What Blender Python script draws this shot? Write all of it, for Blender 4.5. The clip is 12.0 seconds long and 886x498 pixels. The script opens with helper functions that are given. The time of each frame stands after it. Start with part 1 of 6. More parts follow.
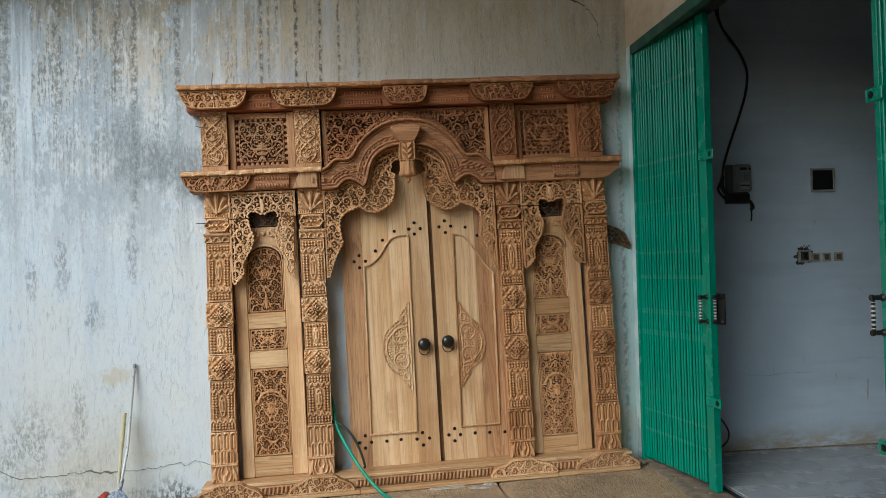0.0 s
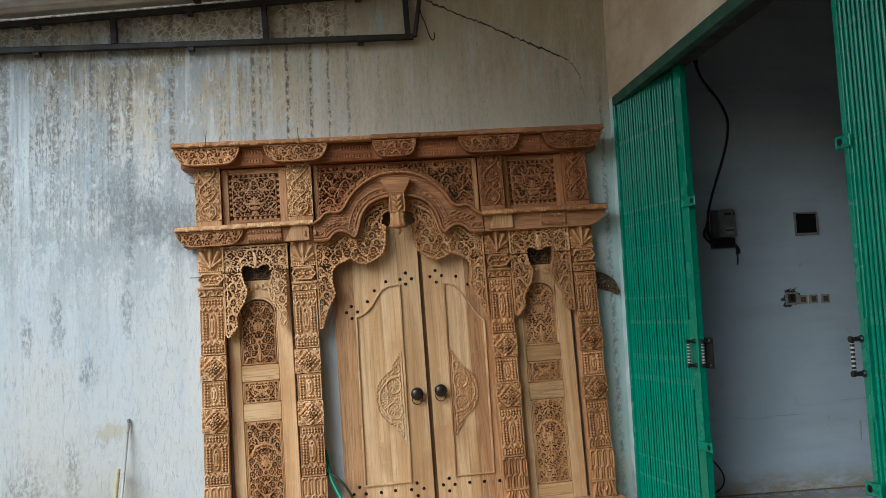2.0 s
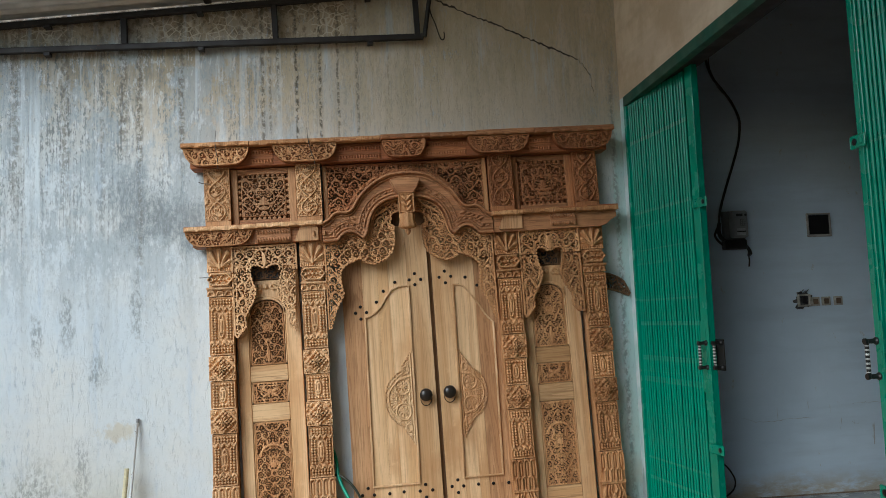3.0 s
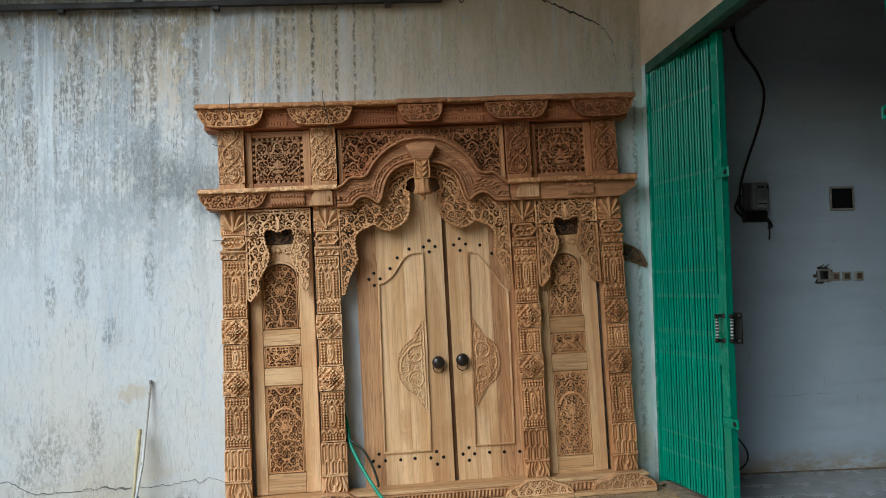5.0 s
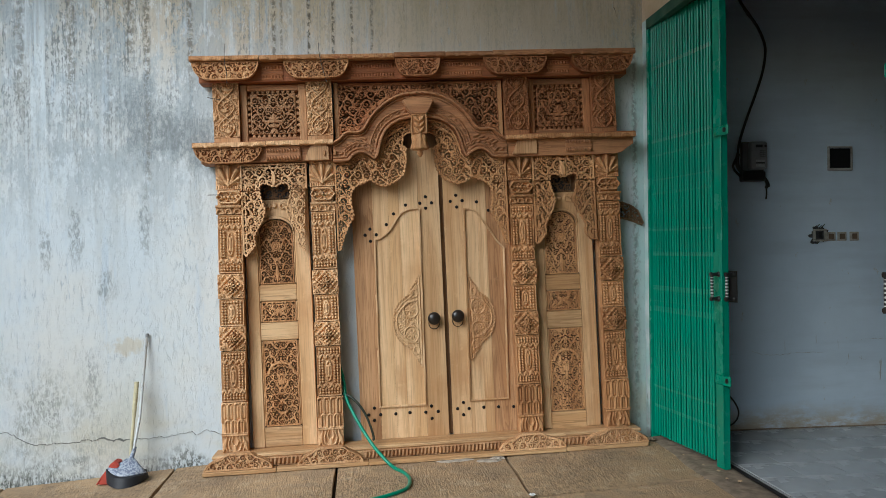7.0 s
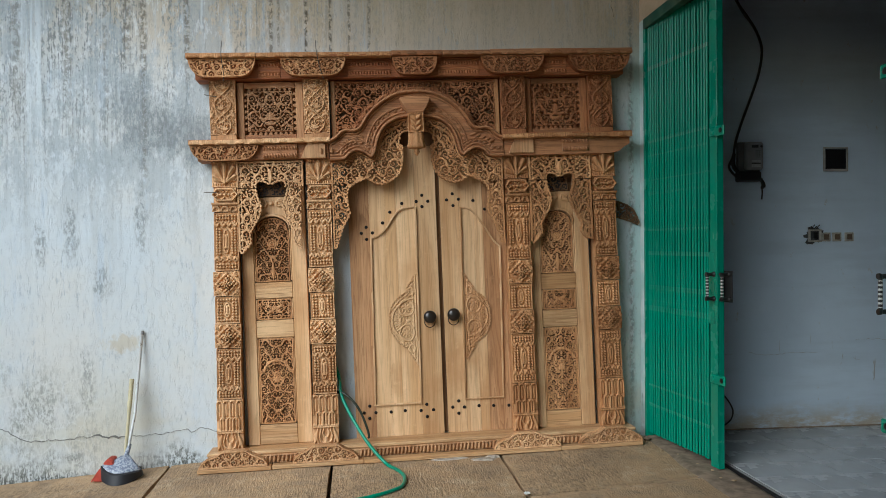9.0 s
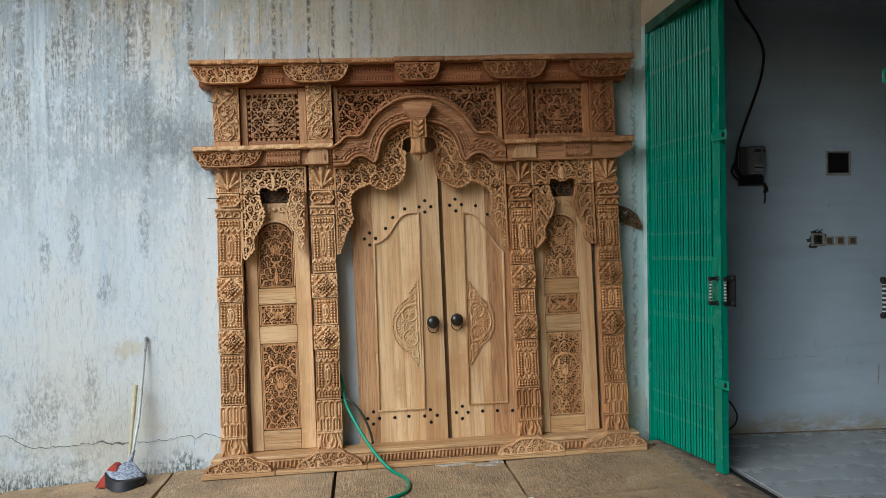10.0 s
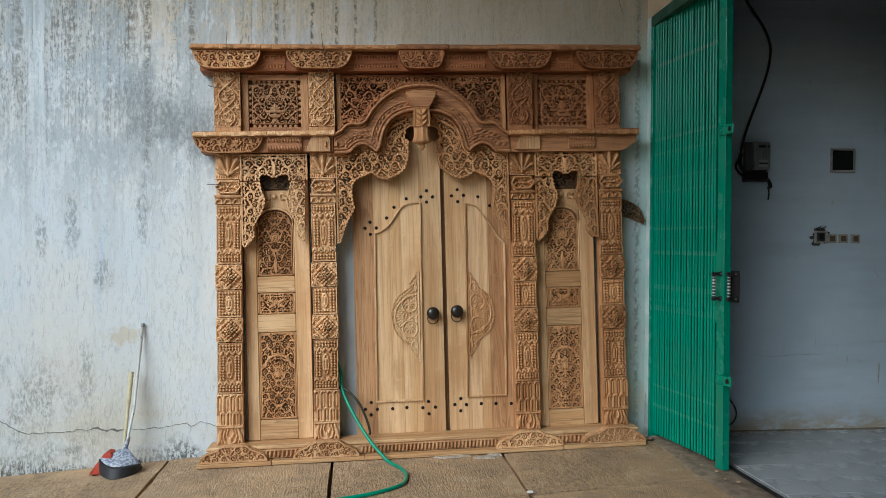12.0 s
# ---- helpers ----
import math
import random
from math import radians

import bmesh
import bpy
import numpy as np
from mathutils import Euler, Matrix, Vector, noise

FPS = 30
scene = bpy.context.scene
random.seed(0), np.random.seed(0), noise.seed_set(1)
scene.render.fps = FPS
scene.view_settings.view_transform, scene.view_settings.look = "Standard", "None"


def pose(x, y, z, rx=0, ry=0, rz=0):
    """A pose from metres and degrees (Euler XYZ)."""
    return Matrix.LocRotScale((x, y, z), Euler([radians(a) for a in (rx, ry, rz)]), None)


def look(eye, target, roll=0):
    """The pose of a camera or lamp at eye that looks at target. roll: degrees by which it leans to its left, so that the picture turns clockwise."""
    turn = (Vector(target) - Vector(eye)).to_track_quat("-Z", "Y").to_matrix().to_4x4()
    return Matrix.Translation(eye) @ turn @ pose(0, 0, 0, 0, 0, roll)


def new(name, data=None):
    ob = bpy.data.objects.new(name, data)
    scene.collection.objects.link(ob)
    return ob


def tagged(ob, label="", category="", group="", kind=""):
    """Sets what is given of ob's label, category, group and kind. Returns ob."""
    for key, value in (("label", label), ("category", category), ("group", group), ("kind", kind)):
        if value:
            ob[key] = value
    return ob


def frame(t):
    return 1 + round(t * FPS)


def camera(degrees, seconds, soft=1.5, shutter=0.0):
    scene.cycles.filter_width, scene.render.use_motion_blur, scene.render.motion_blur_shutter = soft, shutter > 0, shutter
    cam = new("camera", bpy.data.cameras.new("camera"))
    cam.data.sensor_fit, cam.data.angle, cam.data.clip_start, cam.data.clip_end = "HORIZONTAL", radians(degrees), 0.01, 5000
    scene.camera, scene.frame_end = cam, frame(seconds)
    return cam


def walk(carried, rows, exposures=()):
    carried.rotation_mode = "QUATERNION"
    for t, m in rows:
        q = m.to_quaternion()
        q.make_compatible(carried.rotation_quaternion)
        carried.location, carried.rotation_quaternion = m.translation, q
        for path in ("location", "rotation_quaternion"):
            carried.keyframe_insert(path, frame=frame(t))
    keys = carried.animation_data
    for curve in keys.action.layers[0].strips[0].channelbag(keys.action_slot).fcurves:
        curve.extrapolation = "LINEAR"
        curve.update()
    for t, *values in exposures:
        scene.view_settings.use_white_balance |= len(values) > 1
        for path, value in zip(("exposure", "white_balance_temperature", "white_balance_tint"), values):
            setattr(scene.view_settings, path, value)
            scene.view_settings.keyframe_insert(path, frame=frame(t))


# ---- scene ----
cam = camera(59.2, 12.0, soft=0.8)
PATH = [
    (0, (-0.43, -5.541, 1.424), (-0.19, -3.556, 1.472), -1.4),
    (0.5, (-0.417, -5.581, 1.42), (-0.168, -3.6, 1.526), -1.6),
    (1, (-0.395, -5.611, 1.408), (-0.155, -3.63, 1.548), -2.0),
    (1.5, (-0.384, -5.616, 1.414), (-0.139, -3.638, 1.569), -2.4),
    (2, (-0.387, -5.628, 1.431), (-0.139, -3.651, 1.601), -2.5),
    (2.5, (-0.383, -5.615, 1.42), (-0.144, -3.637, 1.598), -2.5),
    (3, (-0.389, -5.606, 1.426), (-0.163, -3.626, 1.601), -2.3),
    (5, (-0.396, -5.544, 1.412), (-0.205, -3.556, 1.511), -1.2),
    (5.5, (-0.386, -5.544, 1.404), (-0.211, -3.553, 1.472), -1.1),
    (6, (-0.403, -5.544, 1.413), (-0.222, -3.552, 1.453), -0.9),
    (6.5, (-0.411, -5.541, 1.408), (-0.223, -3.55, 1.422), -0.7),
    (7, (-0.404, -5.535, 1.394), (-0.202, -3.545, 1.388), -0.7),
    (9, (-0.405, -5.538, 1.4), (-0.193, -3.55, 1.388), -0.4),
    (9.5, (-0.402, -5.541, 1.409), (-0.197, -3.552, 1.401), -0.5),
    (10, (-0.41, -5.542, 1.399), (-0.204, -3.553, 1.401), -0.6),
    (10.5, (-0.41, -5.544, 1.386), (-0.201, -3.555, 1.396), -0.6),
    (11, (-0.41, -5.543, 1.399), (-0.197, -3.555, 1.402), -0.4),
    (11.5, (-0.415, -5.533, 1.401), (-0.2, -3.545, 1.393), -0.0),
    (12, (-0.445, -5.49, 1.378), (-0.227, -3.502, 1.364), 0.4),
]
walk(cam, [(t, look(eye, target, roll)) for t, eye, target, roll in PATH], exposures=[(0, 0.25, 6150, 4), (12, 0.25, 6150, 4)])

# ---- world, sun, exposure ----
SUN_ELEV, SUN_ROT = radians(36), radians(230)
world = bpy.data.worlds.new("sky")
scene.world = world
world.use_nodes = True
_wt = world.node_tree
_sky = _wt.nodes.new("ShaderNodeTexSky")
_sky.sky_type = "NISHITA"
_sky.sun_disc = False
_sky.sun_elevation, _sky.sun_rotation = SUN_ELEV, SUN_ROT
_sky.dust_density, _sky.air_density = 1.0, 1.0
_wt.links.new(_sky.outputs[0], _wt.nodes["Background"].inputs[0])
_wt.nodes["Background"].inputs[1].default_value = 0.15
_sun = bpy.data.lights.new("sun", "SUN")
_sun.energy, _sun.angle, _sun.color = 2.5, radians(44), (1.0, 1.0, 1.0)
sun = new("sun", _sun)
# the veiled sun stands in the south-west, on the open side of the yard
sun.matrix_world = look((-6.4, -7.6, 7.1), (0, 0, 0))

# ---- helpers for building ----


def link_mesh(name, bm, material, parent=None, label="", smooth=False):
    me = bpy.data.meshes.new(name)
    bm.to_mesh(me)
    bm.free()
    if smooth:
        me.polygons.foreach_set("use_smooth", [True] * len(me.polygons))
    for m in (material if isinstance(material, (list, tuple)) else [material]):
        me.materials.append(m)
    ob = new(name, me)
    if parent is not None:
        ob.parent = parent
    if label:
        ob["label"] = label
    return ob


def part(name, bm, material, parent, label="", smooth=False):
    return link_mesh(name, bm, material, parent, label, smooth)


def shared(name, me, parent, m=None, label=""):
    """An object of its own on a mesh that alike pieces share."""
    ob = new(name, me)
    ob.parent = parent
    if m is not None:
        ob.matrix_basis = m
    if label:
        ob["label"] = label
    return ob


def empty(name, m, label, category, group="", kind=""):
    ob = new(name)
    ob.empty_display_size = 0.05
    ob.matrix_world = m
    return tagged(ob, label, category, group, kind)


def box(bm, x0, x1, y0, y1, z0, z1, bevel=0.0, m=None):
    vs = [bm.verts.new((x, y, z)) for x in (x0, x1) for y in (y0, y1) for z in (z0, z1)]
    fs = [bm.faces.new([vs[i] for i in f]) for f in
          ((0, 1, 3, 2), (4, 6, 7, 5), (0, 4, 5, 1), (2, 3, 7, 6), (0, 2, 6, 4), (1, 5, 7, 3))]
    if bevel > 0:
        es = list({e for f in fs for e in f.edges})
        r = bmesh.ops.bevel(bm, geom=es, offset=bevel, segments=1, affect="EDGES", profile=0.5)
        vs = list({v for f in r["faces"] for v in f.verts} | {v for v in vs if v.is_valid})
    if m is not None:
        bmesh.ops.transform(bm, matrix=m, verts=vs)
    return vs


def boxbm(*a, **k):
    bm = bmesh.new()
    box(bm, *a, **k)
    return bm


def tube(bm, pts, radius, sides=8, cap=True):
    """A round bar along a line of points; radius may be a list."""
    pts = [Vector(p) for p in pts]
    n = len(pts)
    rad = radius if isinstance(radius, (list, tuple)) else [radius] * n
    rings = []
    up = Vector((0.13, 0.07, 1)).normalized()
    for i, p in enumerate(pts):
        d = (pts[min(i + 1, n - 1)] - pts[max(i - 1, 0)]).normalized()
        a = d.cross(up)
        if a.length < 1e-3:
            a = d.cross(Vector((1, 0, 0)))
        a.normalize()
        b = d.cross(a)
        rings.append([bm.verts.new(p + rad[i] * (math.cos(2 * math.pi * k / sides) * a + math.sin(2 * math.pi * k / sides) * b))
                      for k in range(sides)])
    for r0, r1 in zip(rings, rings[1:]):
        for k in range(sides):
            bm.faces.new((r0[k], r0[(k + 1) % sides], r1[(k + 1) % sides], r1[k]))
    if cap:
        bm.faces.new(rings[0])
        bm.faces.new(rings[-1][::-1])
    return bm


def smooth_line(pts, steps=8):
    """A rounded line through points."""
    P = [Vector(p) for p in pts]
    P = [P[0]] + P + [P[-1]]
    out = []
    for i in range(1, len(P) - 2):
        for s in range(steps):
            t = s / steps
            out.append(0.5 * (2 * P[i] + (P[i + 1] - P[i - 1]) * t + (2 * P[i - 1] - 5 * P[i] + 4 * P[i + 1] - P[i + 2]) * t * t
                              + (3 * P[i] - P[i - 1] - 3 * P[i + 1] + P[i + 2]) * t ** 3))
    out.append(P[-2])
    return out


def lathe(bm, prof, sides=16, m=None):
    """A turned shape: (radius, height) pairs round z."""
    rings = [[bm.verts.new((r * math.cos(2 * math.pi * k / sides), r * math.sin(2 * math.pi * k / sides), h)) for k in range(sides)]
             for r, h in prof]
    for r0, r1 in zip(rings, rings[1:]):
        for k in range(sides):
            bm.faces.new((r0[k], r0[(k + 1) % sides], r1[(k + 1) % sides], r1[k]))
    bm.faces.new(rings[0][::-1])
    bm.faces.new(rings[-1])
    if m is not None:
        bmesh.ops.transform(bm, matrix=m, verts=[v for r in rings for v in r])
    return bm


def prism(bm, outline, y0, y1):
    """A flat outline in x and z, drawn out from y0 to y1."""
    f = [bm.verts.new((x, y0, z)) for x, z in outline]
    b = [bm.verts.new((x, y1, z)) for x, z in outline]
    bm.faces.new(f)
    bm.faces.new(b[::-1])
    for i in range(len(f)):
        j = (i + 1) % len(f)
        bm.faces.new((f[j], f[i], b[i], b[j]))
    return bm


# ---- materials ----
class Mat:
    """A short way to write a node material."""

    def __init__(self, name, rough=0.7, metal=0.0, spec=0.5):
        self.m = bpy.data.materials.new(name)
        self.m.use_nodes = True
        self.t = self.m.node_tree
        self.b = self.t.nodes["Principled BSDF"]
        self.b.inputs["Roughness"].default_value = rough
        self.b.inputs["Metallic"].default_value = metal
        self.b.inputs["Specular IOR Level"].default_value = spec
        self.co = self.t.nodes.new("ShaderNodeTexCoord")

    def put(self, sock, v):
        if isinstance(v, bpy.types.NodeSocket):
            self.t.links.new(v, sock)
        else:
            sock.default_value = v

    def coord(self, scale=(1, 1, 1), loc=(0, 0, 0), rot=(0, 0, 0), rand=0.0):
        n = self.t.nodes.new("ShaderNodeMapping")
        self.t.links.new(self.co.outputs["Object"], n.inputs[0])
        n.inputs["Scale"].default_value = scale
        n.inputs["Rotation"].default_value = rot
        n.inputs["Location"].default_value = loc
        if rand:
            i = self.t.nodes.new("ShaderNodeObjectInfo")
            v = self.t.nodes.new("ShaderNodeVectorMath")
            v.operation = "MULTIPLY_ADD"
            self.t.links.new(i.outputs["Random"], v.inputs[0])
            v.inputs[1].default_value = (rand, rand * 0.7, rand * 1.3)
            v.inputs[2].default_value = loc
            self.t.links.new(v.outputs[0], n.inputs["Location"])
        return n.outputs[0]

    def noise(self, co, scale=5.0, detail=4.0, rough=0.55, dist=0.0):
        n = self.t.nodes.new("ShaderNodeTexNoise")
        self.t.links.new(co, n.inputs["Vector"])
        n.inputs["Scale"].default_value = scale
        n.inputs["Detail"].default_value = detail
        n.inputs["Roughness"].default_value = rough
        n.inputs["Distortion"].default_value = dist
        return n.outputs["Fac"]

    def voro(self, co, scale=5.0, feature="F1", out="Distance"):
        n = self.t.nodes.new("ShaderNodeTexVoronoi")
        n.feature = feature
        self.t.links.new(co, n.inputs["Vector"])
        n.inputs["Scale"].default_value = scale
        return n.outputs[out]

    def wave(self, co, scale=5.0, dist=4.0, detail=2.0, dscale=1.0, direction="X"):
        n = self.t.nodes.new("ShaderNodeTexWave")
        n.bands_direction = direction
        self.t.links.new(co, n.inputs["Vector"])
        n.inputs["Scale"].default_value = scale
        n.inputs["Distortion"].default_value = dist
        n.inputs["Detail"].default_value = detail
        n.inputs["Detail Scale"].default_value = dscale
        return n.outputs["Fac"]

    def ramp(self, v, a, b, lo=0.0, hi=1.0):
        n = self.t.nodes.new("ShaderNodeMapRange")
        n.interpolation_type = "SMOOTHSTEP"
        self.put(n.inputs[0], v)
        for k, x in zip((1, 2, 3, 4), (a, b, lo, hi)):
            n.inputs[k].default_value = x
        return n.outputs[0]

    def math(self, op, a, b=0.0):
        n = self.t.nodes.new("ShaderNodeMath")
        n.operation = op
        self.put(n.inputs[0], a)
        self.put(n.inputs[1], b)
        return n.outputs[0]

    def mix(self, f, a, b, mode="MIX"):
        n = self.t.nodes.new("ShaderNodeMix")
        n.data_type, n.blend_type = "RGBA", mode
        self.put(n.inputs["Factor"], f)
        self.put(n.inputs[6], (*a, 1) if isinstance(a, tuple) and len(a) == 3 else a)
        self.put(n.inputs[7], (*b, 1) if isinstance(b, tuple) and len(b) == 3 else b)
        return n.outputs[2]

    def axis(self, k):
        n = self.t.nodes.new("ShaderNodeSeparateXYZ")
        self.t.links.new(self.co.outputs["Object"], n.inputs[0])
        return n.outputs[k]

    def island(self):
        return self.t.nodes.new("ShaderNodeNewGeometry").outputs["Random Per Island"]

    def rand(self):
        return self.t.nodes.new("ShaderNodeObjectInfo").outputs["Random"]

    def bump(self, h, strength=0.3, dist=0.01):
        n = self.t.nodes.new("ShaderNodeBump")
        n.inputs["Strength"].default_value = strength
        n.inputs["Distance"].default_value = dist
        self.t.links.new(h, n.inputs["Height"])
        self.t.links.new(n.outputs[0], self.b.inputs["Normal"])

    def done(self, color, rough=None):
        self.put(self.b.inputs["Base Color"], (*color, 1) if isinstance(color, tuple) and len(color) == 3 else color)
        if rough is not None:
            self.put(self.b.inputs["Roughness"], rough)
        return self.m


def wall_material():
    """White limewash, streaked grey-black by rain from above, browned at the top, mildewed at the foot."""
    k = Mat("stained_limewash", 0.9, spec=0.2)
    x, z = k.axis(0), k.axis(2)
    mul, add = (lambda a, b: k.math("MULTIPLY", a, b)), (lambda a, b: k.math("ADD", a, b))
    big = k.noise(k.coord(), 1.1, 5, 0.6)
    fine = k.noise(k.coord(), 60, 5, 0.7)
    mott = k.noise(k.coord((1, 1, 0.55), (2, 0, 3)), 7, 7, 0.72)
    top, left = k.ramp(z, 1.2, 2.9), k.ramp(x, 0.1, -1.8)
    col = k.mix(k.ramp(big, 0.35, 0.68), (0.585, 0.655, 0.705), (0.64, 0.66, 0.65))
    col = k.mix(mul(k.ramp(mott, 0.50, 0.70), 0.20), col, (0.50, 0.565, 0.615))
    # broad upright bands where water ran: greyer and whiter by turns
    band = k.noise(k.coord((1, 1, 0.06), (3.1, 0, 0.4)), 4.6, 5, 0.65)
    col = k.mix(mul(k.ramp(band, 0.46, 0.62), mul(add(mul(left, 0.5), 0.12), k.ramp(z, 0.6, 2.3))), col, (0.40, 0.43, 0.435))
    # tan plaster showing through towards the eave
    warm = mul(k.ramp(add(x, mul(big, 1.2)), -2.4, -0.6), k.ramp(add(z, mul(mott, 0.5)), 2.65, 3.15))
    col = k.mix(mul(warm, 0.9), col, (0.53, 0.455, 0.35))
    moss = mul(k.ramp(add(z, mul(band, 0.8)), 3.0, 3.75), k.ramp(k.noise(k.coord((1, 1, 0.3), (7, 0, 0)), 5.5, 7, 0.75), 0.34, 0.58))
    col = k.mix(mul(moss, 0.7), col, (0.40, 0.34, 0.23))
    # brown-grey streaks right under the truss
    run = k.noise(k.coord((1, 1, 0.05), (5.2, 0, 1)), 13, 5, 0.7)
    under = mul(k.ramp(add(z, mul(run, 1.1)), 3.45, 3.98), mul(k.ramp(x, -0.7, -1.3), k.ramp(mott, 0.36, 0.56)))
    col = k.mix(mul(under, 0.75), col, (0.25, 0.225, 0.175))
    # fine grey-black threads and specks in the bands
    thread = k.noise(k.coord((1, 1, 0.045)), 44, 5, 0.75)
    speck = k.noise(k.coord((1, 1, 0.5), (0, 2, 0)), 52, 5, 0.75)
    patch = k.noise(k.coord((1, 1, 0.5), (6, 0, 4)), 3.4, 6, 0.7)
    th = k.ramp(add(mul(thread, 0.5), mul(speck, 0.5)), 0.50, 0.545)
    reach = mul(k.ramp(add(mul(band, 0.6), mul(patch, 0.5)), 0.44, 0.59), mul(top, add(mul(left, 0.75), 0.25)))
    col = k.mix(mul(th, mul(reach, 0.95)), col, (0.20, 0.22, 0.225))
    # cloudy grey-blue mildew fields with hard ragged rims
    cloud = k.ramp(k.noise(k.coord((1, 1, 0.62), (1.3, 0, 7)), 2.6, 9, 0.74), 0.485, 0.535)
    col = k.mix(mul(cloud, mul(add(mul(left, 0.62), 0.05), k.ramp(z, 1.3, 2.1))), col, (0.37, 0.425, 0.46))
    # pale runs that washed it off again
    wash = k.ramp(k.noise(k.coord((1, 1, 0.03), (9.4, 0, 0)), 9, 4, 0.6), 0.56, 0.64)
    col = k.mix(mul(wash, mul(left, mul(k.ramp(z, 1.6, 2.6), 0.55))), col, (0.66, 0.74, 0.79))
    # chalky white flakes left standing
    chalk = k.ramp(k.noise(k.coord((1, 1, 0.32), (8, 0, 2)), 21, 6, 0.8), 0.535, 0.595)
    col = k.mix(mul(chalk, mul(left, mul(k.ramp(z, 0.9, 2.2), 0.52))), col, (0.72, 0.77, 0.80))
    # brown, crazed plaster behind the truss
    eave = mul(k.ramp(add(z, mul(patch, 0.25)), 3.54, 3.66), k.ramp(x, -0.1, -0.5))
    col = k.mix(mul(eave, 0.72), col, (0.40, 0.325, 0.235))
    grime = mul(eave, k.ramp(k.noise(k.coord((1, 1, 0.7), (6, 0, 2)), 16, 6, 0.75), 0.47, 0.58))
    col = k.mix(mul(grime, 0.7), col, (0.16, 0.125, 0.085))
    net = mul(k.ramp(k.voro(k.coord((1, 1, 1.1), (3, 0, 1)), 18, "DISTANCE_TO_EDGE"), 0.10, 0.02), mul(eave, k.ramp(patch, 0.43, 0.52)))
    col = k.mix(mul(net, 0.8), col, (0.62, 0.57, 0.47))
    # dotted black drip lines under the eave, where the sheet's ribs let water through
    wob = mul(add(k.noise(k.coord((0.2, 1, 1), (2, 0, 8)), 9, 3, 0.6), -0.5), 0.03)
    dots = k.ramp(k.noise(k.coord((1, 1, 0.8)), 30, 4, 0.7), 0.43, 0.56)
    for x0, w, z0, s in ((-2.70, 0.05, 2.3, 0.5), (-2.37, 0.045, 2.4, 0.6), (-2.12, 0.03, 2.3, 0.5), (-1.98, 0.05, 2.7, 0.7), (-1.87, 0.035, 1.9, 0.75), (-1.58, 0.035, 2.55, 0.7),
                         (-1.01, 0.02, 2.6, 0.8), (-0.96, 0.014, 2.6, 0.6), (-0.90, 0.02, 3.0, 0.75), (-0.77, 0.018, 2.6, 1.0), (-0.60, 0.017, 2.6, 0.95), (-0.47, 0.015, 2.75, 0.8), (-0.33, 0.016, 2.6, 0.65), (-0.10, 0.012, 3.0, 0.4)):
        d = k.ramp(k.math("ABSOLUTE", add(add(x, -x0), wob)), w, w * 0.25)
        col = k.mix(mul(mul(d, dots), mul(k.ramp(add(z, mul(patch, 0.6)), z0 + 0.05, z0 + 0.55), s)), col, (0.13, 0.115, 0.09))
    # sparse upright blue-grey flecks where the lower paint wore thin
    clump = k.ramp(k.noise(k.coord((1, 1, 0.45), (4, 0, 9)), 3.2, 4, 0.6), 0.46, 0.62)
    scab = k.ramp(k.noise(k.coord((1, 1, 0.30), (0.3, 0, 5)), 38, 6, 0.75), 0.55, 0.62)
    col = k.mix(mul(scab, mul(clump, 0.6)), col, (0.36, 0.43, 0.49))
    blue = k.ramp(k.noise(k.coord((1, 1, 0.12), (2.3, 0, 1)), 11, 5, 0.65), 0.55, 0.70)
    col = k.mix(mul(blue, 0.5), col, (0.47, 0.57, 0.67))

    # teal paint smeared over from the gate frame, black specks in the corner
    smear = k.ramp(add(x, mul(add(k.noise(k.coord((1, 1, 0.35), (3, 0, 3)), 9, 6, 0.75), -0.5), 0.34)), 1.535, 1.60)
    col = k.mix(mul(smear, mul(k.ramp(z, 3.0, 2.6), 0.5)), col, (0.33, 0.60, 0.58))
    corner = k.ramp(k.math("ABSOLUTE", add(add(x, -1.575), wob)), 0.030, 0.004)
    col = k.mix(mul(mul(corner, dots), mul(k.ramp(z, 3.4, 3.0), 0.6)), col, (0.16, 0.17, 0.16))
    fleck = mul(k.ramp(k.noise(k.coord((1, 1, 0.45), (2, 0, 6)), 34, 6, 0.78), 0.56, 0.61), k.ramp(x, 1.36, 1.46))
    col = k.mix(mul(fleck, 0.45), col, (0.26, 0.31, 0.33))

    # single old marks: mildew clusters, a peeled ochre patch low down
    def spot(x0, z0, rx, rz, seed, rough=0.9):
        n = k.noise(k.coord((1, 1, 0.6), (seed, 0, 0)), 14, 6, 0.8)
        d = k.math("SQRT", add(k.math("POWER", mul(add(x, -x0), 1 / rx), 2.0), k.math("POWER", mul(add(z, -z0), 1 / rz), 2.0)))
        return k.ramp(add(d, mul(n, rough * 2)), 1.1 + rough, 0.4 + rough)
    grit = k.ramp(k.noise(k.coord((1, 1, 0.4), (5, 0, 3)), 46, 6, 0.8), 0.44, 0.56)
    for x0, z0, rx, rz, sd in ((-1.93, 2.30, 0.10, 0.24, 1), (-1.76, 2.22, 0.09, 0.15, 2), (-1.58, 2.17, 0.15, 0.13, 3), (-1.50, 2.05, 0.08, 0.10, 3.5), (-1.90, 1.58, 0.028, 0.20, 4), (-2.35, 1.50, 0.035, 0.16, 5), (-2.55, 1.42, 0.03, 0.12, 6), (-2.26, 0.48, 0.04, 0.15, 7), (-2.15, 1.15, 0.05, 0.08, 8)):
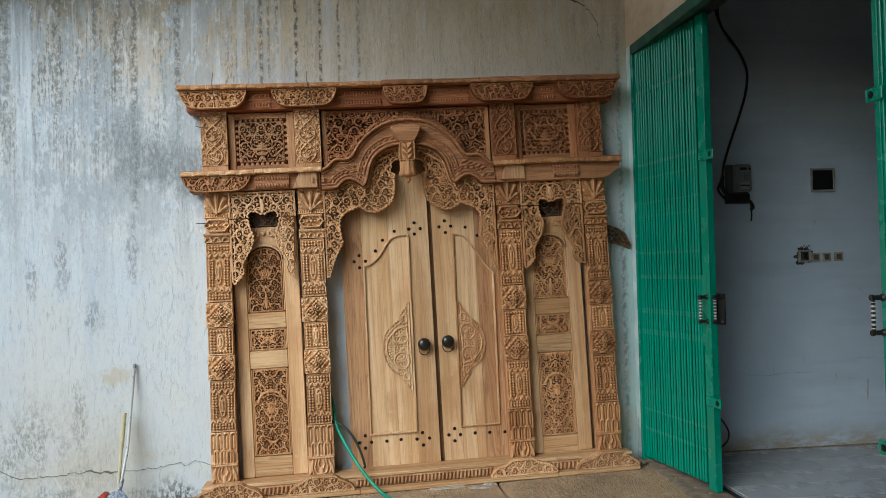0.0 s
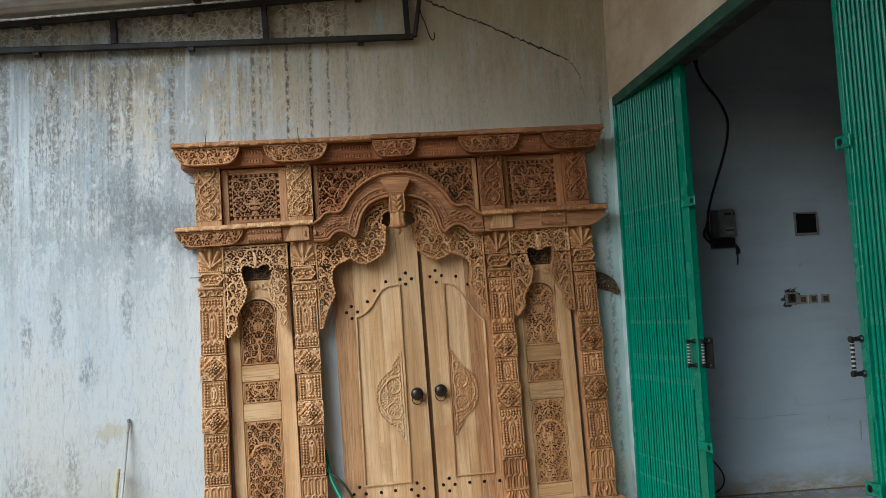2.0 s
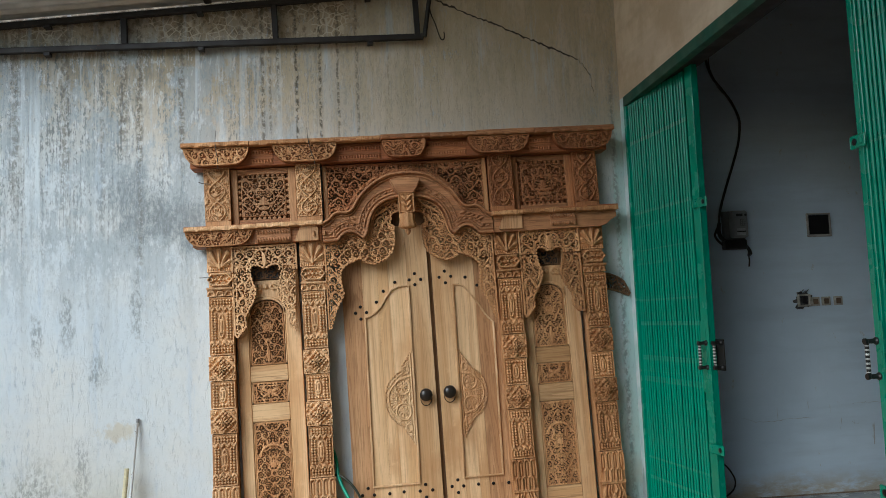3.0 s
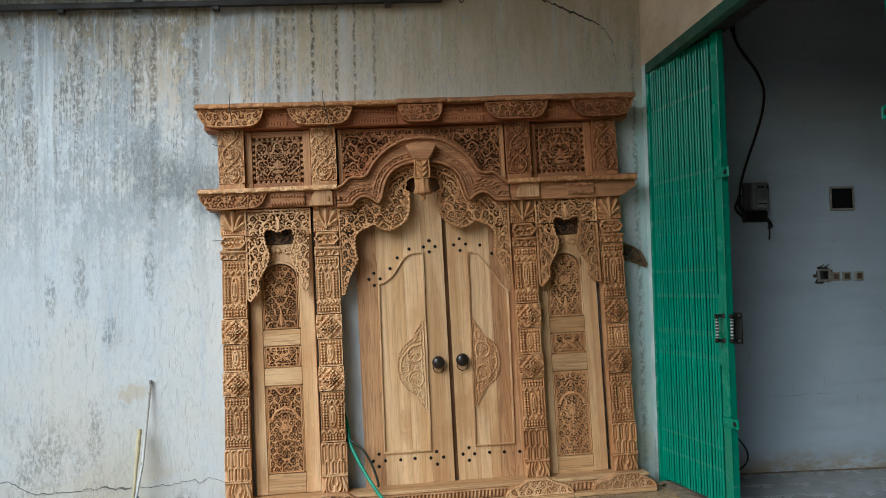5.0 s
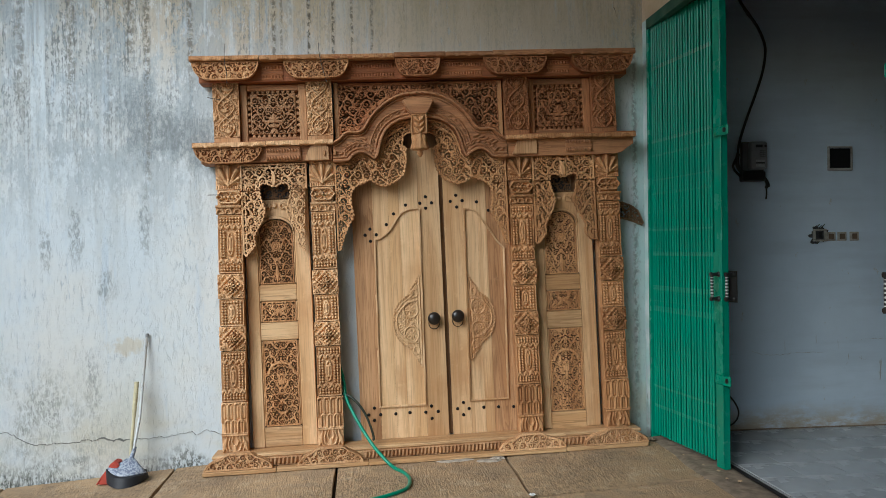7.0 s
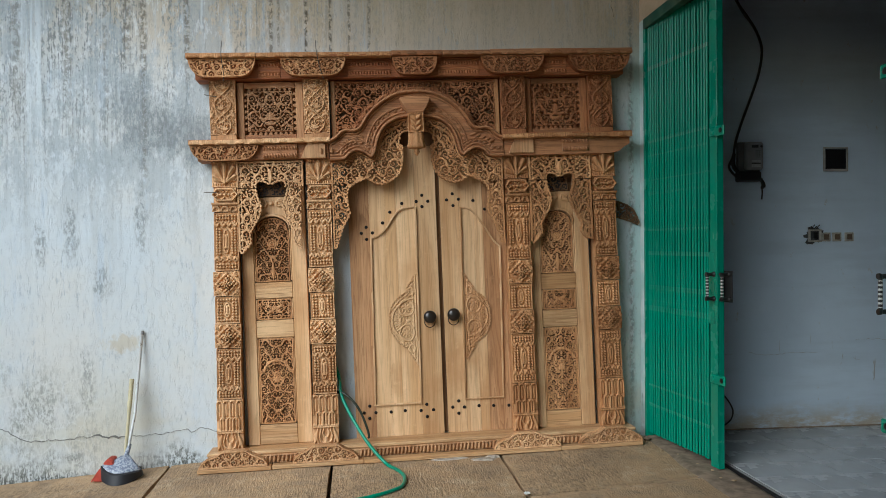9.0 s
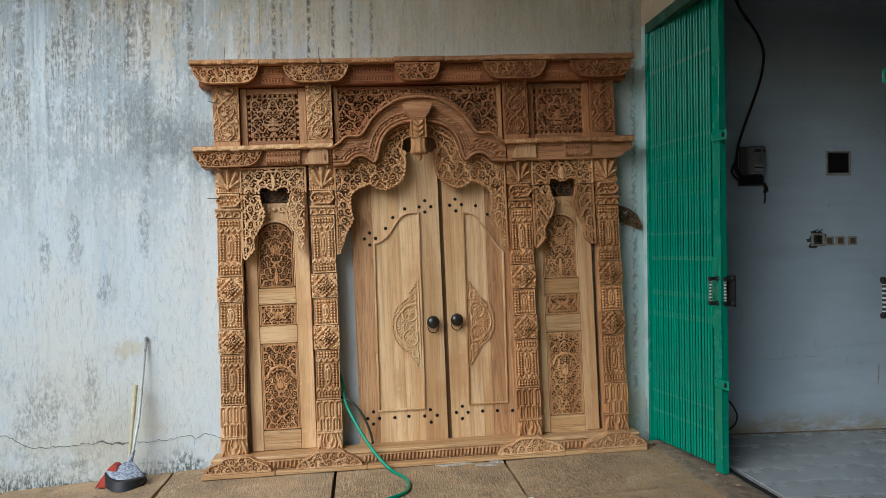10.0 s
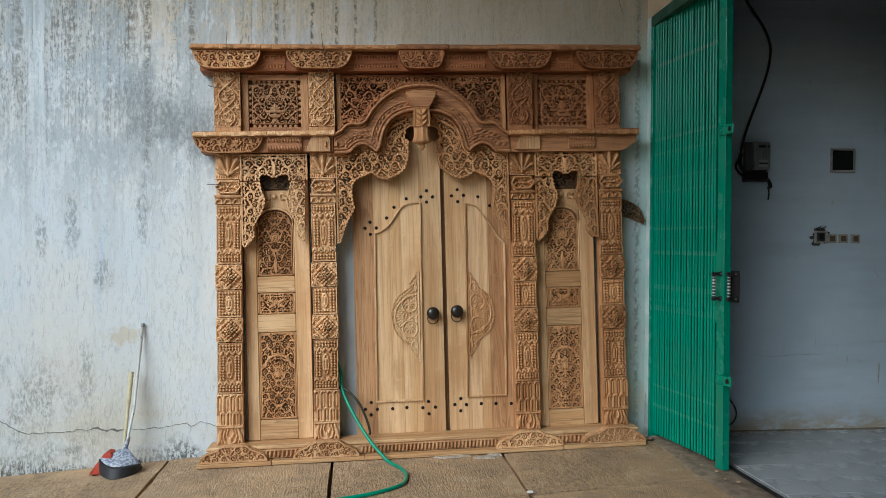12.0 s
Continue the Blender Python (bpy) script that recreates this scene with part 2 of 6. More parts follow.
        col = k.mix(mul(mul(spot(x0, z0, rx * 1.6, rz * 1.5, sd, 1.5), add(mul(grit, 0.5 if sd < 4 else 0.8), 0.45 if sd < 4 else 0.02)), 0.9), col, (0.23, 0.26, 0.275))
    col = k.mix(mul(spot(-2.03, 0.74, 0.14, 0.07, 9, 1.8), 0.5), col, (0.50, 0.42, 0.27))
    # yellowed damp, crazed paint in the far corner, black mildew at the foot
    damp = mul(k.ramp(z, 0.80, 0.1), k.ramp(k.noise(k.coord((0.6, 1, 1.2), (9, 0, 0)), 2.4, 4), 0.38, 0.66))
    col = k.mix(mul(damp, 0.65), col, (0.56, 0.535, 0.43))
    craze = mul(k.ramp(k.voro(k.coord((1, 1, 0.8)), 13, "DISTANCE_TO_EDGE"), 0.05, 0.01), mul(k.ramp(x, -1.9, -2.5), k.ramp(z, 0.75, 0.35)))
    low = mul(k.ramp(x, -1.8, -2.6), mul(k.ramp(z, 0.85, 0.3), k.ramp(patch, 0.42, 0.58)))
    col = k.mix(mul(low, mul(grit, 0.8)), col, (0.27, 0.29, 0.27))
    col = k.mix(mul(craze, 0.35), col, (0.72, 0.75, 0.75))
    blot = k.noise(k.coord((1, 1, 1.6), (11, 0, 2)), 2.1, 4, 0.6)
    mould = mul(k.ramp(add(z, mul(blot, -0.75)), -0.38, -0.56), grit)
    col = k.mix(mul(mould, 0.95), col, (0.085, 0.09, 0.078))
    col = k.mix(mul(k.ramp(fine, 0.55, 0.74), 0.3), col, (0.42, 0.44, 0.44))
    k.bump(add(mul(fine, 0.5), add(mul(scab, -0.4), add(mul(chalk, 0.4), mul(mott, 0.6)))), 0.5, 0.006)
    return k.done(col)


def plain_wall_material(name, a, b, dirt, dirt_top=0.4, scale=1.3):
    """Painted plaster, blotched, with dirt rising from the foot."""
    k = Mat(name, 0.85, spec=0.25)
    z = k.axis(2)
    col = k.mix(k.ramp(k.noise(k.coord(), scale, 5, 0.6), 0.35, 0.68), a, b)
    rise = k.math("ADD", z, k.math("MULTIPLY", k.noise(k.coord((1, 1, 0.5), (5, 2, 0)), 5, 7, 0.75), -0.5 * dirt_top))
    foot = k.math("MULTIPLY", k.ramp(rise, dirt_top * 0.6, -dirt_top * 0.1), k.ramp(k.noise(k.coord((0.6, 0.6, 1.6)), 9, 7, 0.75), 0.30, 0.58))
    col = k.mix(k.math("MULTIPLY", foot, 0.8), col, dirt)
    lap = k.noise(k.coord((0.25, 0.25, 1.6), (1, 0, 4)), 2.2, 5, 0.6)
    col = k.mix(k.math("MULTIPLY", k.ramp(lap, 0.46, 0.60), 0.35), col, tuple(v * 0.78 for v in b))
    speck = k.ramp(k.noise(k.coord((1, 1, 0.6)), 13, 6, 0.75), 0.64, 0.70)
    col = k.mix(k.math("MULTIPLY", speck, 0.4), col, dirt)
    scuff = k.math("MULTIPLY", k.ramp(k.noise(k.coord((1, 1, 0.22), (3, 1, 0)), 16, 4, 0.6), 0.66, 0.72), k.ramp(z, 0.9, 0.4))
    col = k.mix(k.math("MULTIPLY", scuff, 0.55), col, tuple(v * 0.6 for v in dirt))
    k.bump(k.noise(k.coord(), 30, 5, 0.6), 0.2, 0.004)
    return k.done(col)


def wood_material(name, light, mid, dark, scale=1.0, along="Z", rough=0.62, rand=3.0, stain=None, vary=0.22, line=0.42, pore=0.50, wet=0.0):
    """Raw teak: flame figure, dark late-wood lines, open pores; no two pieces quite alike."""
    k = Mat(name, rough, spec=0.3)
    mul = lambda a, b: k.math("MULTIPLY", a, b)
    st = {"Z": (1, 1, 0.06), "X": (0.06, 1, 1)}[along]
    co = k.coord(tuple(s * scale for s in st), rand=rand)
    figure = k.noise(co, 9, 3, 0.55, 0.6)
    lines = k.math("FRACT", mul(figure, 11.0))
    pores = k.noise(k.coord(tuple(s * scale for s in {"Z": (1, 1, 0.025), "X": (0.025, 1, 1)}[along]), rand=rand), 170, 3, 0.6)
    big = k.noise(k.coord((scale, scale, scale), (4, 1, 2), rand=rand), 2.6, 4, 0.6)
    fine = k.noise(k.coord((1, 1, 1)), 45, 5, 0.7)
    col = k.mix(k.ramp(figure, 0.36, 0.64), light, mid)
    col = k.mix(mul(k.ramp(lines, 0.60, 0.97), line), col, dark)
    col = k.mix(mul(k.ramp(pores, 0.50, 0.68), pore), col, dark)
    col = k.mix(mul(k.ramp(big, 0.48, 0.74), 0.6), col, stain or mid)
    col = k.mix(mul(k.ramp(fine, 0.55, 0.75), 0.25), col, tuple(v * 0.55 for v in mid))
    streak = k.noise(k.coord(tuple(s * scale for s in {"Z": (1, 1, 0.018), "X": (0.018, 1, 1)}[along]), (1, 5, 2), rand=rand), 15, 4, 0.7)
    col = k.mix(mul(k.ramp(streak, 0.60 - wet, 0.70), 0.68), col, tuple(v * (1.15 + 9 * wet) for v in dark))
    worn = k.noise(k.coord((1, 1, 1), (7, 3, 1), rand=rand), 13, 6, 0.75)
    col = k.mix(mul(k.ramp(worn, 0.58, 0.68), 0.22), col, tuple(min(1, v * 1.15) for v in light))
    r = k.rand()
    tone = k.mix(r, tuple(1 - vary * f for f in (0.8, 1.0, 1.15)), (1.06, 1.05, 1.04))
    col = k.mix(1.0, col, tone, "MULTIPLY")
    k.bump(k.math("ADD", pores, mul(lines, -0.35)), 0.35, 0.002)
    return k.done(col, k.ramp(pores, 0.3, 0.8, rough - 0.08, rough + 0.12))


def metal_paint(name, a, b, rough=0.38, rust=0.0):
    k = Mat(name, rough, spec=0.5)
    n = k.noise(k.coord((1, 1, 0.4)), 4, 5, 0.6)
    col = k.mix(k.ramp(n, 0.3, 0.75), a, b)
    if rust:
        r = k.ramp(k.noise(k.coord(), 17, 6, 0.75), 0.62, 0.70)
        col = k.mix(k.math("MULTIPLY", r, rust), col, (0.12, 0.06, 0.035))
    k.bump(k.noise(k.coord(), 40, 3), 0.06, 0.002)
    return k.done(col, k.ramp(k.noise(k.coord(), 9, 4), 0.3, 0.7, rough - 0.07, rough + 0.14))


def concrete_material():
    """Combed concrete slabs, tan with grey and brown staining and open pits."""
    k = Mat("brushed_concrete", 0.92, spec=0.2)
    big = k.noise(k.coord(rand=4.0), 1.6, 5, 0.65)
    mid = k.noise(k.coord(rand=2.0), 9, 6, 0.75)
    fine = k.noise(k.coord((1, 0.6, 1)), 85, 5, 0.75)
    worm = k.noise(k.coord((2.2, 0.55, 1), rot=(0, 0, 0.04)), 42, 3, 0.6)
    comb = k.noise(k.coord((3.0, 0.35, 1), rot=(0, 0, 0.05)), 20, 4, 0.65)
    col = k.mix(k.ramp(big, 0.3, 0.7), (0.54, 0.375, 0.22), (0.41, 0.285, 0.17))
    blot = k.noise(k.coord(rand=5.0), 3.6, 7, 0.7)
    col = k.mix(k.math("MULTIPLY", k.ramp(blot, 0.50, 0.60), 0.55), col, (0.33, 0.25, 0.17))
    col = k.mix(k.math("MULTIPLY", k.ramp(blot, 0.44, 0.36), 0.5), col, (0.58, 0.455, 0.31))
    smooth = k.ramp(k.noise(k.coord(rand=7.0), 1.1, 3, 0.5), 0.42, 0.60, 0.10, 0.62)
    col = k.mix(k.math("MULTIPLY", k.ramp(worm, 0.48, 0.58), smooth), col, (0.19, 0.135, 0.085))
    col = k.mix(k.math("MULTIPLY", k.math("MULTIPLY", k.ramp(comb, 0.46, 0.62), smooth), 0.7), col, (0.22, 0.16, 0.105))
    col = k.mix(k.math("MULTIPLY", k.ramp(mid, 0.54, 0.68), 0.5), col, (0.52, 0.42, 0.30))
    col = k.mix(k.math("MULTIPLY", k.ramp(mid, 0.44, 0.32), 0.5), col, (0.17, 0.13, 0.09))
    col = k.mix(k.math("MULTIPLY", k.ramp(fine, 0.56, 0.66), 0.65), col, (0.10, 0.075, 0.055))
    comb = k.math("ADD", comb, k.math("MULTIPLY", worm, -1.0))
    k.bump(k.math("ADD", comb, k.math("MULTIPLY", fine, 0.9)), 0.9, 0.008)
    return k.done(col)


def simple(name, col, rough=0.6, metal=0.0, var=0.25, scale=12, bump=0.1):
    k = Mat(name, rough, metal)
    n = k.noise(k.coord(rand=2.0), scale, 4, 0.6)
    c = k.mix(k.ramp(n, 0.3, 0.75), col, tuple(v * (1 - var) for v in col))
    if bump:
        k.bump(k.noise(k.coord(), scale * 5, 3), bump, 0.002)
    return k.done(c)


def tile_material():
    k = Mat("glazed_floor_tile", 0.22, spec=0.5)
    n = k.noise(k.coord(rand=6.0), 5, 4, 0.6)
    c = k.mix(k.ramp(n, 0.3, 0.7), (0.44, 0.47, 0.49), (0.37, 0.395, 0.41))
    c = k.mix(k.math("MULTIPLY", k.ramp(k.noise(k.coord(), 30, 5, 0.7), 0.6, 0.75), 0.3), c, (0.30, 0.31, 0.31))
    return k.done(c, k.ramp(k.noise(k.coord(), 3, 4), 0.3, 0.7, 0.15, 0.38))


WALL = wall_material()
WALL_PIER = plain_wall_material("smeared_pier", (0.50, 0.70, 0.68), (0.74, 0.81, 0.82), (0.30, 0.30, 0.28), 0.4, 6)
WALL_CREAM = plain_wall_material("cream_paint", (0.72, 0.60, 0.455), (0.56, 0.43, 0.29), (0.25, 0.175, 0.105), scale=3.2)
WALL_IN = plain_wall_material("bluish_paint", (0.60, 0.715, 0.83), (0.53, 0.64, 0.75), (0.38, 0.29, 0.17), 0.26)
PLASTER = plain_wall_material("grey_plaster", (0.50, 0.50, 0.48), (0.43, 0.43, 0.42), (0.25, 0.23, 0.2))
# only for unseen surfaces: dark so that they throw back little light
DARK_PLASTER = plain_wall_material("low_bounce_plaster", (0.16, 0.15, 0.14), (0.12, 0.115, 0.11), (0.08, 0.07, 0.06))
TEAK = wood_material("raw_teak", (0.68, 0.41, 0.215), (0.51, 0.268, 0.12), (0.17, 0.075, 0.03), 1.0, "Z", stain=(0.36, 0.165, 0.06))
TEAK_X = wood_material("raw_teak_across", (0.44, 0.178, 0.072), (0.315, 0.110, 0.043), (0.12, 0.047, 0.022), 1.0, "X", stain=(0.24, 0.10, 0.04))
TEAK_ARCH = wood_material("greyed_teak_across", (0.515, 0.258, 0.123), (0.397, 0.180, 0.082), (0.13, 0.065, 0.032), 1.2, "X", stain=(0.22, 0.115, 0.06))
TEAK_DOOR = wood_material("planed_teak", (0.79, 0.558, 0.33), (0.63, 0.395, 0.20), (0.23, 0.125, 0.055), 0.8, "Z", 0.5, stain=(0.47, 0.245, 0.105), vary=0.20, line=0.16, pore=0.32, wet=0.09)
TEAK_DOOR_X = wood_material("planed_teak_across", (0.66, 0.45, 0.25), (0.53, 0.315, 0.15), (0.22, 0.115, 0.05), 0.8, "X", 0.5, stain=(0.40, 0.215, 0.095))
TEAK_CUT = wood_material("carved_teak", (0.67, 0.375, 0.178), (0.50, 0.248, 0.105), (0.16, 0.075, 0.033), 1.6, "Z", 0.72, stain=(0.30, 0.14, 0.055), vary=0.3)
TEAK_PALE = wood_material("pale_carved_teak", (0.80, 0.52, 0.29), (0.63, 0.37, 0.185), (0.20, 0.098, 0.043), 1.6, "Z", 0.72, stain=(0.42, 0.21, 0.09), vary=0.25)
TEAK_RED = wood_material("reddish_teak", (0.46, 0.205, 0.088), (0.33, 0.13, 0.052), (0.11, 0.045, 0.02), 1.4, "Z", 0.7, stain=(0.22, 0.09, 0.035), vary=0.25)
TEAK_BROWN = wood_material("brown_teak", (0.56, 0.335, 0.175), (0.43, 0.23, 0.11), (0.16, 0.075, 0.033), 1.0, "Z", 0.6, stain=(0.34, 0.165, 0.075), vary=0.2)
# weathered wood; also holds the shade seen through pierced carving
TEAK_OLD_SHADE = wood_material("weathered_and_shade_teak", (0.23, 0.135, 0.07), (0.165, 0.095, 0.05), (0.075, 0.042, 0.023), 1.2, "Z", 0.78)
GREEN = metal_paint("green_enamel", (0.003, 0.265, 0.170), (0.002, 0.215, 0.135), 0.18, 0.25)
# duller, darker green, used for the lintel alone
GREEN_DARK = metal_paint("dark_green_enamel", (0.012, 0.085, 0.058), (0.03, 0.075, 0.05), 0.55, 0.5)
STEEL_BLACK = metal_paint("black_steel", (0.010, 0.009, 0.010), (0.018, 0.014, 0.013), 0.6, 0.5)
CONCRETE = concrete_material()
CONCRETE_DARK = simple("damp_cement", (0.29, 0.22, 0.155), 0.92, 0, 0.55, 14, 0.9)
TILE = tile_material()
GROUT = simple("grout", (0.24, 0.245, 0.25), 0.9)
BLACK_PLASTIC = simple("black_plastic", (0.012, 0.012, 0.013), 0.45, 0, 0.3)
BLACK_IRON = simple("black_iron", (0.015, 0.013, 0.012), 0.35, 0.6, 0.3)

# ---- ground, walls, roof ----
GZ, GS = -0.043, 0.0306          # the yard's height at x = 0 and its fall to the west


def ground_z(x):
    return GZ + GS * x - (0.05 * (-1.5 - max(x, -4.0)) if x < -1.5 else 0.0)


def build_ground():
    """One sheet to the horizon, falling gently westwards near the house."""
    bm = bmesh.new()
    xs = [-600, -60, -12, -6, -4, -3, -2.2, -1.5, -0.5, 0.5, 1.5, 1.72, 1.8, 8, 60, 600]
    ys = [0.6, 0.0, -0.5, -1, -2, -4, -8, -20, -60, -600]
    def gz(x):
        if x > 1.75:
            return -0.12
        return ground_z(max(x, -8)) - 0.055
    grid = [[bm.verts.new((x, y, gz(x))) for y in ys] for x in xs]
    for i in range(len(xs) - 1):
        for j in range(len(ys) - 1):
            bm.faces.new((grid[i][j], grid[i][j + 1], grid[i + 1][j + 1], grid[i + 1][j]))
    return tagged(link_mesh("ground", bm, DIRT), "dark damp cement ground under the yard slabs", "ground", kind="structure")


DIRT = simple("black_dirt", (0.085, 0.07, 0.055), 0.95, 0, 0.4, 9, 0.5)
ground = build_ground()


def slab_bm(x0, x1, y0, y1, rng, skew0=0.0, skew1=0.0):
    """A cast slab with a chipped, rounded top edge."""
    bm = bmesh.new()
    nx, ny = max(2, int((x1 - x0) / 0.14)), max(2, int((y1 - y0) / 0.14))
    top = {}
    for i in range(nx + 1):
        for j in range(ny + 1):
            x, y = x0 + (x1 - x0) * i / nx, y0 + (y1 - y0) * j / ny
            y += (skew0 * (1 - j / ny) + skew1 * j / ny) * (min(max(x, -1.0), 1.75) - 0.546)
            edge = i in (0, nx) or j in (0, ny)
            ex = (rng.uniform(-0.004, 0.004) if i in (0, nx) else 0, rng.uniform(-0.004, 0.004) if j in (0, ny) else 0)
            dz = noise.noise((x * 2.3, y * 2.3, 0)) * 0.004 - (0.004 if edge else 0)
            top[i, j] = bm.verts.new((x + ex[0], y + ex[1], ground_z(x) + dz))
    for i in range(nx):
        for j in range(ny):
            bm.faces.new((top[i, j], top[i + 1, j], top[i + 1, j + 1], top[i, j + 1]))
    rim = [top[i, 0] for i in range(nx + 1)] + [top[nx, j] for j in range(1, ny + 1)] \
        + [top[i, ny] for i in range(nx - 1, -1, -1)] + [top[0, j] for j in range(ny - 1, 0, -1)]
    low = [bm.verts.new((v.co.x, v.co.y, v.co.z - 0.07)) for v in rim]
    for i in range(len(rim)):
        j = (i + 1) % len(rim)
        bm.faces.new((rim[j], rim[i], low[i], low[j]))
    return bm


def build_slabs():
    pav = tagged(new("pavement"), "tan brushed concrete yard slabs with dark open joints", "pavement", kind="structure")
    rng = random.Random(3)
    cuts = [-6.2, -5.07, -3.95, -2.83, -1.71, -0.60, 0.53, 1.63]
    rows = [(-1.184, -0.012), (-3.0, -1.210), (-5.2, -3.015), (-7.6, -5.215)]
    for a, b in zip(cuts, cuts[1:]):
        for j, (c, d) in enumerate(rows):
            # the first cross joint runs slightly askew
            part("slab", slab_bm(a + 0.011, b - 0.011, c + 0.003, d - 0.003, rng, 0.103 if j == 0 else 0.0, 0.103 if j == 1 else 0.0), CONCRETE, pav)
    return pav


pavement = build_slabs()


def wall_slab(name, x0, x1, y0, y1, z0, z1, mat, label):
    return tagged(link_mesh(name, boxbm(x0, x1, y0, y1, z0, z1), mat), label, "wall", kind="structure")


SX = 1.643                       # the shop front's outer face
wall_slab("wall_north", -9.0, SX + 0.08, 0.0, 0.2, -0.6, 5.2, WALL, "white limewashed wall with black rain streaks and mildew")
wall_slab("wall_inner", SX + 0.085, 7.0, -0.03, 0.17, -0.2, 4.3, WALL_IN, "bluish painted inner shop wall, dirty along the foot")
# the shop front stands square to the long wall; its wide opening starts near the corner
wall_slab("wall_east", SX, SX + 0.16, -9.0, -0.0, 3.015, 5.2, WALL_CREAM, "cream painted wall over the shop opening, peeling")
wall_slab("wall_east_pier", SX, SX + 0.16, -0.085, -0.0, -0.2, 3.015, WALL_PIER, "narrow pale green smeared pier in the corner by the gate")
wall_slab("wall_east_far", SX, SX + 0.16, -9.0, -4.4, -0.2, 3.015, WALL_CREAM, "cream painted shop front wall")
# unseen shell of the shop, kept dark to dim the inner wall
wall_slab("wall_shop_back", 6.8, 7.0, -9.0, -0.03, -0.2, 4.3, DARK_PLASTER, "unseen back wall closing the shop, dark to cut bounce light")
wall_slab("wall_shop_side", SX + 0.16, 7.0, -9.0, -8.8, -0.2, 4.3, DARK_PLASTER, "unseen side wall closing the shop, dark to cut bounce light")
tagged(link_mesh("ceiling", boxbm(SX + 0.16, 7.0, -9.0, -0.03, 4.1, 4.25), DARK_PLASTER), "unseen ceiling closing the shop, dark to cut bounce light", "ceiling", kind="structure")


def build_shop_floor():
    fl = tagged(link_mesh("floor", boxbm(1.895, 6.8, -8.8, -0.03, -0.2, 0.006), GROUT), "grey glazed tile floor of the shop", "floor", kind="structure")
    w = 0.28
    bm = boxbm(0.0015, w - 0.0015, 0.0015, w - 0.0015, 0.0, 0.009, bevel=0.0015)
    first = part("tile", bm, TILE, fl)
    me = first.data
    pts = [(1.9 + i * w, -0.045 - (j + 1) * w) for i in range(14) for j in range(16)]
    first.location = (*pts[0], 0.004)
    for p in pts[1:]:
        shared("tile", me, fl, Matrix.Translation((*p, 0.004)))


# the broken cement strip between slabs and tiles
def build_sill_strip():
    bm = bmesh.new()
    rng = random.Random(5)
    n = 60
    rows = []
    for i in range(n + 1):
        y = -0.09 - 4.3 * i / n
        w = 0.04 * noise.noise((y * 3, 1, 0)) + 0.03 * min(1, -y)
        rows.append([bm.verts.new((1.615 - w, y, ground_z(1.7) - 0.012)), bm.verts.new((1.655 - w, y, ground_z(1.7) + 0.006 + rng.uniform(-.004, .004))),
                     bm.verts.new((1.83, y, 0.002 + rng.uniform(-.006, .006))), bm.verts.new((1.852, y, 0.0 + rng.uniform(-.004, .002))), bm.verts.new((1.856, y, -0.12))])
    for a, b in zip(rows, rows[1:]):
        for k in range(4):
            bm.faces.new((a[k], a[k + 1], b[k + 1], b[k]))
    tagged(link_mesh("threshold_strip", bm, CONCRETE_DARK, smooth=True), "rough broken cement strip before the shop floor", "threshold", kind="structure")


build_sill_strip()


# ---- canopy over the yard ----
def build_canopy():
    """Black steel truss along the wall with a corrugated sheet on it, falling slightly westwards."""
    rot = Matrix.Rotation(-radians(2.1), 4, "Y")
    top = empty("canopy", Matrix.Translation((0.14, -0.06, 3.485)) @ rot, "black welded steel canopy truss under corrugated roofing", "canopy")
    L = 5.2
    part("bottom_chord", boxbm(-L, 0.02, -0.02, 0.02, -0.02, 0.02, 0.003), STEEL_BLACK, top)
    # the roof falls westwards: top chord, rafters and sheet share its slope
    rise = lambda x: 0.352 + 0.06 * x
    slope = Matrix.Translation((0, 0, 0.352)) @ Matrix.Rotation(-math.atan(0.06), 4, "Y")
    part("top_chord", boxbm(-L, 0.0, -0.02, 0.02, -0.02, 0.02, 0.003), STEEL_BLACK, top).matrix_basis = slope
    for x in (-4.15, -3.1, -2.09, -1.045, -0.02):
        part("upright", boxbm(x - 0.02, x + 0.02, -0.019, 0.019, 0.02, rise(x) - 0.02, 0.003), STEEL_BLACK, top)
    bm = bmesh.new()
    tube(bm, [(0.03, 0.0, 0.0), (0.085, 0, 0.28), (0.13, 0, 0.52)], 0.017, 6)
    part("brace", bm, STEEL_BLACK, top)
    for x in (-3.66, -2.61, -1.57, -0.37):
        part("bracket", boxbm(x - 0.022, x + 0.022, -0.02, 0.03, -0.047, -0.0205, 0.003), STEEL_BLACK, top)
        part("bracket", boxbm(x - 0.022, x + 0.022, -0.02, 0.03, -0.045, -0.0205, 0.003), STEEL_BLACK, top).matrix_basis = slope
    for x in (-4.6, -3.05, -1.5, -0.02):
        part("rafter", boxbm(x - 0.025, x + 0.025, -0.42, -0.03, 0.021, 0.061, 0.004), STEEL_BLACK, top).matrix_basis = slope
    # sheet: ribs run along the wall
    bm = bmesh.new()
    prev = None
    n = 20
    for i in range(n + 1):
        y = 0.05 - 0.47 * i / n
        z = 0.064 + (0.018 if i % 4 in (1, 2) else 0.0)
        cur = [bm.verts.new((-L - 0.1, y, z)), bm.verts.new((0.02, y, z))]
        if prev:
            bm.faces.new((prev[0], prev[1], cur[1], cur[0]))
        prev = cur
    ob = part("roof_sheet", bm, ZINC, top, "pale corrugated zinc roofing sheet")
    ob.matrix_basis = slope
    so = ob.modifiers.new("thick", "SOLIDIFY")
    so.thickness = 0.002
    return top


ZINC = simple("zinc_sheet", (0.66, 0.67, 0.66), 0.5, 0.3, 0.3, 5)
canopy = build_canopy()


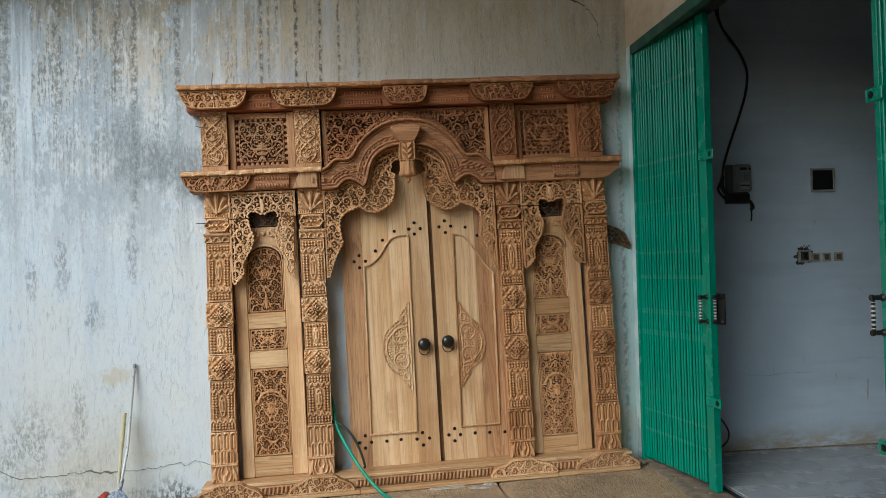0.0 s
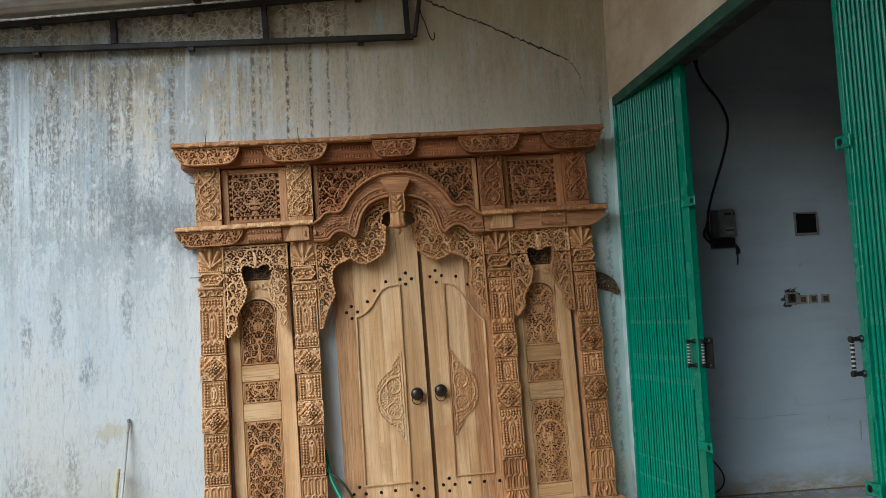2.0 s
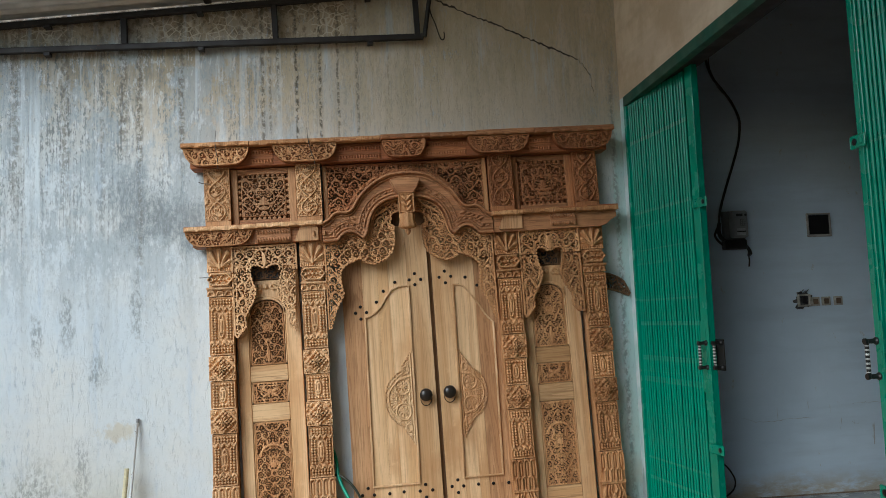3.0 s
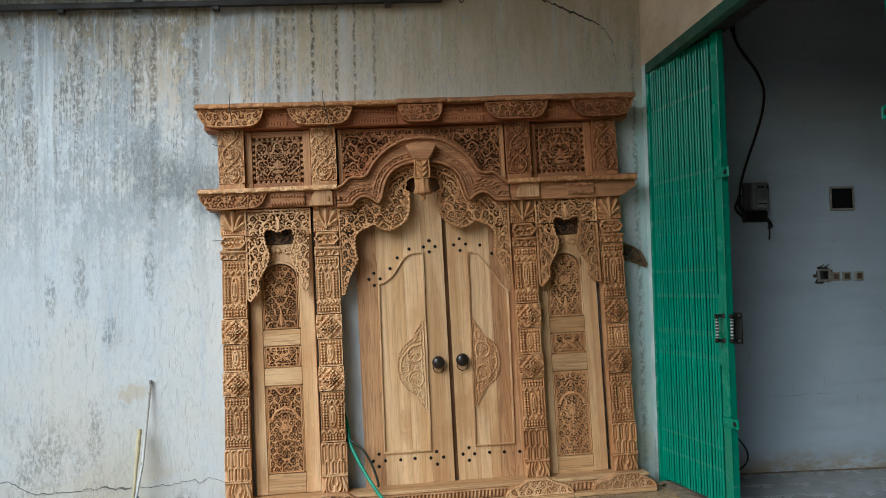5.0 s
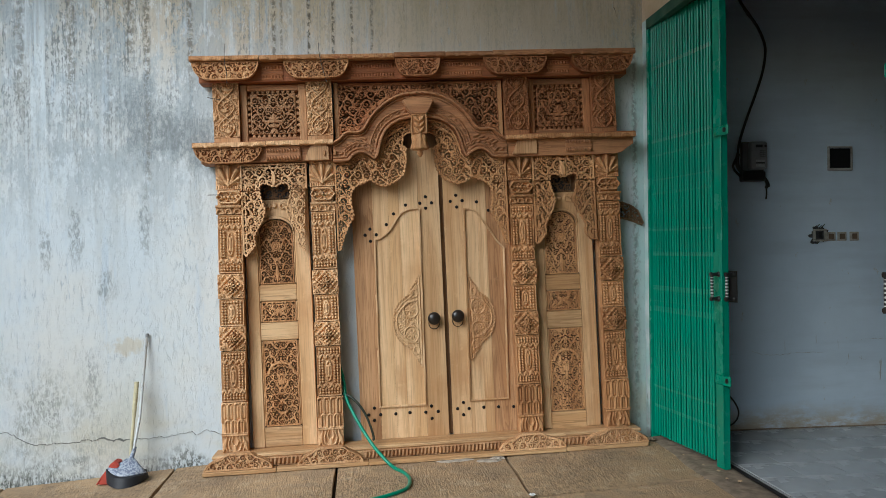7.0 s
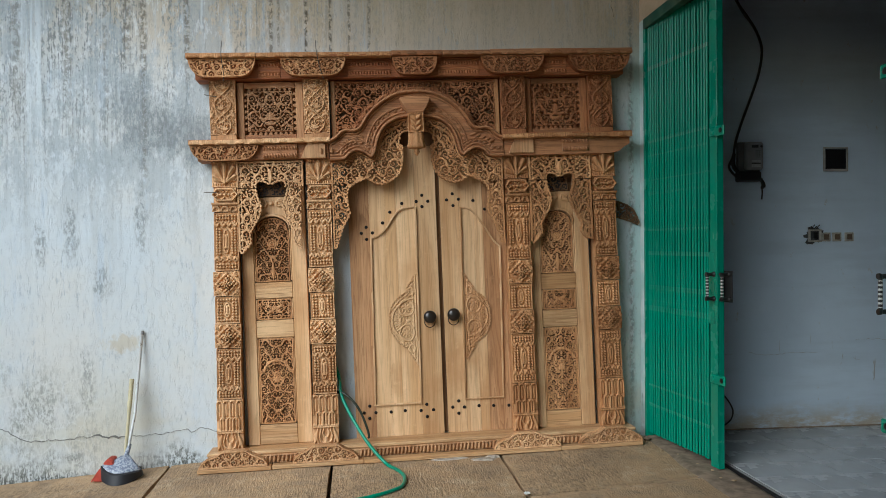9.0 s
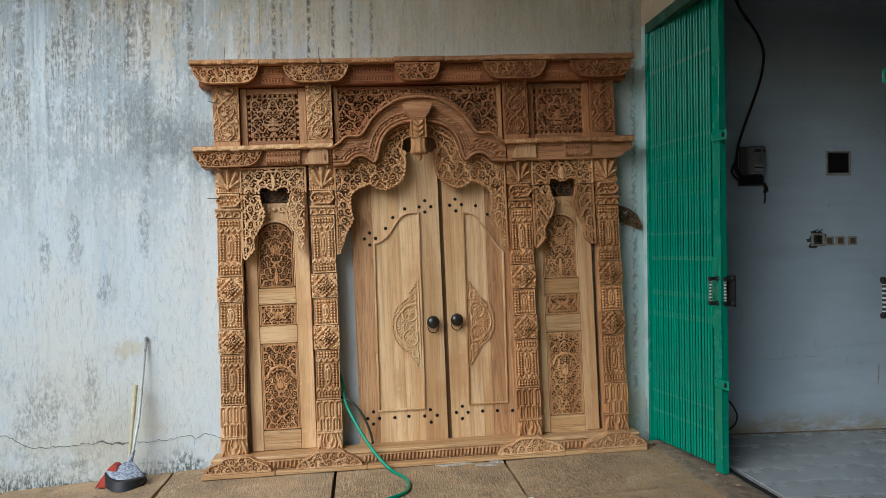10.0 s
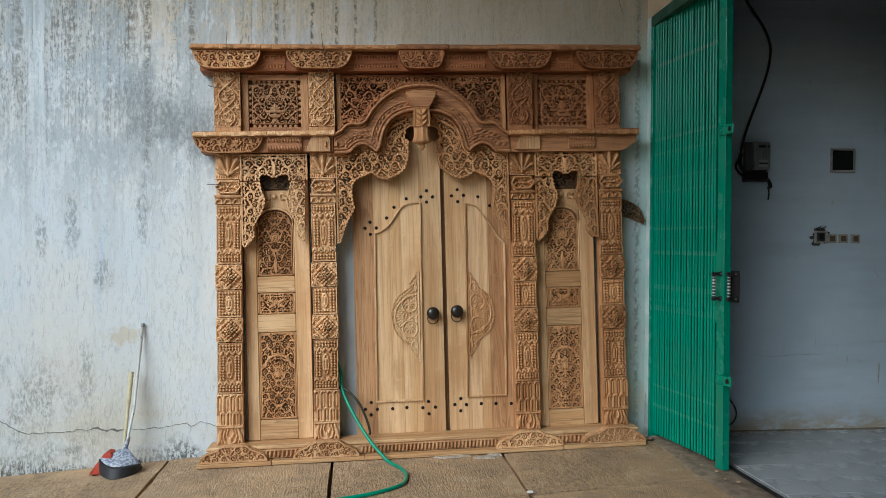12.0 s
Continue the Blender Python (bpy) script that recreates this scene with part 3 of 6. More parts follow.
# ---- cracks and fittings on the long wall ----
def crack(name, pts, width, label, seed, rough=0.012):
    """A crack in plaster: a thin dark ragged cut, proud by a hair."""
    rng = random.Random(seed)
    line = []
    for a, b in zip(pts, pts[1:]):
        n = max(2, int(math.dist(a, b) / 0.02))
        for i in range(n):
            t = i / n
            line.append((a[0] + (b[0] - a[0]) * t + rng.uniform(-rough, rough) * 0.5, a[1] + (b[1] - a[1]) * t + rng.uniform(-rough, rough)))
    line.append(pts[-1])
    bm = bmesh.new()
    prev = None
    for i, (x, z) in enumerate(line):
        w = width * (0.35 + 0.9 * rng.random()) * min(1, i / 4 + 0.15, (len(line) - 1 - i) / 4 + 0.15)
        cur = [bm.verts.new((x, -0.004, z + w)), bm.verts.new((x, -0.0045, z)), bm.verts.new((x, -0.004, z - w)), bm.verts.new((x, 0.01, z - w)), bm.verts.new((x, 0.01, z + w))]
        if prev:
            for k in range(5):
                j = (k + 1) % 5
                bm.faces.new((prev[k], prev[j], cur[j], cur[k]))
        prev = cur
    return tagged(link_mesh(name, bm, CRACK), label, "crack", kind="structure")


CRACK_GREY = simple("crack_grey", (0.20, 0.20, 0.185), 0.95)
CRACK_PALE = simple("crack_pale", (0.42, 0.45, 0.48), 0.95)
CRACK = simple("crack_dirt", (0.055, 0.05, 0.045), 0.95)
crack("wall_crack", [(0.25, 3.80), (0.45, 3.71), (0.72, 3.60), (1.0, 3.475), (1.34, 3.332)], 0.0075, "long dark diagonal crack in the plaster", 1, 0.009)
crack("wall_crack", [(1.34, 3.332), (1.42, 3.22), (1.45, 3.05)], 0.0025, "hairline crack in the plaster", 2)
crack("wall_crack", [(-4.2, 0.02), (-3.4, 0.12), (-2.95, 0.17), (-2.81, 0.175), (-2.72, 0.12), (-2.649, 0.085), (-2.45, 0.09), (-2.268, 0.10)], 0.0020, "ragged horizontal crack low in the plaster", 3, 0.009)
crack("wall_crack", [(-2.268, 0.10), (-2.21, 0.115), (-2.12, 0.098), (-2.0, 0.094)], 0.0065, "broad ragged crack low in the plaster", 4, 0.008)
crack("wall_crack", [(-2.0, 0.094), (-1.713, 0.117), (-1.60, 0.13), (-1.57, 0.118), (-1.50, 0.145), (-1.40, 0.118), (-1.2, 0.11)], 0.0012, "ragged horizontal crack low in the plaster", 5, 0.008)


for ob in [o for o in scene.objects if o.name.startswith("wall_crack") and o["label"].find("ragged") >= 0]:
    ob.data.materials[0] = CRACK_GREY


def inner_crack(pts, width, seed):
    ob = crack("wall_crack", pts, width * 0.7, "hairline crack in the bluish inner wall", seed, 0.004)
    ob.data.materials[0] = CRACK_PALE
    ob.location.y = -0.0302


inner_crack([(2.42, 0.60), (2.52, 0.565), (2.66, 0.56), (2.8, 0.575), (3.0, 0.57)], 0.0016, 31)
inner_crack([(3.30, 0.66), (3.45, 0.665), (3.6, 0.655)], 0.0014, 32)
inner_crack([(3.28, 0.53), (3.31, 0.51), (3.34, 0.515)], 0.002, 33)
inner_crack([(2.0, 0.57), (2.15, 0.575), (2.33, 0.57)], 0.0012, 34)


def build_hook():
    bm = bmesh.new()
    tube(bm, smooth_line([(0.219, -0.03, 3.764), (0.225, -0.03, 3.68), (0.255, -0.03, 3.60), (0.285, -0.03, 3.50), (0.305, -0.03, 3.473), (0.32, -0.03, 3.49), (0.319, -0.03, 3.535)]), 0.004, 6)
    tagged(link_mesh("wire_hook", bm, BLACK_IRON), "bent black wire hook hanging from the canopy end", "hook")


build_hook()


# ---- unseen light blockers added beyond the view: slab over the shop front, walls south and west ----
tagged(link_mesh("porch_roof", boxbm(-2.1, 3.2, -8.6, -0.0, 4.62, 4.74), PLASTER), "unseen grey slab added over the shop front to block high sky light", "roof", kind="structure")
wall_slab("wall_south", -1.5, 7.0, -8.9, -8.7, -0.5, 5.6, DARK_PLASTER, "unseen dark wall added south of the yard to block light")
wall_slab("wall_west", -9.1, -8.9, -9.0, 0.2, -0.8, 4.0, DARK_PLASTER, "unseen dark wall added far west to block low sky light")
# thin dark strip drawn along the joint of inner wall and floor
tagged(link_mesh("baseboard", boxbm(1.90, 6.79, -0.037, -0.0302, 0.0065, 0.020, 0.002), CONCRETE_DARK), "thin dark strip along the shop wall foot", "baseboard", kind="structure")

# ---- carving: reliefs drawn stroke by stroke on a fine grid ----
class Relief:
    """A carved face in u (across) and v (up). Where nothing was drawn it stays at the floor height, or open."""

    def __init__(self, u0, u1, v0, v1, res=0.004, floor=None):
        self.nx, self.ny = max(2, round((u1 - u0) / res)), max(2, round((v1 - v0) / res))
        self.u = np.linspace(u0, u1, self.nx + 1)
        self.v = np.linspace(v0, v1, self.ny + 1)
        self.du, self.dv = self.u[1] - self.u[0], self.v[1] - self.v[0]
        self.U, self.V = np.meshgrid(self.u, self.v)
        self.pierced = floor is None
        self.gain = 1.35                      # how much deeper the solid carvings are cut than drawn
        self.H = np.full(self.U.shape, -1.0 if floor is None else float(floor))
        self.mask = np.ones(self.U.shape, bool)

    def seg(self, x0, y0, x1, y1, r0, r1=None, h=0.01, base=0.0):
        r1 = r0 if r1 is None else r1
        r = max(r0, r1)
        i0 = max(0, int((min(x0, x1) - r - self.u[0]) / self.du))
        i1 = min(self.nx, int((max(x0, x1) + r - self.u[0]) / self.du) + 1)
        j0 = max(0, int((min(y0, y1) - r - self.v[0]) / self.dv))
        j1 = min(self.ny, int((max(y0, y1) + r - self.v[0]) / self.dv) + 1)
        if i1 < i0 or j1 < j0:
            return
        u, v = self.u[i0:i1 + 1][None, :], self.v[j0:j1 + 1][:, None]
        dx, dy = x1 - x0, y1 - y0
        ll = dx * dx + dy * dy
        t = np.clip(((u - x0) * dx + (v - y0) * dy) / ll, 0, 1) if ll > 1e-12 else np.zeros((v.shape[0], u.shape[1]))
        rr = r0 + (r1 - r0) * t
        q = 1 - ((u - x0 - t * dx) ** 2 + (v - y0 - t * dy) ** 2) / np.maximum(rr * rr, 1e-9)
        w = self.H[j0:j1 + 1, i0:i1 + 1]
        np.copyto(w, np.maximum(w, base + h * np.minimum(1.0, 1.4 * np.sqrt(np.maximum(q, 0)))), where=q > 0)

    def line(self, pts, r, h=0.01, r_end=None, base=0.0):
        n = len(pts) - 1
        for k in range(n):
            a = r if r_end is None else r + (r_end - r) * k / n
            b = r if r_end is None else r + (r_end - r) * (k + 1) / n
            self.seg(*pts[k], *pts[k + 1], a, b, h, base)

    def bead(self, x, y, r, h=0.01, base=0.0):
        self.seg(x, y, x, y, r, r, h, base)

    def petal(self, x, y, ang, length, width, h=0.01, base=0.0, bend=0.0):
        p, n = [], 5
        for k in range(n + 1):
            t = k / n
            a = ang + bend * t
            p.append((x + length * t * math.cos(a), y + length * t * math.sin(a)))
        for k in range(n):
            r0 = width * (0.25 + 0.75 * math.sin(math.pi * min(1, (k / n) * 0.9 + 0.1)))
            r1 = width * (0.25 + 0.75 * math.sin(math.pi * min(1, ((k + 1) / n) * 0.9 + 0.1)))
            self.seg(*p[k], *p[k + 1], r0, r1, h, base)

    def spiral(self, x, y, r, turns, a0, hand, width, h=0.01, base=0.0):
        n = max(8, int(11 * turns))
        pts = []
        for k in range(n + 1):
            t = k / n
            a = a0 + hand * 2 * math.pi * turns * t
            q = r * (1 - 0.82 * t)
            pts.append((x + q * math.cos(a), y + q * math.sin(a)))
        self.line(pts, width, h, width * 0.75, base)
        self.bead(*pts[-1], width * 1.3, h * 1.15, base)

    def rect(self, u0, u1, v0, v1, h):
        s = (self.U >= u0) & (self.U <= u1) & (self.V >= v0) & (self.V <= v1)
        self.H[s] = np.maximum(self.H[s], h)

    def outline(self, poly):
        """Keep what lies inside a closed outline."""
        inside = np.zeros(self.U.shape, bool)
        for (x0, y0), (x1, y1) in zip(poly, poly[1:] + poly[:1]):
            if y0 == y1:
                continue
            c = ((y0 > self.V) != (y1 > self.V)) & (self.U < (x1 - x0) * (self.V - y0) / (y1 - y0) + x0)
            inside ^= c
        self.mask = inside

    def scallop(self, pts, step, r):
        """Round teeth along a line, added to the mask."""
        carry = 0.0
        for (x0, y0), (x1, y1) in zip(pts, pts[1:]):
            L = math.dist((x0, y0), (x1, y1))
            d = carry
            while d < L:
                x, y = x0 + (x1 - x0) * d / L, y0 + (y1 - y0) * d / L
                self.mask |= (self.U - x) ** 2 + (self.V - y) ** 2 < r * r
                d += step
            carry = d - L

    def shrunk(self, k):
        m = self.mask.copy()
        for _ in range(k):
            n = m.copy()
            n[1:] &= m[:-1]
            n[:-1] &= m[1:]
            n[:, 1:] &= m[:, :-1]
            n[:, :-1] &= m[:, 1:]
            n[0] = n[-1] = False
            n[:, 0] = n[:, -1] = False
            m = n
        return m

    def border(self, k, h, inset=0):
        b = (self.shrunk(inset) if inset else self.mask) & ~self.shrunk(k + inset)
        self.H[b] = np.maximum(self.H[b], h)

    def scrolls(self, cell, rng, width=0.0046, h=0.016, within=None, ground=-1.0):
        """Fill the mask with rinceau: a waving stem in every row, a curl in each of its bends, bent leaves round the curl."""
        m = self.mask if within is None else within
        kept = self.H.copy()
        self.H[:] = ground
        p = cell * 1.28
        row, v = 0, self.v[0] + p * 0.45
        while v < self.v[-1] + p * 0.6:
            u, col, stem = self.u[0] + p * (0.45 if row % 2 else -0.05), row, []
            while u < self.u[-1] + p * 0.6:
                x, y = u + rng.uniform(-0.15, 0.15) * p, v + rng.uniform(-0.14, 0.14) * p
                hand = 1 if col % 2 else -1
                stem += [(x - 0.28 * p, y + hand * 0.36 * p), (x, y + hand * 0.50 * p), (x + 0.28 * p, y + hand * 0.36 * p)]
                i0, i1 = np.searchsorted(self.u, (x - p, x + p))
                j0, j1 = np.searchsorted(self.v, (y - p, y + p))
                if i1 > i0 and j1 > j0 and m[j0:j1, i0:i1].any():
                    a0, r = hand * (math.pi / 2 + rng.uniform(-0.4, 0.4)), p * rng.uniform(0.30, 0.46)
                    self.spiral(x, y, r, rng.uniform(0.8, 1.3), a0, hand, width, h)
                    n = rng.choice((5, 6, 6, 7))
                    for k in range(n):
                        a = a0 + hand * 2 * math.pi * (k + 0.6) / n
                        self.petal(x + r * math.cos(a), y + r * math.sin(a), a + hand * 0.75, p * rng.uniform(0.26, 0.48), width * 1.2, h * 0.86, bend=hand * 0.8)
                u += p
                col += 1
            self.line(round_line(stem, 3), width * 0.95, h * 0.92)
            v += p * 0.90
            row += 1
        self.H = np.where(m, self.H, kept)

    def mirror(self):
        """Make the left half's carving answer the right half's."""
        n = self.H.shape[1]
        half = self.H[:, : (n + 1) // 2]
        self.H[:, n - half.shape[1]:] = half[:, ::-1]

    def mesh(self, name, back=-0.02):
        """Front faces at the carved height, with sides down to the back. Local: x = u, y = -height, z = v."""
        S = self.mask & (self.H > -0.5) if self.pierced else self.mask
        cell = S[:-1, :-1] & S[1:, :-1] & S[:-1, 1:] & S[1:, 1:]
        used = np.zeros(S.shape, bool)
        used[:-1, :-1] |= cell
        used[1:, :-1] |= cell
        used[:-1, 1:] |= cell
        used[1:, 1:] |= cell
        idx = np.full(S.shape, -1, int)
        n = int(used.sum())
        idx[used] = np.arange(n)
        deep = self.H if self.pierced else np.where(self.H > 0, self.H * self.gain, self.H)
        co = np.stack([self.U[used], -deep[used], self.V[used]], 1)
        j, i = np.nonzero(cell)
        faces = np.stack([idx[j, i], idx[j, i + 1], idx[j + 1, i + 1], idx[j + 1, i]], 1)
        pad = np.pad(cell, 1)
        walls = []
        for dj, di, a, b in ((-1, 0, (0, 0), (0, 1)), (1, 0, (1, 1), (1, 0)), (0, -1, (1, 0), (0, 0)), (0, 1, (0, 1), (1, 1))):
            jj, ii = np.nonzero(cell & ~pad[1 + dj:pad.shape[0] - 1 + dj, 1 + di:pad.shape[1] - 1 + di])
            walls.append(np.stack([idx[jj + a[0], ii + a[1]], idx[jj + b[0], ii + b[1]]], 1))
        walls = np.concatenate(walls)
        k = len(walls)
        fa, fb = co[walls[:, 0]], co[walls[:, 1]]
        ba, bb = fa.copy(), fb.copy()
        ba[:, 1] = bb[:, 1] = -back
        extra = np.concatenate([fa, fb, bb, ba])
        sides = np.stack([n + k + np.arange(k), n + np.arange(k), n + 3 * k + np.arange(k), n + 2 * k + np.arange(k)], 1)
        allco, allf = np.concatenate([co, extra]), np.concatenate([faces, sides])
        me = bpy.data.meshes.new(name)
        me.vertices.add(len(allco))
        me.vertices.foreach_set("co", allco.ravel())
        me.loops.add(allf.size)
        me.loops.foreach_set("vertex_index", allf.ravel().astype(np.int32))
        me.polygons.add(len(allf))
        me.polygons.foreach_set("loop_start", np.arange(0, allf.size, 4, dtype=np.int32))
        me.polygons.foreach_set("use_smooth", np.r_[np.ones(len(faces), bool), np.zeros(len(sides), bool)])
        me.update(calc_edges=True)
        me.validate()
        return me


def carved(name, relief, back, parent, mat, m=None, label=""):
    me = relief.mesh(name, back)
    me.materials.append(mat)
    return shared(name, me, parent, m, label)


def at(u, v, w=0.0):
    """Local place on the portal: across, up, towards the viewer."""
    return Matrix.Translation((u, -w, v))


def round_line(pts, steps=4):
    return [(p.x, p.y) for p in smooth_line([(x, y, 0) for x, y in pts], steps)]


def both_sides(pts):
    """A line given for the right half, from the middle outwards, as one line from left to right."""
    return [(-x, y) for x, y in pts[:0:-1]] + list(pts)


# ---- the carved portal, leaning on the long wall ----
GM = Matrix.Translation((0.048, -0.176, -0.118)) @ Matrix.Rotation(-radians(1.75), 4, "Y") @ Matrix.Rotation(-radians(1.3), 4, "X") @ Matrix.Diagonal((1.03, 1.03, 1.0255, 1))
portal = empty("carved_portal", GM, "carved raw teak door portal leaning on the streaked wall", "carved portal")
CW = 0.168                                           # width of a column
COLS = [(-1.286, -1.2555), (-0.666, -0.6475), (0.682, 0.684), (1.2915, 1.296)]   # foot and head of each column, across


def relief_beads(w, h):
    """Rows of beads round an upright oval."""
    R = Relief(-w / 2, w / 2, 0, h, 0.004, 0.0)
    R.border(2, 0.008)
    pitch = 0.0175
    nx = int((w - 0.02) / pitch)
    ny = int((h - 0.02) / pitch)
    tall = h > 0.25
    for j in range(ny):
        y = 0.012 + (h - 0.024) * (j + 0.5) / ny
        for i in range(nx):
            x = -w / 2 + 0.010 + (w - 0.02) * (i + 0.5) / nx
            f = abs(y - h / 2) / h
            if tall and 0.24 < f < 0.37:
                continue
            if abs(x) < 0.03 and f < (0.24 if tall else 0.3):
                continue
            R.bead(x, y, 0.0080, 0.015)
    oh = h * (0.20 if tall else 0.26)
    pts = [(0.017 * math.sin(a) , h / 2 + oh * math.cos(a)) for a in np.linspace(0, 2 * math.pi, 17)]
    R.line(pts, 0.006, 0.011)
    R.seg(0, h / 2 - oh * 0.55, 0, h / 2 + oh * 0.55, 0.008, 0.008, 0.013)
    if tall:
        for s in (-1, 1):
            y = h / 2 + s * h * 0.305
            for k in range(4):
                x = -w / 2 + w * (k + 0.5) / 4
                R.petal(x, y - s * 0.018, s * math.pi / 2 + 0.5, 0.035, 0.009, 0.013)
                R.petal(x, y - s * 0.018, s * math.pi / 2 - 0.5, 0.035, 0.009, 0.013)
                R.bead(x, y + s * 0.015, 0.008, 0.014)
    return R


def relief_rosette(w, h):
    """A knobbly flower set cornerwise in three rings, with curled leaves in the corners."""
    R = Relief(-w / 2, w / 2, 0, h, 0.0032, 0.0)
    R.border(3, 0.005)
    c = h / 2
    for k in range(4):
        a = k * math.pi / 2
        x, y = math.cos(a), math.sin(a)
        R.bead(0.064 * x, c + 0.064 * y, 0.0115, 0.017)
        for q in (-1, 1):
            R.bead(0.050 * x - q * 0.014 * y, c + 0.050 * y + q * 0.014 * x, 0.0095, 0.021)
            R.bead(0.038 * x - q * 0.030 * y, c + 0.038 * y + q * 0.030 * x, 0.0090, 0.019)
        R.bead(0.036 * x, c + 0.036 * y, 0.0100, 0.026)
    for k in range(8):
        a = (k + 0.5) * math.pi / 4
        R.petal(0.012 * math.cos(a), c + 0.012 * math.sin(a), a, 0.022, 0.0068, 0.031)
    for k in range(6):
        a = k * math.pi / 3
        R.bead(0.0125 * math.cos(a), c + 0.0125 * math.sin(a), 0.0058, 0.036)
    R.bead(0, c, 0.0065, 0.041)
    for sx in (-1, 1):
        for sy in (-1, 1):
            R.spiral(sx * (w / 2 - 0.020), c + sy * (h / 2 - 0.020), 0.015, 1.0, 1.0 + sx, sx * sy, 0.0042, 0.013)
            R.petal(sx * (w / 2 - 0.042), c + sy * (h / 2 - 0.010), (0.0 if sx > 0 else math.pi) - sx * sy * 0.6, 0.028, 0.0055, 0.012)
            R.petal(sx * (w / 2 - 0.010), c + sy * (h / 2 - 0.042), sy * -math.pi / 2 + sx * sy * 0.5, 0.024, 0.0055, 0.012)
    return R


def relief_capital(w, h):
    """A palmette of five plump lobes fanning up from a waisted stem, curled over at the sides."""
    R = Relief(-w / 2, w / 2, 0, h, 0.0032, 0.0)
    R.gain = 1.0
    for ang, length, r in ((90, 0.118, 0.0185), (60, 0.108, 0.0175), (120, 0.108, 0.0175), (31, 0.078, 0.0150), (149, 0.078, 0.0150)):
        a = radians(ang)
        x, y = length * math.cos(a), h * 0.18 + length * math.sin(a)
        R.seg(0.012 * math.cos(a), h * 0.18, x, y, 0.0055, r, 0.024)
        R.seg(0.4 * x, h * 0.18 + 0.4 * (y - h * 0.18), x, y, 0.003, r * 0.45, 0.031)
    for s in (-1, 1):
        R.spiral(s * 0.060, h * 0.30, 0.017, 0.9, 1.2, -s, 0.005, 0.016)
        R.petal(s * 0.070, h * 0.98, math.pi / 2 + s * 2.0, 0.026, 0.009, 0.014)
        R.petal(s * 0.030, h * 0.20, math.pi / 2 - s * 1.1, 0.04, 0.008, 0.014)
    R.seg(0, h * 0.14, 0, h * 0.34, 0.010, 0.006, 0.030)
    for k in range(11):
        x = -w * 0.45 + w * 0.9 * k / 10
        R.seg(x, h * 0.03, x, h * 0.12, 0.0042, 0.0035, 0.012)
    R.rect(-w / 2, w / 2, 0, 0.005, 0.014)
    return R


def relief_eyes(w, h):
    """A pointed lozenge with a raised rim round three beads and two leaves."""
    R = Relief(-w / 2, w / 2, 0, h, 0.0032, 0.0)
    c, e = h * 0.50, h * 0.37
    rim = [(-w * 0.47, c), (-0.050, c + e), (0.050, c + e), (w * 0.47, c), (0.050, c - e), (-0.050, c - e), (-w * 0.47, c)]
    R.outline([(-w / 2, c), (-0.056, h), (0.056, h), (w / 2, c), (0.056, 0), (-0.056, 0)])
    R.mask |= np.abs(R.U) < w * 0.42
    R.line(rim, 0.0060, 0.022)
    for x in (-0.026, 0.0, 0.026):
        R.bead(x, c, 0.0100, 0.021)
    for s in (-1, 1):
        R.petal(s * 0.038, c, 0.55 if s > 0 else math.pi - 0.55, 0.030, 0.0065, 0.016)
        R.petal(s * 0.038, c, -0.55 if s > 0 else math.pi + 0.55, 0.030, 0.0065, 0.016)
        for q in (-1, 1):
            R.petal(s * 0.004, c + q * 0.014, q * math.pi / 2 - s * q * 0.8, 0.026, 0.0055, 0.015)
    return R


def relief_band(w, h):
    R = Relief(-w / 2, w / 2, 0, h, 0.004, 0.0)
    R.rect(-w / 2, w / 2, h * 0.72, h, 0.02)
    R.rect(-w / 2, w / 2, 0, h * 0.12, 0.008)
    for k in range(3):
        x = -w / 2 + w * (k + 0.5) / 3
        R.line([(x - 0.022, 0.008), (x - 0.012, h * 0.55), (x + 0.012, h * 0.55), (x + 0.022, 0.008)], 0.006, 0.012)
    return R


def relief_flutes(w, h):
    """Overlapping round-headed lobes in two tiers."""
    R = Relief(-w / 2, w / 2, 0, h, 0.004, 0.0)

    def lobe(x, y0, y1, r, hh):
        R.line([(x - r, y0), (x - r, y1 - r)] + [(x - r * math.cos(t), y1 - r + r * math.sin(t)) for t in np.linspace(0.3, math.pi - 0.3, 7)] + [(x + r, y1 - r), (x + r, y0)], 0.0042, hh)
    for k in range(4):
        x = -w / 2 + w * (k + 0.5) / 4
        lobe(x, h * 0.36, h - 0.004, 0.0175, 0.014)
        R.seg(x, h * 0.5, x, h - 0.03, 0.007, 0.008, 0.009)
    for k in range(3):
        x = -w / 2 + w * (k + 1) / 4
        lobe(x, 0.004, h * 0.44, 0.0175, 0.016)
        R.seg(x, 0.004, x, h * 0.32, 0.006, 0.008, 0.010)
    R.rect(-w / 2, w / 2, 0, 0.007, 0.014)
    return R


def relief_foot(w, h):
    """Lotus leaves in low relief round a bud."""
    R = Relief(-w / 2, w / 2, 0, h, 0.004, 0.0)
    R.rect(-w / 2, w / 2, h - 0.012, h, 0.014)
    R.seg(0, 0.022, 0, 0.045, 0.015, 0.010, 0.016)
    for s in (-1, 1):
        R.line([(s * 0.006, 0.008), (s * 0.034, 0.022), (s * 0.042, 0.06), (s * 0.03, h - 0.022)], 0.006, 0.015, 0.004)
        R.line([(s * 0.012, 0.05), (s * 0.022, 0.075), (s * 0.012, h - 0.018)], 0.005, 0.012)
        R.petal(s * (w / 2 - 0.008), 0.012, math.pi / 2 + s * 0.25, h * 0.7, 0.013, 0.012)
        R.line([(s * 0.05, 0.008), (s * 0.062, 0.05), (s * 0.052, h - 0.02)], 0.0045, 0.012)
    return R


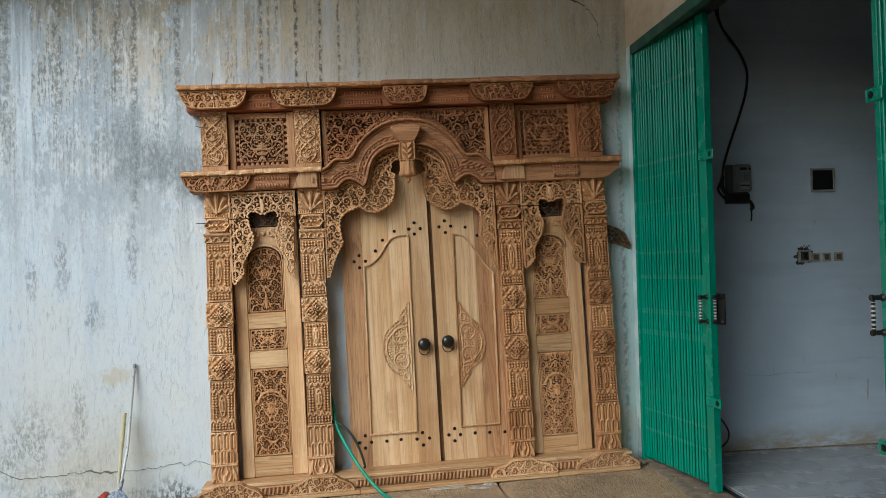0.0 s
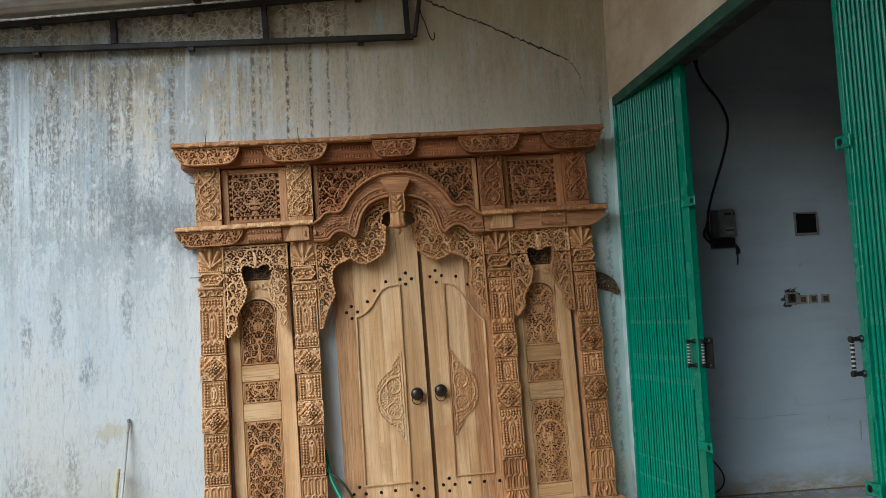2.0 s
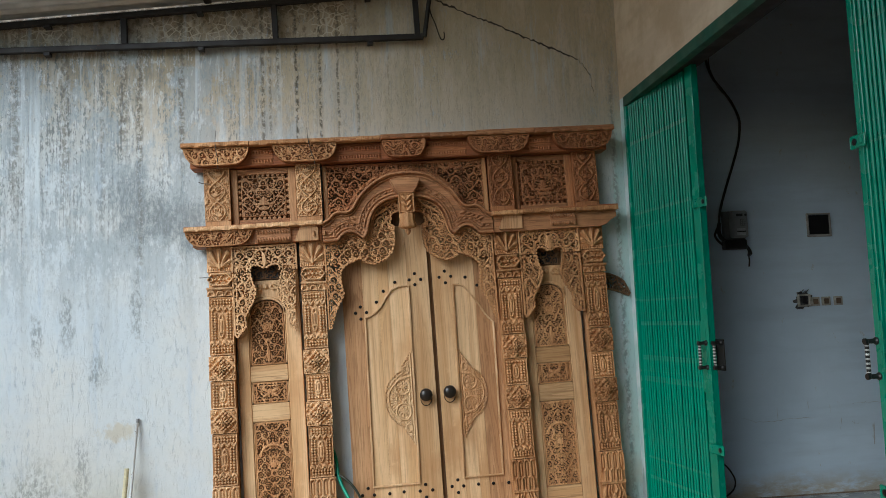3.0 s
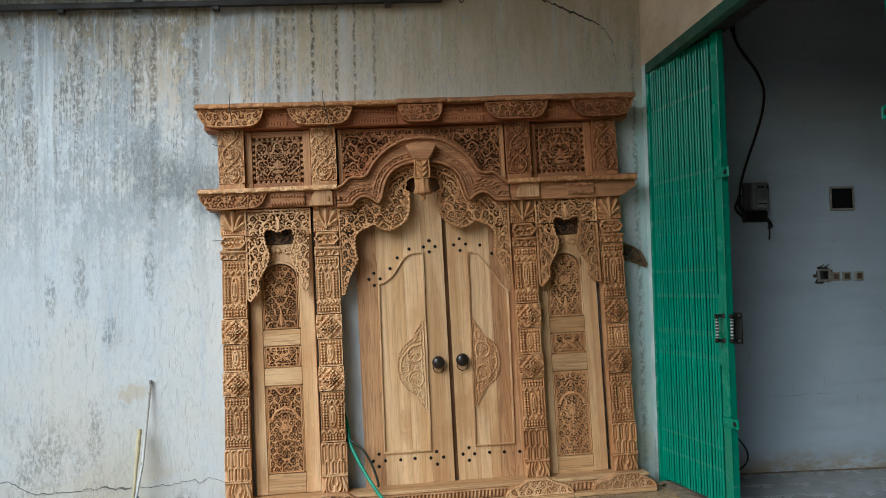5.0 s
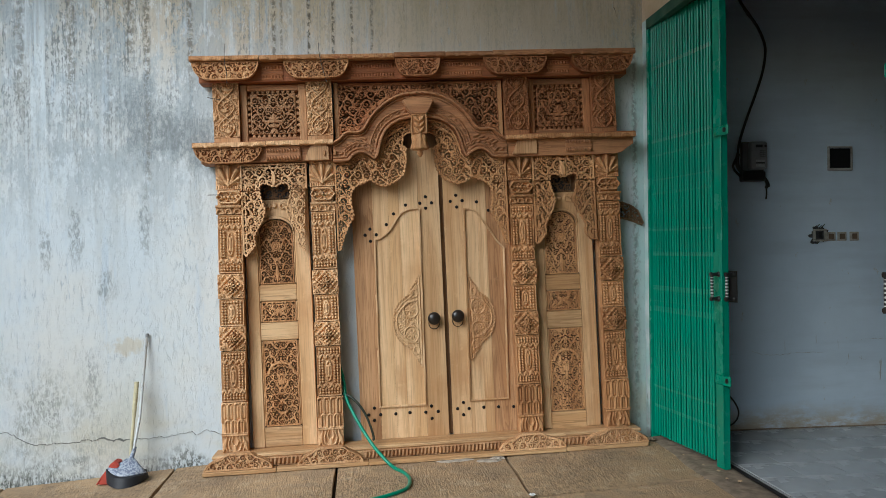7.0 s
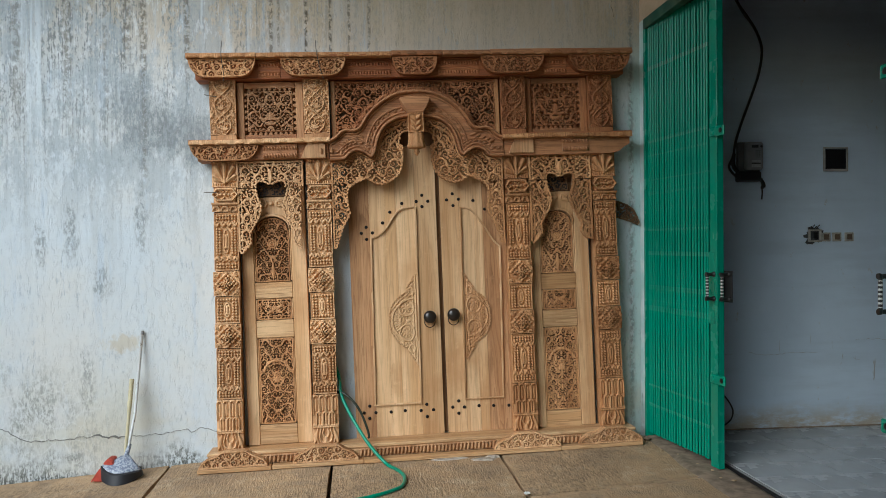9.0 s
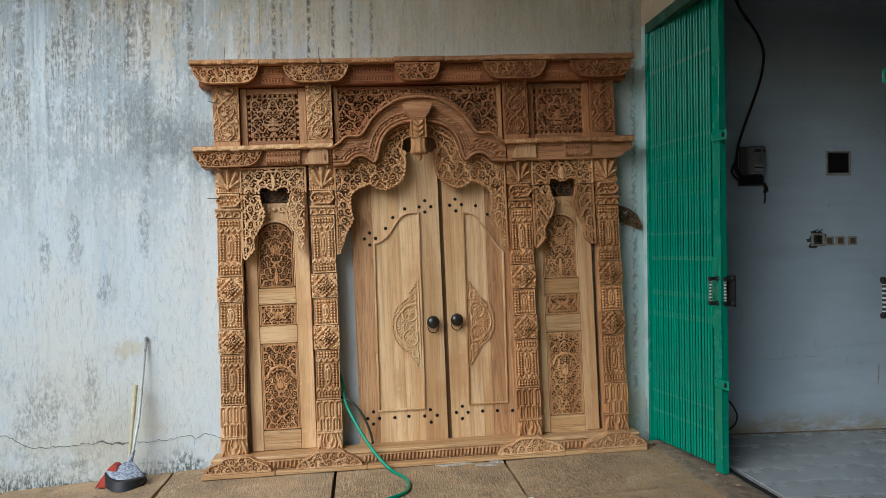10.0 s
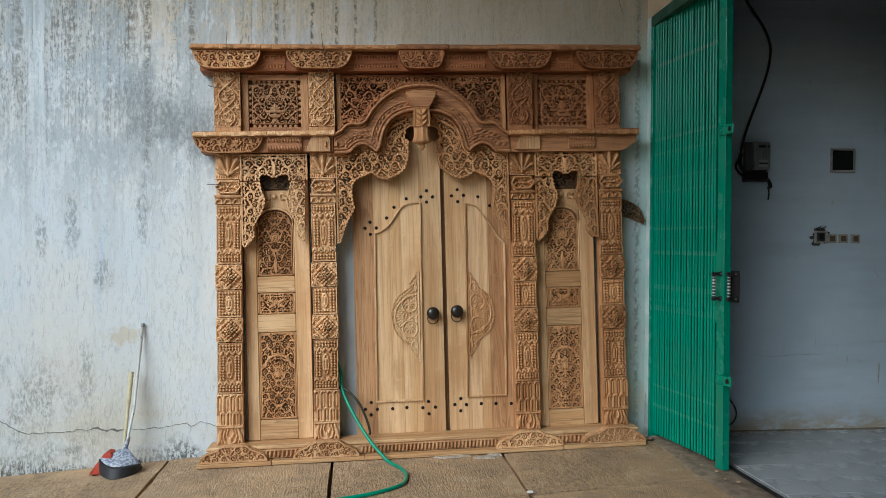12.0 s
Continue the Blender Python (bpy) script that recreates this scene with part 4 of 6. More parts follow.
def relief_vine(w, h, seed):
    """Two stems that cross and part, a curled leaf in each eye, for the upper posts."""
    R = Relief(-w / 2, w / 2, 0, h, 0.003, 0.0)
    R.scrolls(0.036, random.Random(seed + 20), 0.0036, 0.007, ground=0.0)
    R.border(2, 0.006)
    eyes = 2.5
    amp = 0.052
    pts = [(amp * math.sin(math.pi * eyes * t + 0.35), 0.008 + (h - 0.016) * t) for t in np.linspace(0, 1, 34)]
    R.line(pts, 0.0050, 0.014)
    R.line([(-x, y) for x, y in pts], 0.0050, 0.012)
    for k in range(3):
        t = (k + 0.5 - 0.11) / eyes
        y = 0.008 + (h - 0.016) * t
        s = 1 if (k + seed) % 2 else -1
        R.spiral(s * 0.006, y + 0.010, 0.024, 1.3, 1.2, s, 0.0045, 0.013)
        for q in range(6):
            R.petal(s * 0.006 + 0.026 * math.cos(q * 1.05), y + 0.010 + 0.026 * math.sin(q * 1.05), q * 1.05 + 0.6 * s, 0.018, 0.0055, 0.012)
        for q in range(5):
            R.petal(-s * 0.01, y - 0.035, math.pi / 2 + (q - 2) * 0.5, 0.036, 0.0065, 0.013)
        for e in (-1, 1):
            R.petal(e * (w / 2 - 0.008), y + 0.055, math.pi / 2 + e * 0.5, 0.04, 0.009, 0.011)
            R.petal(e * (w / 2 - 0.008), y - 0.055, -math.pi / 2 - e * 0.5, 0.035, 0.008, 0.010)
    return R


SECTIONS = [("column_foot", 0.180, 0.304, relief_foot, 0.004), ("fluted_block", 0.306, 0.508, relief_flutes, 0.004), ("bead_panel", 0.514, 0.843, relief_beads, 0.0),
            ("rosette_block", 0.849, 1.005, relief_rosette, 0.012), ("bead_panel", 1.010, 1.186, relief_beads, 0.0), ("rosette_block", 1.191, 1.350, relief_rosette, 0.012),
            ("bead_panel", 1.358, 1.738, relief_beads, 0.0), ("necking", 1.745, 1.803, relief_band, 0.004), ("eye_block", 1.806, 1.905, relief_eyes, 0.010),
            ("capital", 1.908, 2.080, relief_capital, 0.004)]
SECTION_MESH = []
for nm, a, b, fn, proud in SECTIONS:
    w = CW * (0.93 if nm == "bead_panel" else 1.0)
    me = fn(w, b - a).mesh(nm, -0.035)
    me.materials.append(TEAK_CUT)
    pale = me.copy()
    pale.materials[0] = TEAK_PALE
    SECTION_MESH.append((pale, me))


def build_columns():
    for k, (ub, ut) in enumerate(COLS):
        lean = -math.atan2(ut - ub, 2.43)
        bm = boxbm(-CW * 0.46, CW * 0.46, 0.012, 0.11, 0.178, 2.080, 0.004)
        col = part("column", bm, TEAK, portal, "square teak column carved with beads and rosettes")
        col.matrix_basis = at(ub + (ut - ub) * 0.07, 0) @ Matrix.Rotation(-lean, 4, "Y")
        rng = random.Random(40 + k)
        for (nm, a, b, fn, proud), me in zip(SECTIONS, SECTION_MESH):
            shared(nm, me[0 if k < 2 else 1], col, at(rng.uniform(-0.002, 0.002), a, proud + rng.uniform(0, 0.003)) @ Matrix.Rotation(rng.uniform(-0.008, 0.008), 4, "Y"))
        wood, cut = (TEAK, TEAK_PALE) if k < 2 else (TEAK_RED, TEAK_RED)
        up = part("upper_post", boxbm(-CW * 0.48, CW * 0.48, 0.012, 0.09, 2.215, 2.615, 0.004), wood, portal, "upper teak post carved with a vine")
        up.matrix_basis = at(ut, 0)
        carved("vine_panel", relief_vine(CW, 0.36, k), -0.03, up, cut, at(0, 2.252, 0.0))
        part("post_base", boxbm(-CW * 0.5, CW * 0.5, -0.008, 0.1, 2.216, 2.25, 0.003), wood, up)


build_columns()


# ---- head beam with its bowl-shaped brackets ----
def bowl(hw, top, low, flat, n=14):
    """Outline of a bowl: full width at the top, drawn in to a flat foot."""
    right = []
    for k in range(n + 1):
        a = (k / n) * math.pi / 2
        right.append((flat + (hw - flat) * math.cos(a) ** 0.8, top - (top - low) * math.sin(a) ** 1.15))
    right = [(hw, top)] + right
    return right + [(-x, y) for x, y in right[::-1]]


def bowl_panel(name, u0, u1, top, low, seed, mat, parent, w, flat=0.45):
    hw = (u1 - u0) / 2
    R = Relief(-hw, hw, low, top, 0.0025)
    R.outline(bowl(hw, top, low, hw * flat))
    rng = random.Random(seed)
    R.scrolls(0.040, rng, 0.0053, 0.013)
    R.border(4, 0.014)
    R.rect(-hw, hw, top - 0.008, top, 0.013)
    return carved(name, R, -0.018, parent, mat, at((u0 + u1) / 2, 0, w))


def waved_edge(u0, u1, v, h, w0, seed, parent, mat, name="lip"):
    """A lip board whose front edge is cut with slanting leaves, slightly uneven."""
    R = Relief(u0, u1, 0, h, 0.004, 0.0)
    rng = random.Random(seed)
    u = u0 + 0.01
    while u < u1:
        R.petal(u, h * 0.28, 0.25, rng.uniform(0.045, 0.075), h * 0.36, 0.006, bend=-0.3)
        u += rng.uniform(0.075, 0.12)
    ob = carved(name, R, -0.06, parent, mat, at(0, v, w0))
    return ob


def build_head():
    bm = bmesh.new()
    box(bm, -1.42, 1.46, -0.03, 0.10, 2.612, 2.738, 0.003)
    beam = part("head_beam", bm, TEAK_X, portal, "reddish teak head beam with rows of small beads")
    # bead rows between brackets
    for u0, u1 in ((-1.015, -0.875), (-0.43, -0.145), (0.175, 0.45), (0.9, 1.055)):
        R = Relief(u0, u1, 2.62, 2.735, 0.004, 0.0)
        for y in (2.643, 2.702):
            n = int((u1 - u0) / 0.018)
            for i in range(n):
                R.petal(u0 + (i + 0.5) * (u1 - u0) / n, y - 0.008, math.pi / 2, 0.015, 0.0065, 0.008)
            R.seg(u0, y + 0.014, u1, y + 0.014, 0.004, 0.004, 0.005)
            R.seg(u0, y - 0.014, u1, y - 0.014, 0.004, 0.004, 0.005)
        carved("carved_strip", R, -0.002, beam, TEAK_X, at(0, 0, 0.033))
    for k, (u0, u1) in enumerate(((-1.453, -1.023), (-0.869, -0.439), (-0.136, 0.168), (0.456, 0.892), (1.06, 1.49))):
        # solid board behind the openwork, end ones returning to the wall
        bm = bmesh.new()
        hw = (u1 - u0) / 2 - 0.004
        prism(bm, bowl(hw, 2.736, 2.622, hw * 0.45), -0.078, -0.032 if 0 < k < 4 else 0.06)
        br = part("bracket", bm, TEAK_X, portal, "bowl-shaped bracket with pierced scrollwork")
        br.matrix_basis = at((u0 + u1) / 2, 0)
        bowl_panel("scroll_panel", -hw - 0.004, hw + 0.004, 2.736, 2.616, 100 + k, TEAK_CUT if k < 2 else TEAK_RED, br, 0.083)
    # lip in butted lengths, no two quite in line
    rng = random.Random(8)
    cuts = [-1.462, -1.02, -0.62, -0.14, 0.20, 0.52, 0.93, 1.5]
    for i, (a, b) in enumerate(zip(cuts, cuts[1:])):
        waved_edge(a + 0.001, b - 0.001, 2.738 + rng.uniform(-0.003, 0.004), 0.030 + (0.006 if i in (5, 6) else 0), 0.112 + rng.uniform(-0.006, 0.004), i, portal, TEAK_CUT if i < 3 else TEAK_ARCH)
        part("lip_top", boxbm(a + 0.001, b - 0.001, -0.11, 0.10, 2.7395, 2.752, 0.002), TEAK_X, portal)


build_head()


# ---- middle beam and arch ----
UC = 0.012                                     # the arch's middle
OUTER = [(0.0, 2.518), (0.094, 2.509), (0.16, 2.490), (0.235, 2.448), (0.30, 2.394), (0.345, 2.341), (0.376, 2.29), (0.40, 2.268), (0.43, 2.264), (0.47, 2.266), (0.508, 2.252), (0.543, 2.217), (0.585, 2.194)]
INNER = [(0.0, 2.342), (0.056, 2.337), (0.132, 2.32), (0.197, 2.283), (0.238, 2.232), (0.262, 2.17), (0.275, 2.115), (0.29, 2.083), (0.31, 2.068), (0.335, 2.085), (0.352, 2.098), (0.39, 2.115), (0.428, 2.107), (0.457, 2.085), (0.487, 2.06), (0.585, 2.056)]


def build_arch():
    outer, inner = both_sides(round_line(OUTER)), both_sides(round_line(INNER))
    R = Relief(-0.585, 0.585, 2.05, 2.545, 0.004, 0.0)
    R.outline(outer + inner[::-1])
    # mouldings that follow the inner line and the outer line
    def offset(line, d):
        out = []
        for i in range(len(line)):
            a, b = line[max(0, i - 1)], line[min(len(line) - 1, i + 1)]
            L = math.dist(a, b) or 1
            out.append((line[i][0] - (b[1] - a[1]) / L * d, line[i][1] + (b[0] - a[0]) / L * d))
        return out
    R.line(offset(outer, -0.012), 0.012, 0.022)
    R.line(offset(outer, -0.034), 0.005, 0.010)
    R.line(offset(inner, 0.010), 0.010, 0.016)
    R.line(offset(inner, 0.033), 0.005, 0.008)
    mid = offset(inner, 0.052)
    for (x0, y0), (x1, y1) in zip(mid[::2], mid[2::2]):
        if math.dist((x0, y0), (x1, y1)) < 0.05:
            R.petal(x0, y0, math.atan2(y1 - y0, x1 - x0) + 0.4, 0.02, 0.006, 0.008)
    R.line(offset(inner, 0.070), 0.004, 0.008)
    edge = offset(outer, -0.014)
    for (x0, y0), (x1, y1) in zip(edge[::2], edge[2::2]):
        R.petal(x0, y0, math.atan2(y1 - y0, x1 - x0), 0.03, 0.008, 0.028)
    for s in (-1, 1):
        for k in range(5):
            R.petal(s * (0.36 + 0.03 * k), 2.205 - 0.012 * k, (0.3 if s > 0 else 2.8), 0.04, 0.008, 0.009)
    carved("arch", R, -0.10, portal, TEAK_ARCH, at(UC, 0, 0.062), "curved teak arch moulding with carved edges")
    # keystone and hanging bud
    bm = bmesh.new()
    prism(bm, [(-0.105, 2.452), (-0.075, 2.385), (-0.05, 2.352), (0.05, 2.352), (0.075, 2.385), (0.105, 2.452), (0.05, 2.463), (-0.05, 2.463)], -0.135, -0.06)
    bmesh.ops.bevel(bm, geom=bm.edges[:], offset=0.006, segments=1, affect="EDGES")
    key = part("keystone", bm, TEAK_ARCH, portal, "flared keystone with a hanging carved bud")
    key.matrix_basis = at(UC - 0.008, 0)
    R = Relief(-0.05, 0.05, 2.225, 2.352, 0.004, 0.0)
    R.border(2, 0.008)
    for k in range(3):
        for s in (-1, 1):
            R.petal(s * 0.004, 2.235 + 0.036 * k, math.pi / 2 - s * 0.7, 0.045, 0.010, 0.016)
    carved("neck_panel", R, -0.075, key, TEAK_CUT, at(0, 0, 0.118))
    bm = bmesh.new()
    prof = [(0.004, 2.072), (0.015, 2.088), (0.020, 2.098), (0.014, 2.112), (0.028, 2.117), (0.054, 2.123), (0.058, 2.136), (0.050, 2.158), (0.047, 2.185), (0.050, 2.205), (0.044, 2.226)]
    rings = []
    for r, z in prof:
        rings.append([bm.verts.new((r * (1 + 0.20 * abs(math.cos(4 * a)) - 0.12) * math.cos(a), r * (1 + 0.20 * abs(math.cos(4 * a)) - 0.12) * math.sin(a) * 0.8, z)) for a in [2 * math.pi * k / 32 for k in range(32)]])
    for r0, r1 in zip(rings, rings[1:]):
        for k in range(32):
            bm.faces.new((r0[k], r0[(k + 1) % 32], r1[(k + 1) % 32], r1[k]))
    bm.faces.new(rings[0][::-1])
    bm.faces.new(rings[-1])
    bud = part("bud", bm, TEAK_CUT, key, smooth=True)
    bud.matrix_basis = at(0, 0, 0.09)


def build_middle_beam():
    rng = random.Random(21)
    for k, (u0, u1) in enumerate(((-1.42, -0.575), (0.60, 1.475))):
        bm = bmesh.new()
        if k == 0:
            box(bm, u0, u1, -0.05, 0.10, 2.075, 2.195, 0.004)
        else:
            prism(bm, [(u0, 2.062), (1.345, 2.062), (1.40, 2.075), (1.43, 2.10), (1.475, 2.125), (1.475, 2.187), (u0, 2.192)], -0.055, 0.10)
        beam = part("middle_beam", bm, TEAK_ARCH, portal, "teak middle beam, patched with plain unfinished blocks")
        for i, (a, b) in enumerate(((-0.755, -0.595), (-1.0, -0.78)) if k == 0 else ((0.63, 0.80), (1.0, 1.18))):
            bm = bmesh.new()
            prism(bm, [(a, 2.075), (b, 2.075), (b, 2.16), (b - 0.02, 2.185), (a + 0.05, 2.185), (a + 0.02, 2.13)] if i == 0 else [(a, 2.08), (b, 2.08), (b, 2.18), (a, 2.18)], -0.074 if i == 0 else -0.064, -0.052)
            bmesh.ops.bevel(bm, geom=bm.edges[:], offset=0.003, segments=1, affect="EDGES")
            part("patch_block", bm, TEAK_BROWN, beam, "plain teak block let into the beam")
            if i:
                R = Relief(a, b, 2.085, 2.175, 0.004, 0.0)
                n = int((b - a) / 0.018)
                for y in (2.10, 2.15):
                    for q in range(n):
                        R.petal(a + (q + 0.5) * (b - a) / n, y - 0.01, math.pi / 2 + 0.4, 0.02, 0.006, 0.009)
                carved("carved_strip", R, -0.004, beam, TEAK_ARCH, at(0, 0, 0.069))
        if k == 0:
            for x in (-0.625, -0.555):
                part("peg", boxbm(x - 0.006, x + 0.006, -0.088, -0.07, 2.105, 2.14, 0.002), TEAK, beam)
    # left bracket survives, right one is missing
    bm = bmesh.new()
    prism(bm, bowl(0.215, 2.176, 2.075, 0.1), -0.066, 0.05)
    br = part("bracket", bm, TEAK_X, portal, "bowl-shaped bracket with pierced scrollwork")
    br.matrix_basis = at(-1.243, 0)
    bowl_panel("scroll_panel", -0.219, 0.219, 2.176, 2.072, 131, TEAK_CUT, br, 0.071)
    cuts = [(-1.465, -1.0), (-0.998, -0.565), (0.585, 0.80), (0.802, 1.06), (1.062, 1.262), (1.264, 1.482)]
    for i, (a, b) in enumerate(cuts):
        waved_edge(a, b, 2.177 + (0.0 if i < 2 else -0.004) + rng.uniform(-0.003, 0.003), 0.030, 0.098 + rng.uniform(-0.006, 0.006), 50 + i, portal, TEAK_PALE if i < 2 else TEAK_CUT)
        part("lip_top", boxbm(a, b, -0.095, 0.10, 2.197, 2.208, 0.002), TEAK_X, portal)


build_arch()
build_middle_beam()


# ---- openwork ----
def hood(hw, top, low_line, seed, cell=0.046):
    """Openwork hanging under a beam: a board and two wings. low_line: the toothed lower edge of the right half, from the middle outwards."""
    low = both_sides(round_line(low_line, 3))
    R = Relief(-hw - 0.002, hw + 0.002, min(y for _, y in low_line) - 0.02, top + 0.001, 0.0025)
    R.outline([(-hw, top), (hw, top), (hw, low[-1][1])] + low[::-1] + [(-hw, low[-1][1])])
    R.scallop(low, 0.026, 0.0145)
    R.scrolls(cell, random.Random(seed), 0.0053, 0.018)
    R.mirror()
    R.border(5, 0.020)
    R.border(3, 0.016, 9)
    R.petal(0, 1.93, math.pi / 2, 0.085, 0.017, 0.026)
    R.mask &= np.abs(R.U) <= hw
    return R


def build_openwork():
    inner = round_line(INNER, 3)
    low = [(0.055, 2.249), (0.092, 2.237), (0.12, 2.203), (0.130, 2.166), (0.114, 2.141), (0.105, 2.096), (0.11, 2.028), (0.129, 1.973), (0.165, 1.938), (0.20, 1.92), (0.245, 1.903), (0.285, 1.912), (0.31, 1.925),
           (0.33, 1.943), (0.352, 1.947), (0.385, 1.93), (0.42, 1.918), (0.455, 1.895), (0.48, 1.86), (0.484, 1.80), (0.476, 1.74), (0.47, 1.70), (0.50, 1.65), (0.53, 1.585), (0.567, 1.475)]
    lowr = round_line(low, 3)
    top = [p for p in inner if p[0] >= 0.05] + [(0.578, 2.056)]
    R = Relief(-0.58, 0.58, 1.45, 2.345, 0.0025)
    R.outline([(0.05, 2.337)] + top + [(0.578, 1.468)] + lowr[::-1] + [(0.05, 2.249)])
    R.scallop(lowr[6:], 0.027, 0.0145)
    R.mask |= (R.U - 0.113) ** 2 + (R.V - 2.138) ** 2 < 0.024 ** 2
    R.mask |= R.mask[:, ::-1]
    rng = random.Random(61)
    R.scrolls(0.048, rng, 0.0053, 0.020)
    R.mirror()
    R.border(5, 0.022)
    R.border(2, 0.018, 8)
    R.border(2, 0.016, 13)
    for sg in (-1, 1):
        R.spiral(sg * 0.113, 2.138, 0.019, 1.2, 0.0, sg, 0.006, 0.024)
    carved("arch_openwork", R, -0.016, portal, TEAK_CUT, at(UC, 0, 0.0), "pierced scrollwork valance with a toothed lower edge")

    # side hoods: the wings are loose boards, one of them slipped
    line = [(0.0, 1.922), (0.022, 1.932), (0.045, 1.944), (0.080, 1.944), (0.100, 1.930), (0.104, 1.895), (0.094, 1.835), (0.076, 1.785), (0.074, 1.755), (0.090, 1.70), (0.122, 1.645), (0.146, 1.60), (0.150, 1.57), (0.142, 1.545), (0.160, 1.512), (0.196, 1.474)]
    for k, (uc, hw) in enumerate(((-0.965, 0.216), (0.986, 0.216))):
        R = hood(hw, 2.07, line, 70 + k)
        whole, seam = R.mask.copy(), 1.893
        R.mask = whole & (R.V > seam + 0.002)
        board = carved("side_openwork", R, -0.016, portal, TEAK_CUT if k else TEAK_PALE, at(uc, 0, 0.004), "pierced scrollwork hood over the side panel")
        for sg in (-1, 1):
            R.mask = whole & (R.V < seam - 0.002) & (R.U * sg > 0) & (R.U < hw - (0.028 if (k, sg) == (0, 1) else 0.0))
            slip = at(0.012, 0, 0.0) @ at(0.2, seam) @ Matrix.Rotation(radians(1.6), 4, "Y") @ at(-0.2, -seam) if (k, sg) == (0, 1) else at(0, 0, 0.001 * sg)
            carved("openwork_wing", R, -0.016, board, TEAK_CUT if k else TEAK_PALE, slip)

    # panels over the middle beam
    for k, (u0, u1) in enumerate(((-1.168, -0.735), (0.772, 1.21))):
        v0, v1 = 2.222, 2.606
        bm = bmesh.new()
        uc = (u0 + u1) / 2
        box(bm, u0, u1, 0.075, 0.09, v0, v1)
        p = part("upper_panel", bm, TEAK_RED, portal, "framed openwork panel of greyed teak")
        for a in ((u0, u0 + 0.045, v0, v1), (u1 - 0.05, u1, v0, v1)):
            part("stile", boxbm(a[0], a[1], 0.03, 0.074, a[2], a[3], 0.003), TEAK_RED if k else TEAK_BROWN, p)
        for a in ((u0 + 0.046, u1 - 0.051, v0, v0 + 0.032), (u0 + 0.046, u1 - 0.051, v1 - 0.04, v1)):
            part("rail", boxbm(a[0], a[1], 0.034, 0.074, a[2], a[3], 0.003), TEAK_ARCH, p)
        R = Relief(u0 + 0.045, u1 - 0.05, v0 + 0.032, v1 - 0.04, 0.0025)
        a0, a1, b0, b1 = R.u[0], R.u[-1], R.v[0], R.v[-1]
        ins = (R.U > a0 + 0.024) & (R.U < a1 - 0.024) & (R.V > b0 + 0.024) & (R.V < b1 - 0.024)
        R.scrolls(0.046, random.Random(80 + k), 0.0053, 0.016, within=ins)
        R.mirror()
        R.H[~ins] = -1
        for f in (0.024,):
            R.line([(a0 + f, b0 + f), (a1 - f, b0 + f), (a1 - f, b1 - f), (a0 + f, b1 - f), (a0 + f, b0 + f)], 0.005, 0.012)
        um = (a0 + a1) / 2
        R.seg(um - 0.022, b0 + 0.075, um + 0.022, b0 + 0.075, 0.014, 0.014, 0.017)
        R.seg(um - 0.050, b0 + 0.104, um + 0.050, b0 + 0.104, 0.009, 0.009, 0.018)
        R.seg(a0 + 0.04, b0 + 0.20, a1 - 0.04, b0 + 0.20, 0.004, 0.004, 0.016)
        for q in range(5):
            R.petal(um, b0 + 0.112, math.pi / 2 + (q - 2) * 0.55, 0.05, 0.007, 0.017)
        n = 9
        for i in range(n):
            x = a0 + 0.02 + (a1 - a0 - 0.04) * (i + 0.5) / n
            for y, s in ((b0, 1), (b1, -1)):
                R.bead(x, y + s * 0.006, 0.0135, 0.010)
        n = 7
        for i in range(n):
            y = b0 + 0.02 + (b1 - b0 - 0.04) * (i + 0.5) / n
            for x, s in ((a0, 0), (a1, math.pi)):
                R.bead(x + math.cos(s) * 0.006, y, 0.0135, 0.010)
        R.border(1, 0.008)
        carved("openwork", R, -0.014, p, TEAK_RED if k else TEAK_BROWN, at(0, 0, -0.05))

    # the spandrel field over the arch
    # dark board behind the openwork: the shade in its holes is this colour
    u0, u1, v1 = -0.552, 0.592, 2.606
    bm = bmesh.new()
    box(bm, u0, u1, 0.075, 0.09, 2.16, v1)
    p = part("spandrel", bm, TEAK_OLD_SHADE, portal, "openwork spandrel field over the arch")
    part("rail", boxbm(u0 + 0.031, u1 - 0.031, 0.034, 0.074, v1 - 0.02, v1, 0.003), TEAK_X, p)
    for a in (u0, u1 - 0.03):
        part("stile", boxbm(a, a + 0.03, 0.03, 0.074, 2.21, v1, 0.003), TEAK, p)
    R = Relief(u0 + 0.03, u1 - 0.03, 2.205, v1 - 0.02, 0.0025)
    out = [(UC + x, y + 0.0) for x, y in both_sides(round_line(OUTER))]
    R.outline([(u0, v1)] + [(u0, 2.2)] + [q for q in out if u0 < q[0] < u1] + [(u1, 2.2), (u1, v1)])
    R.scrolls(0.050, random.Random(90), 0.0053, 0.018)
    R.mirror()
    R.border(2, 0.010)
    R.line([(UC + x * 1.06, y + 0.028) for x, y in both_sides(round_line(OUTER))], 0.012, 0.012)
    a0, a1 = R.u[0], R.u[-1]
    R.seg(a0, v1 - 0.052, a1, v1 - 0.052, 0.005, 0.005, 0.011)
    n = 30
    for i in range(n):
        R.petal(a0 + (a1 - a0) * (i + 0.5) / n, v1 - 0.018, -math.pi / 2, 0.03, 0.008, 0.010)
    carved("openwork", R, -0.016, p, TEAK_RED, at(0, 0, -0.045))


build_openwork()


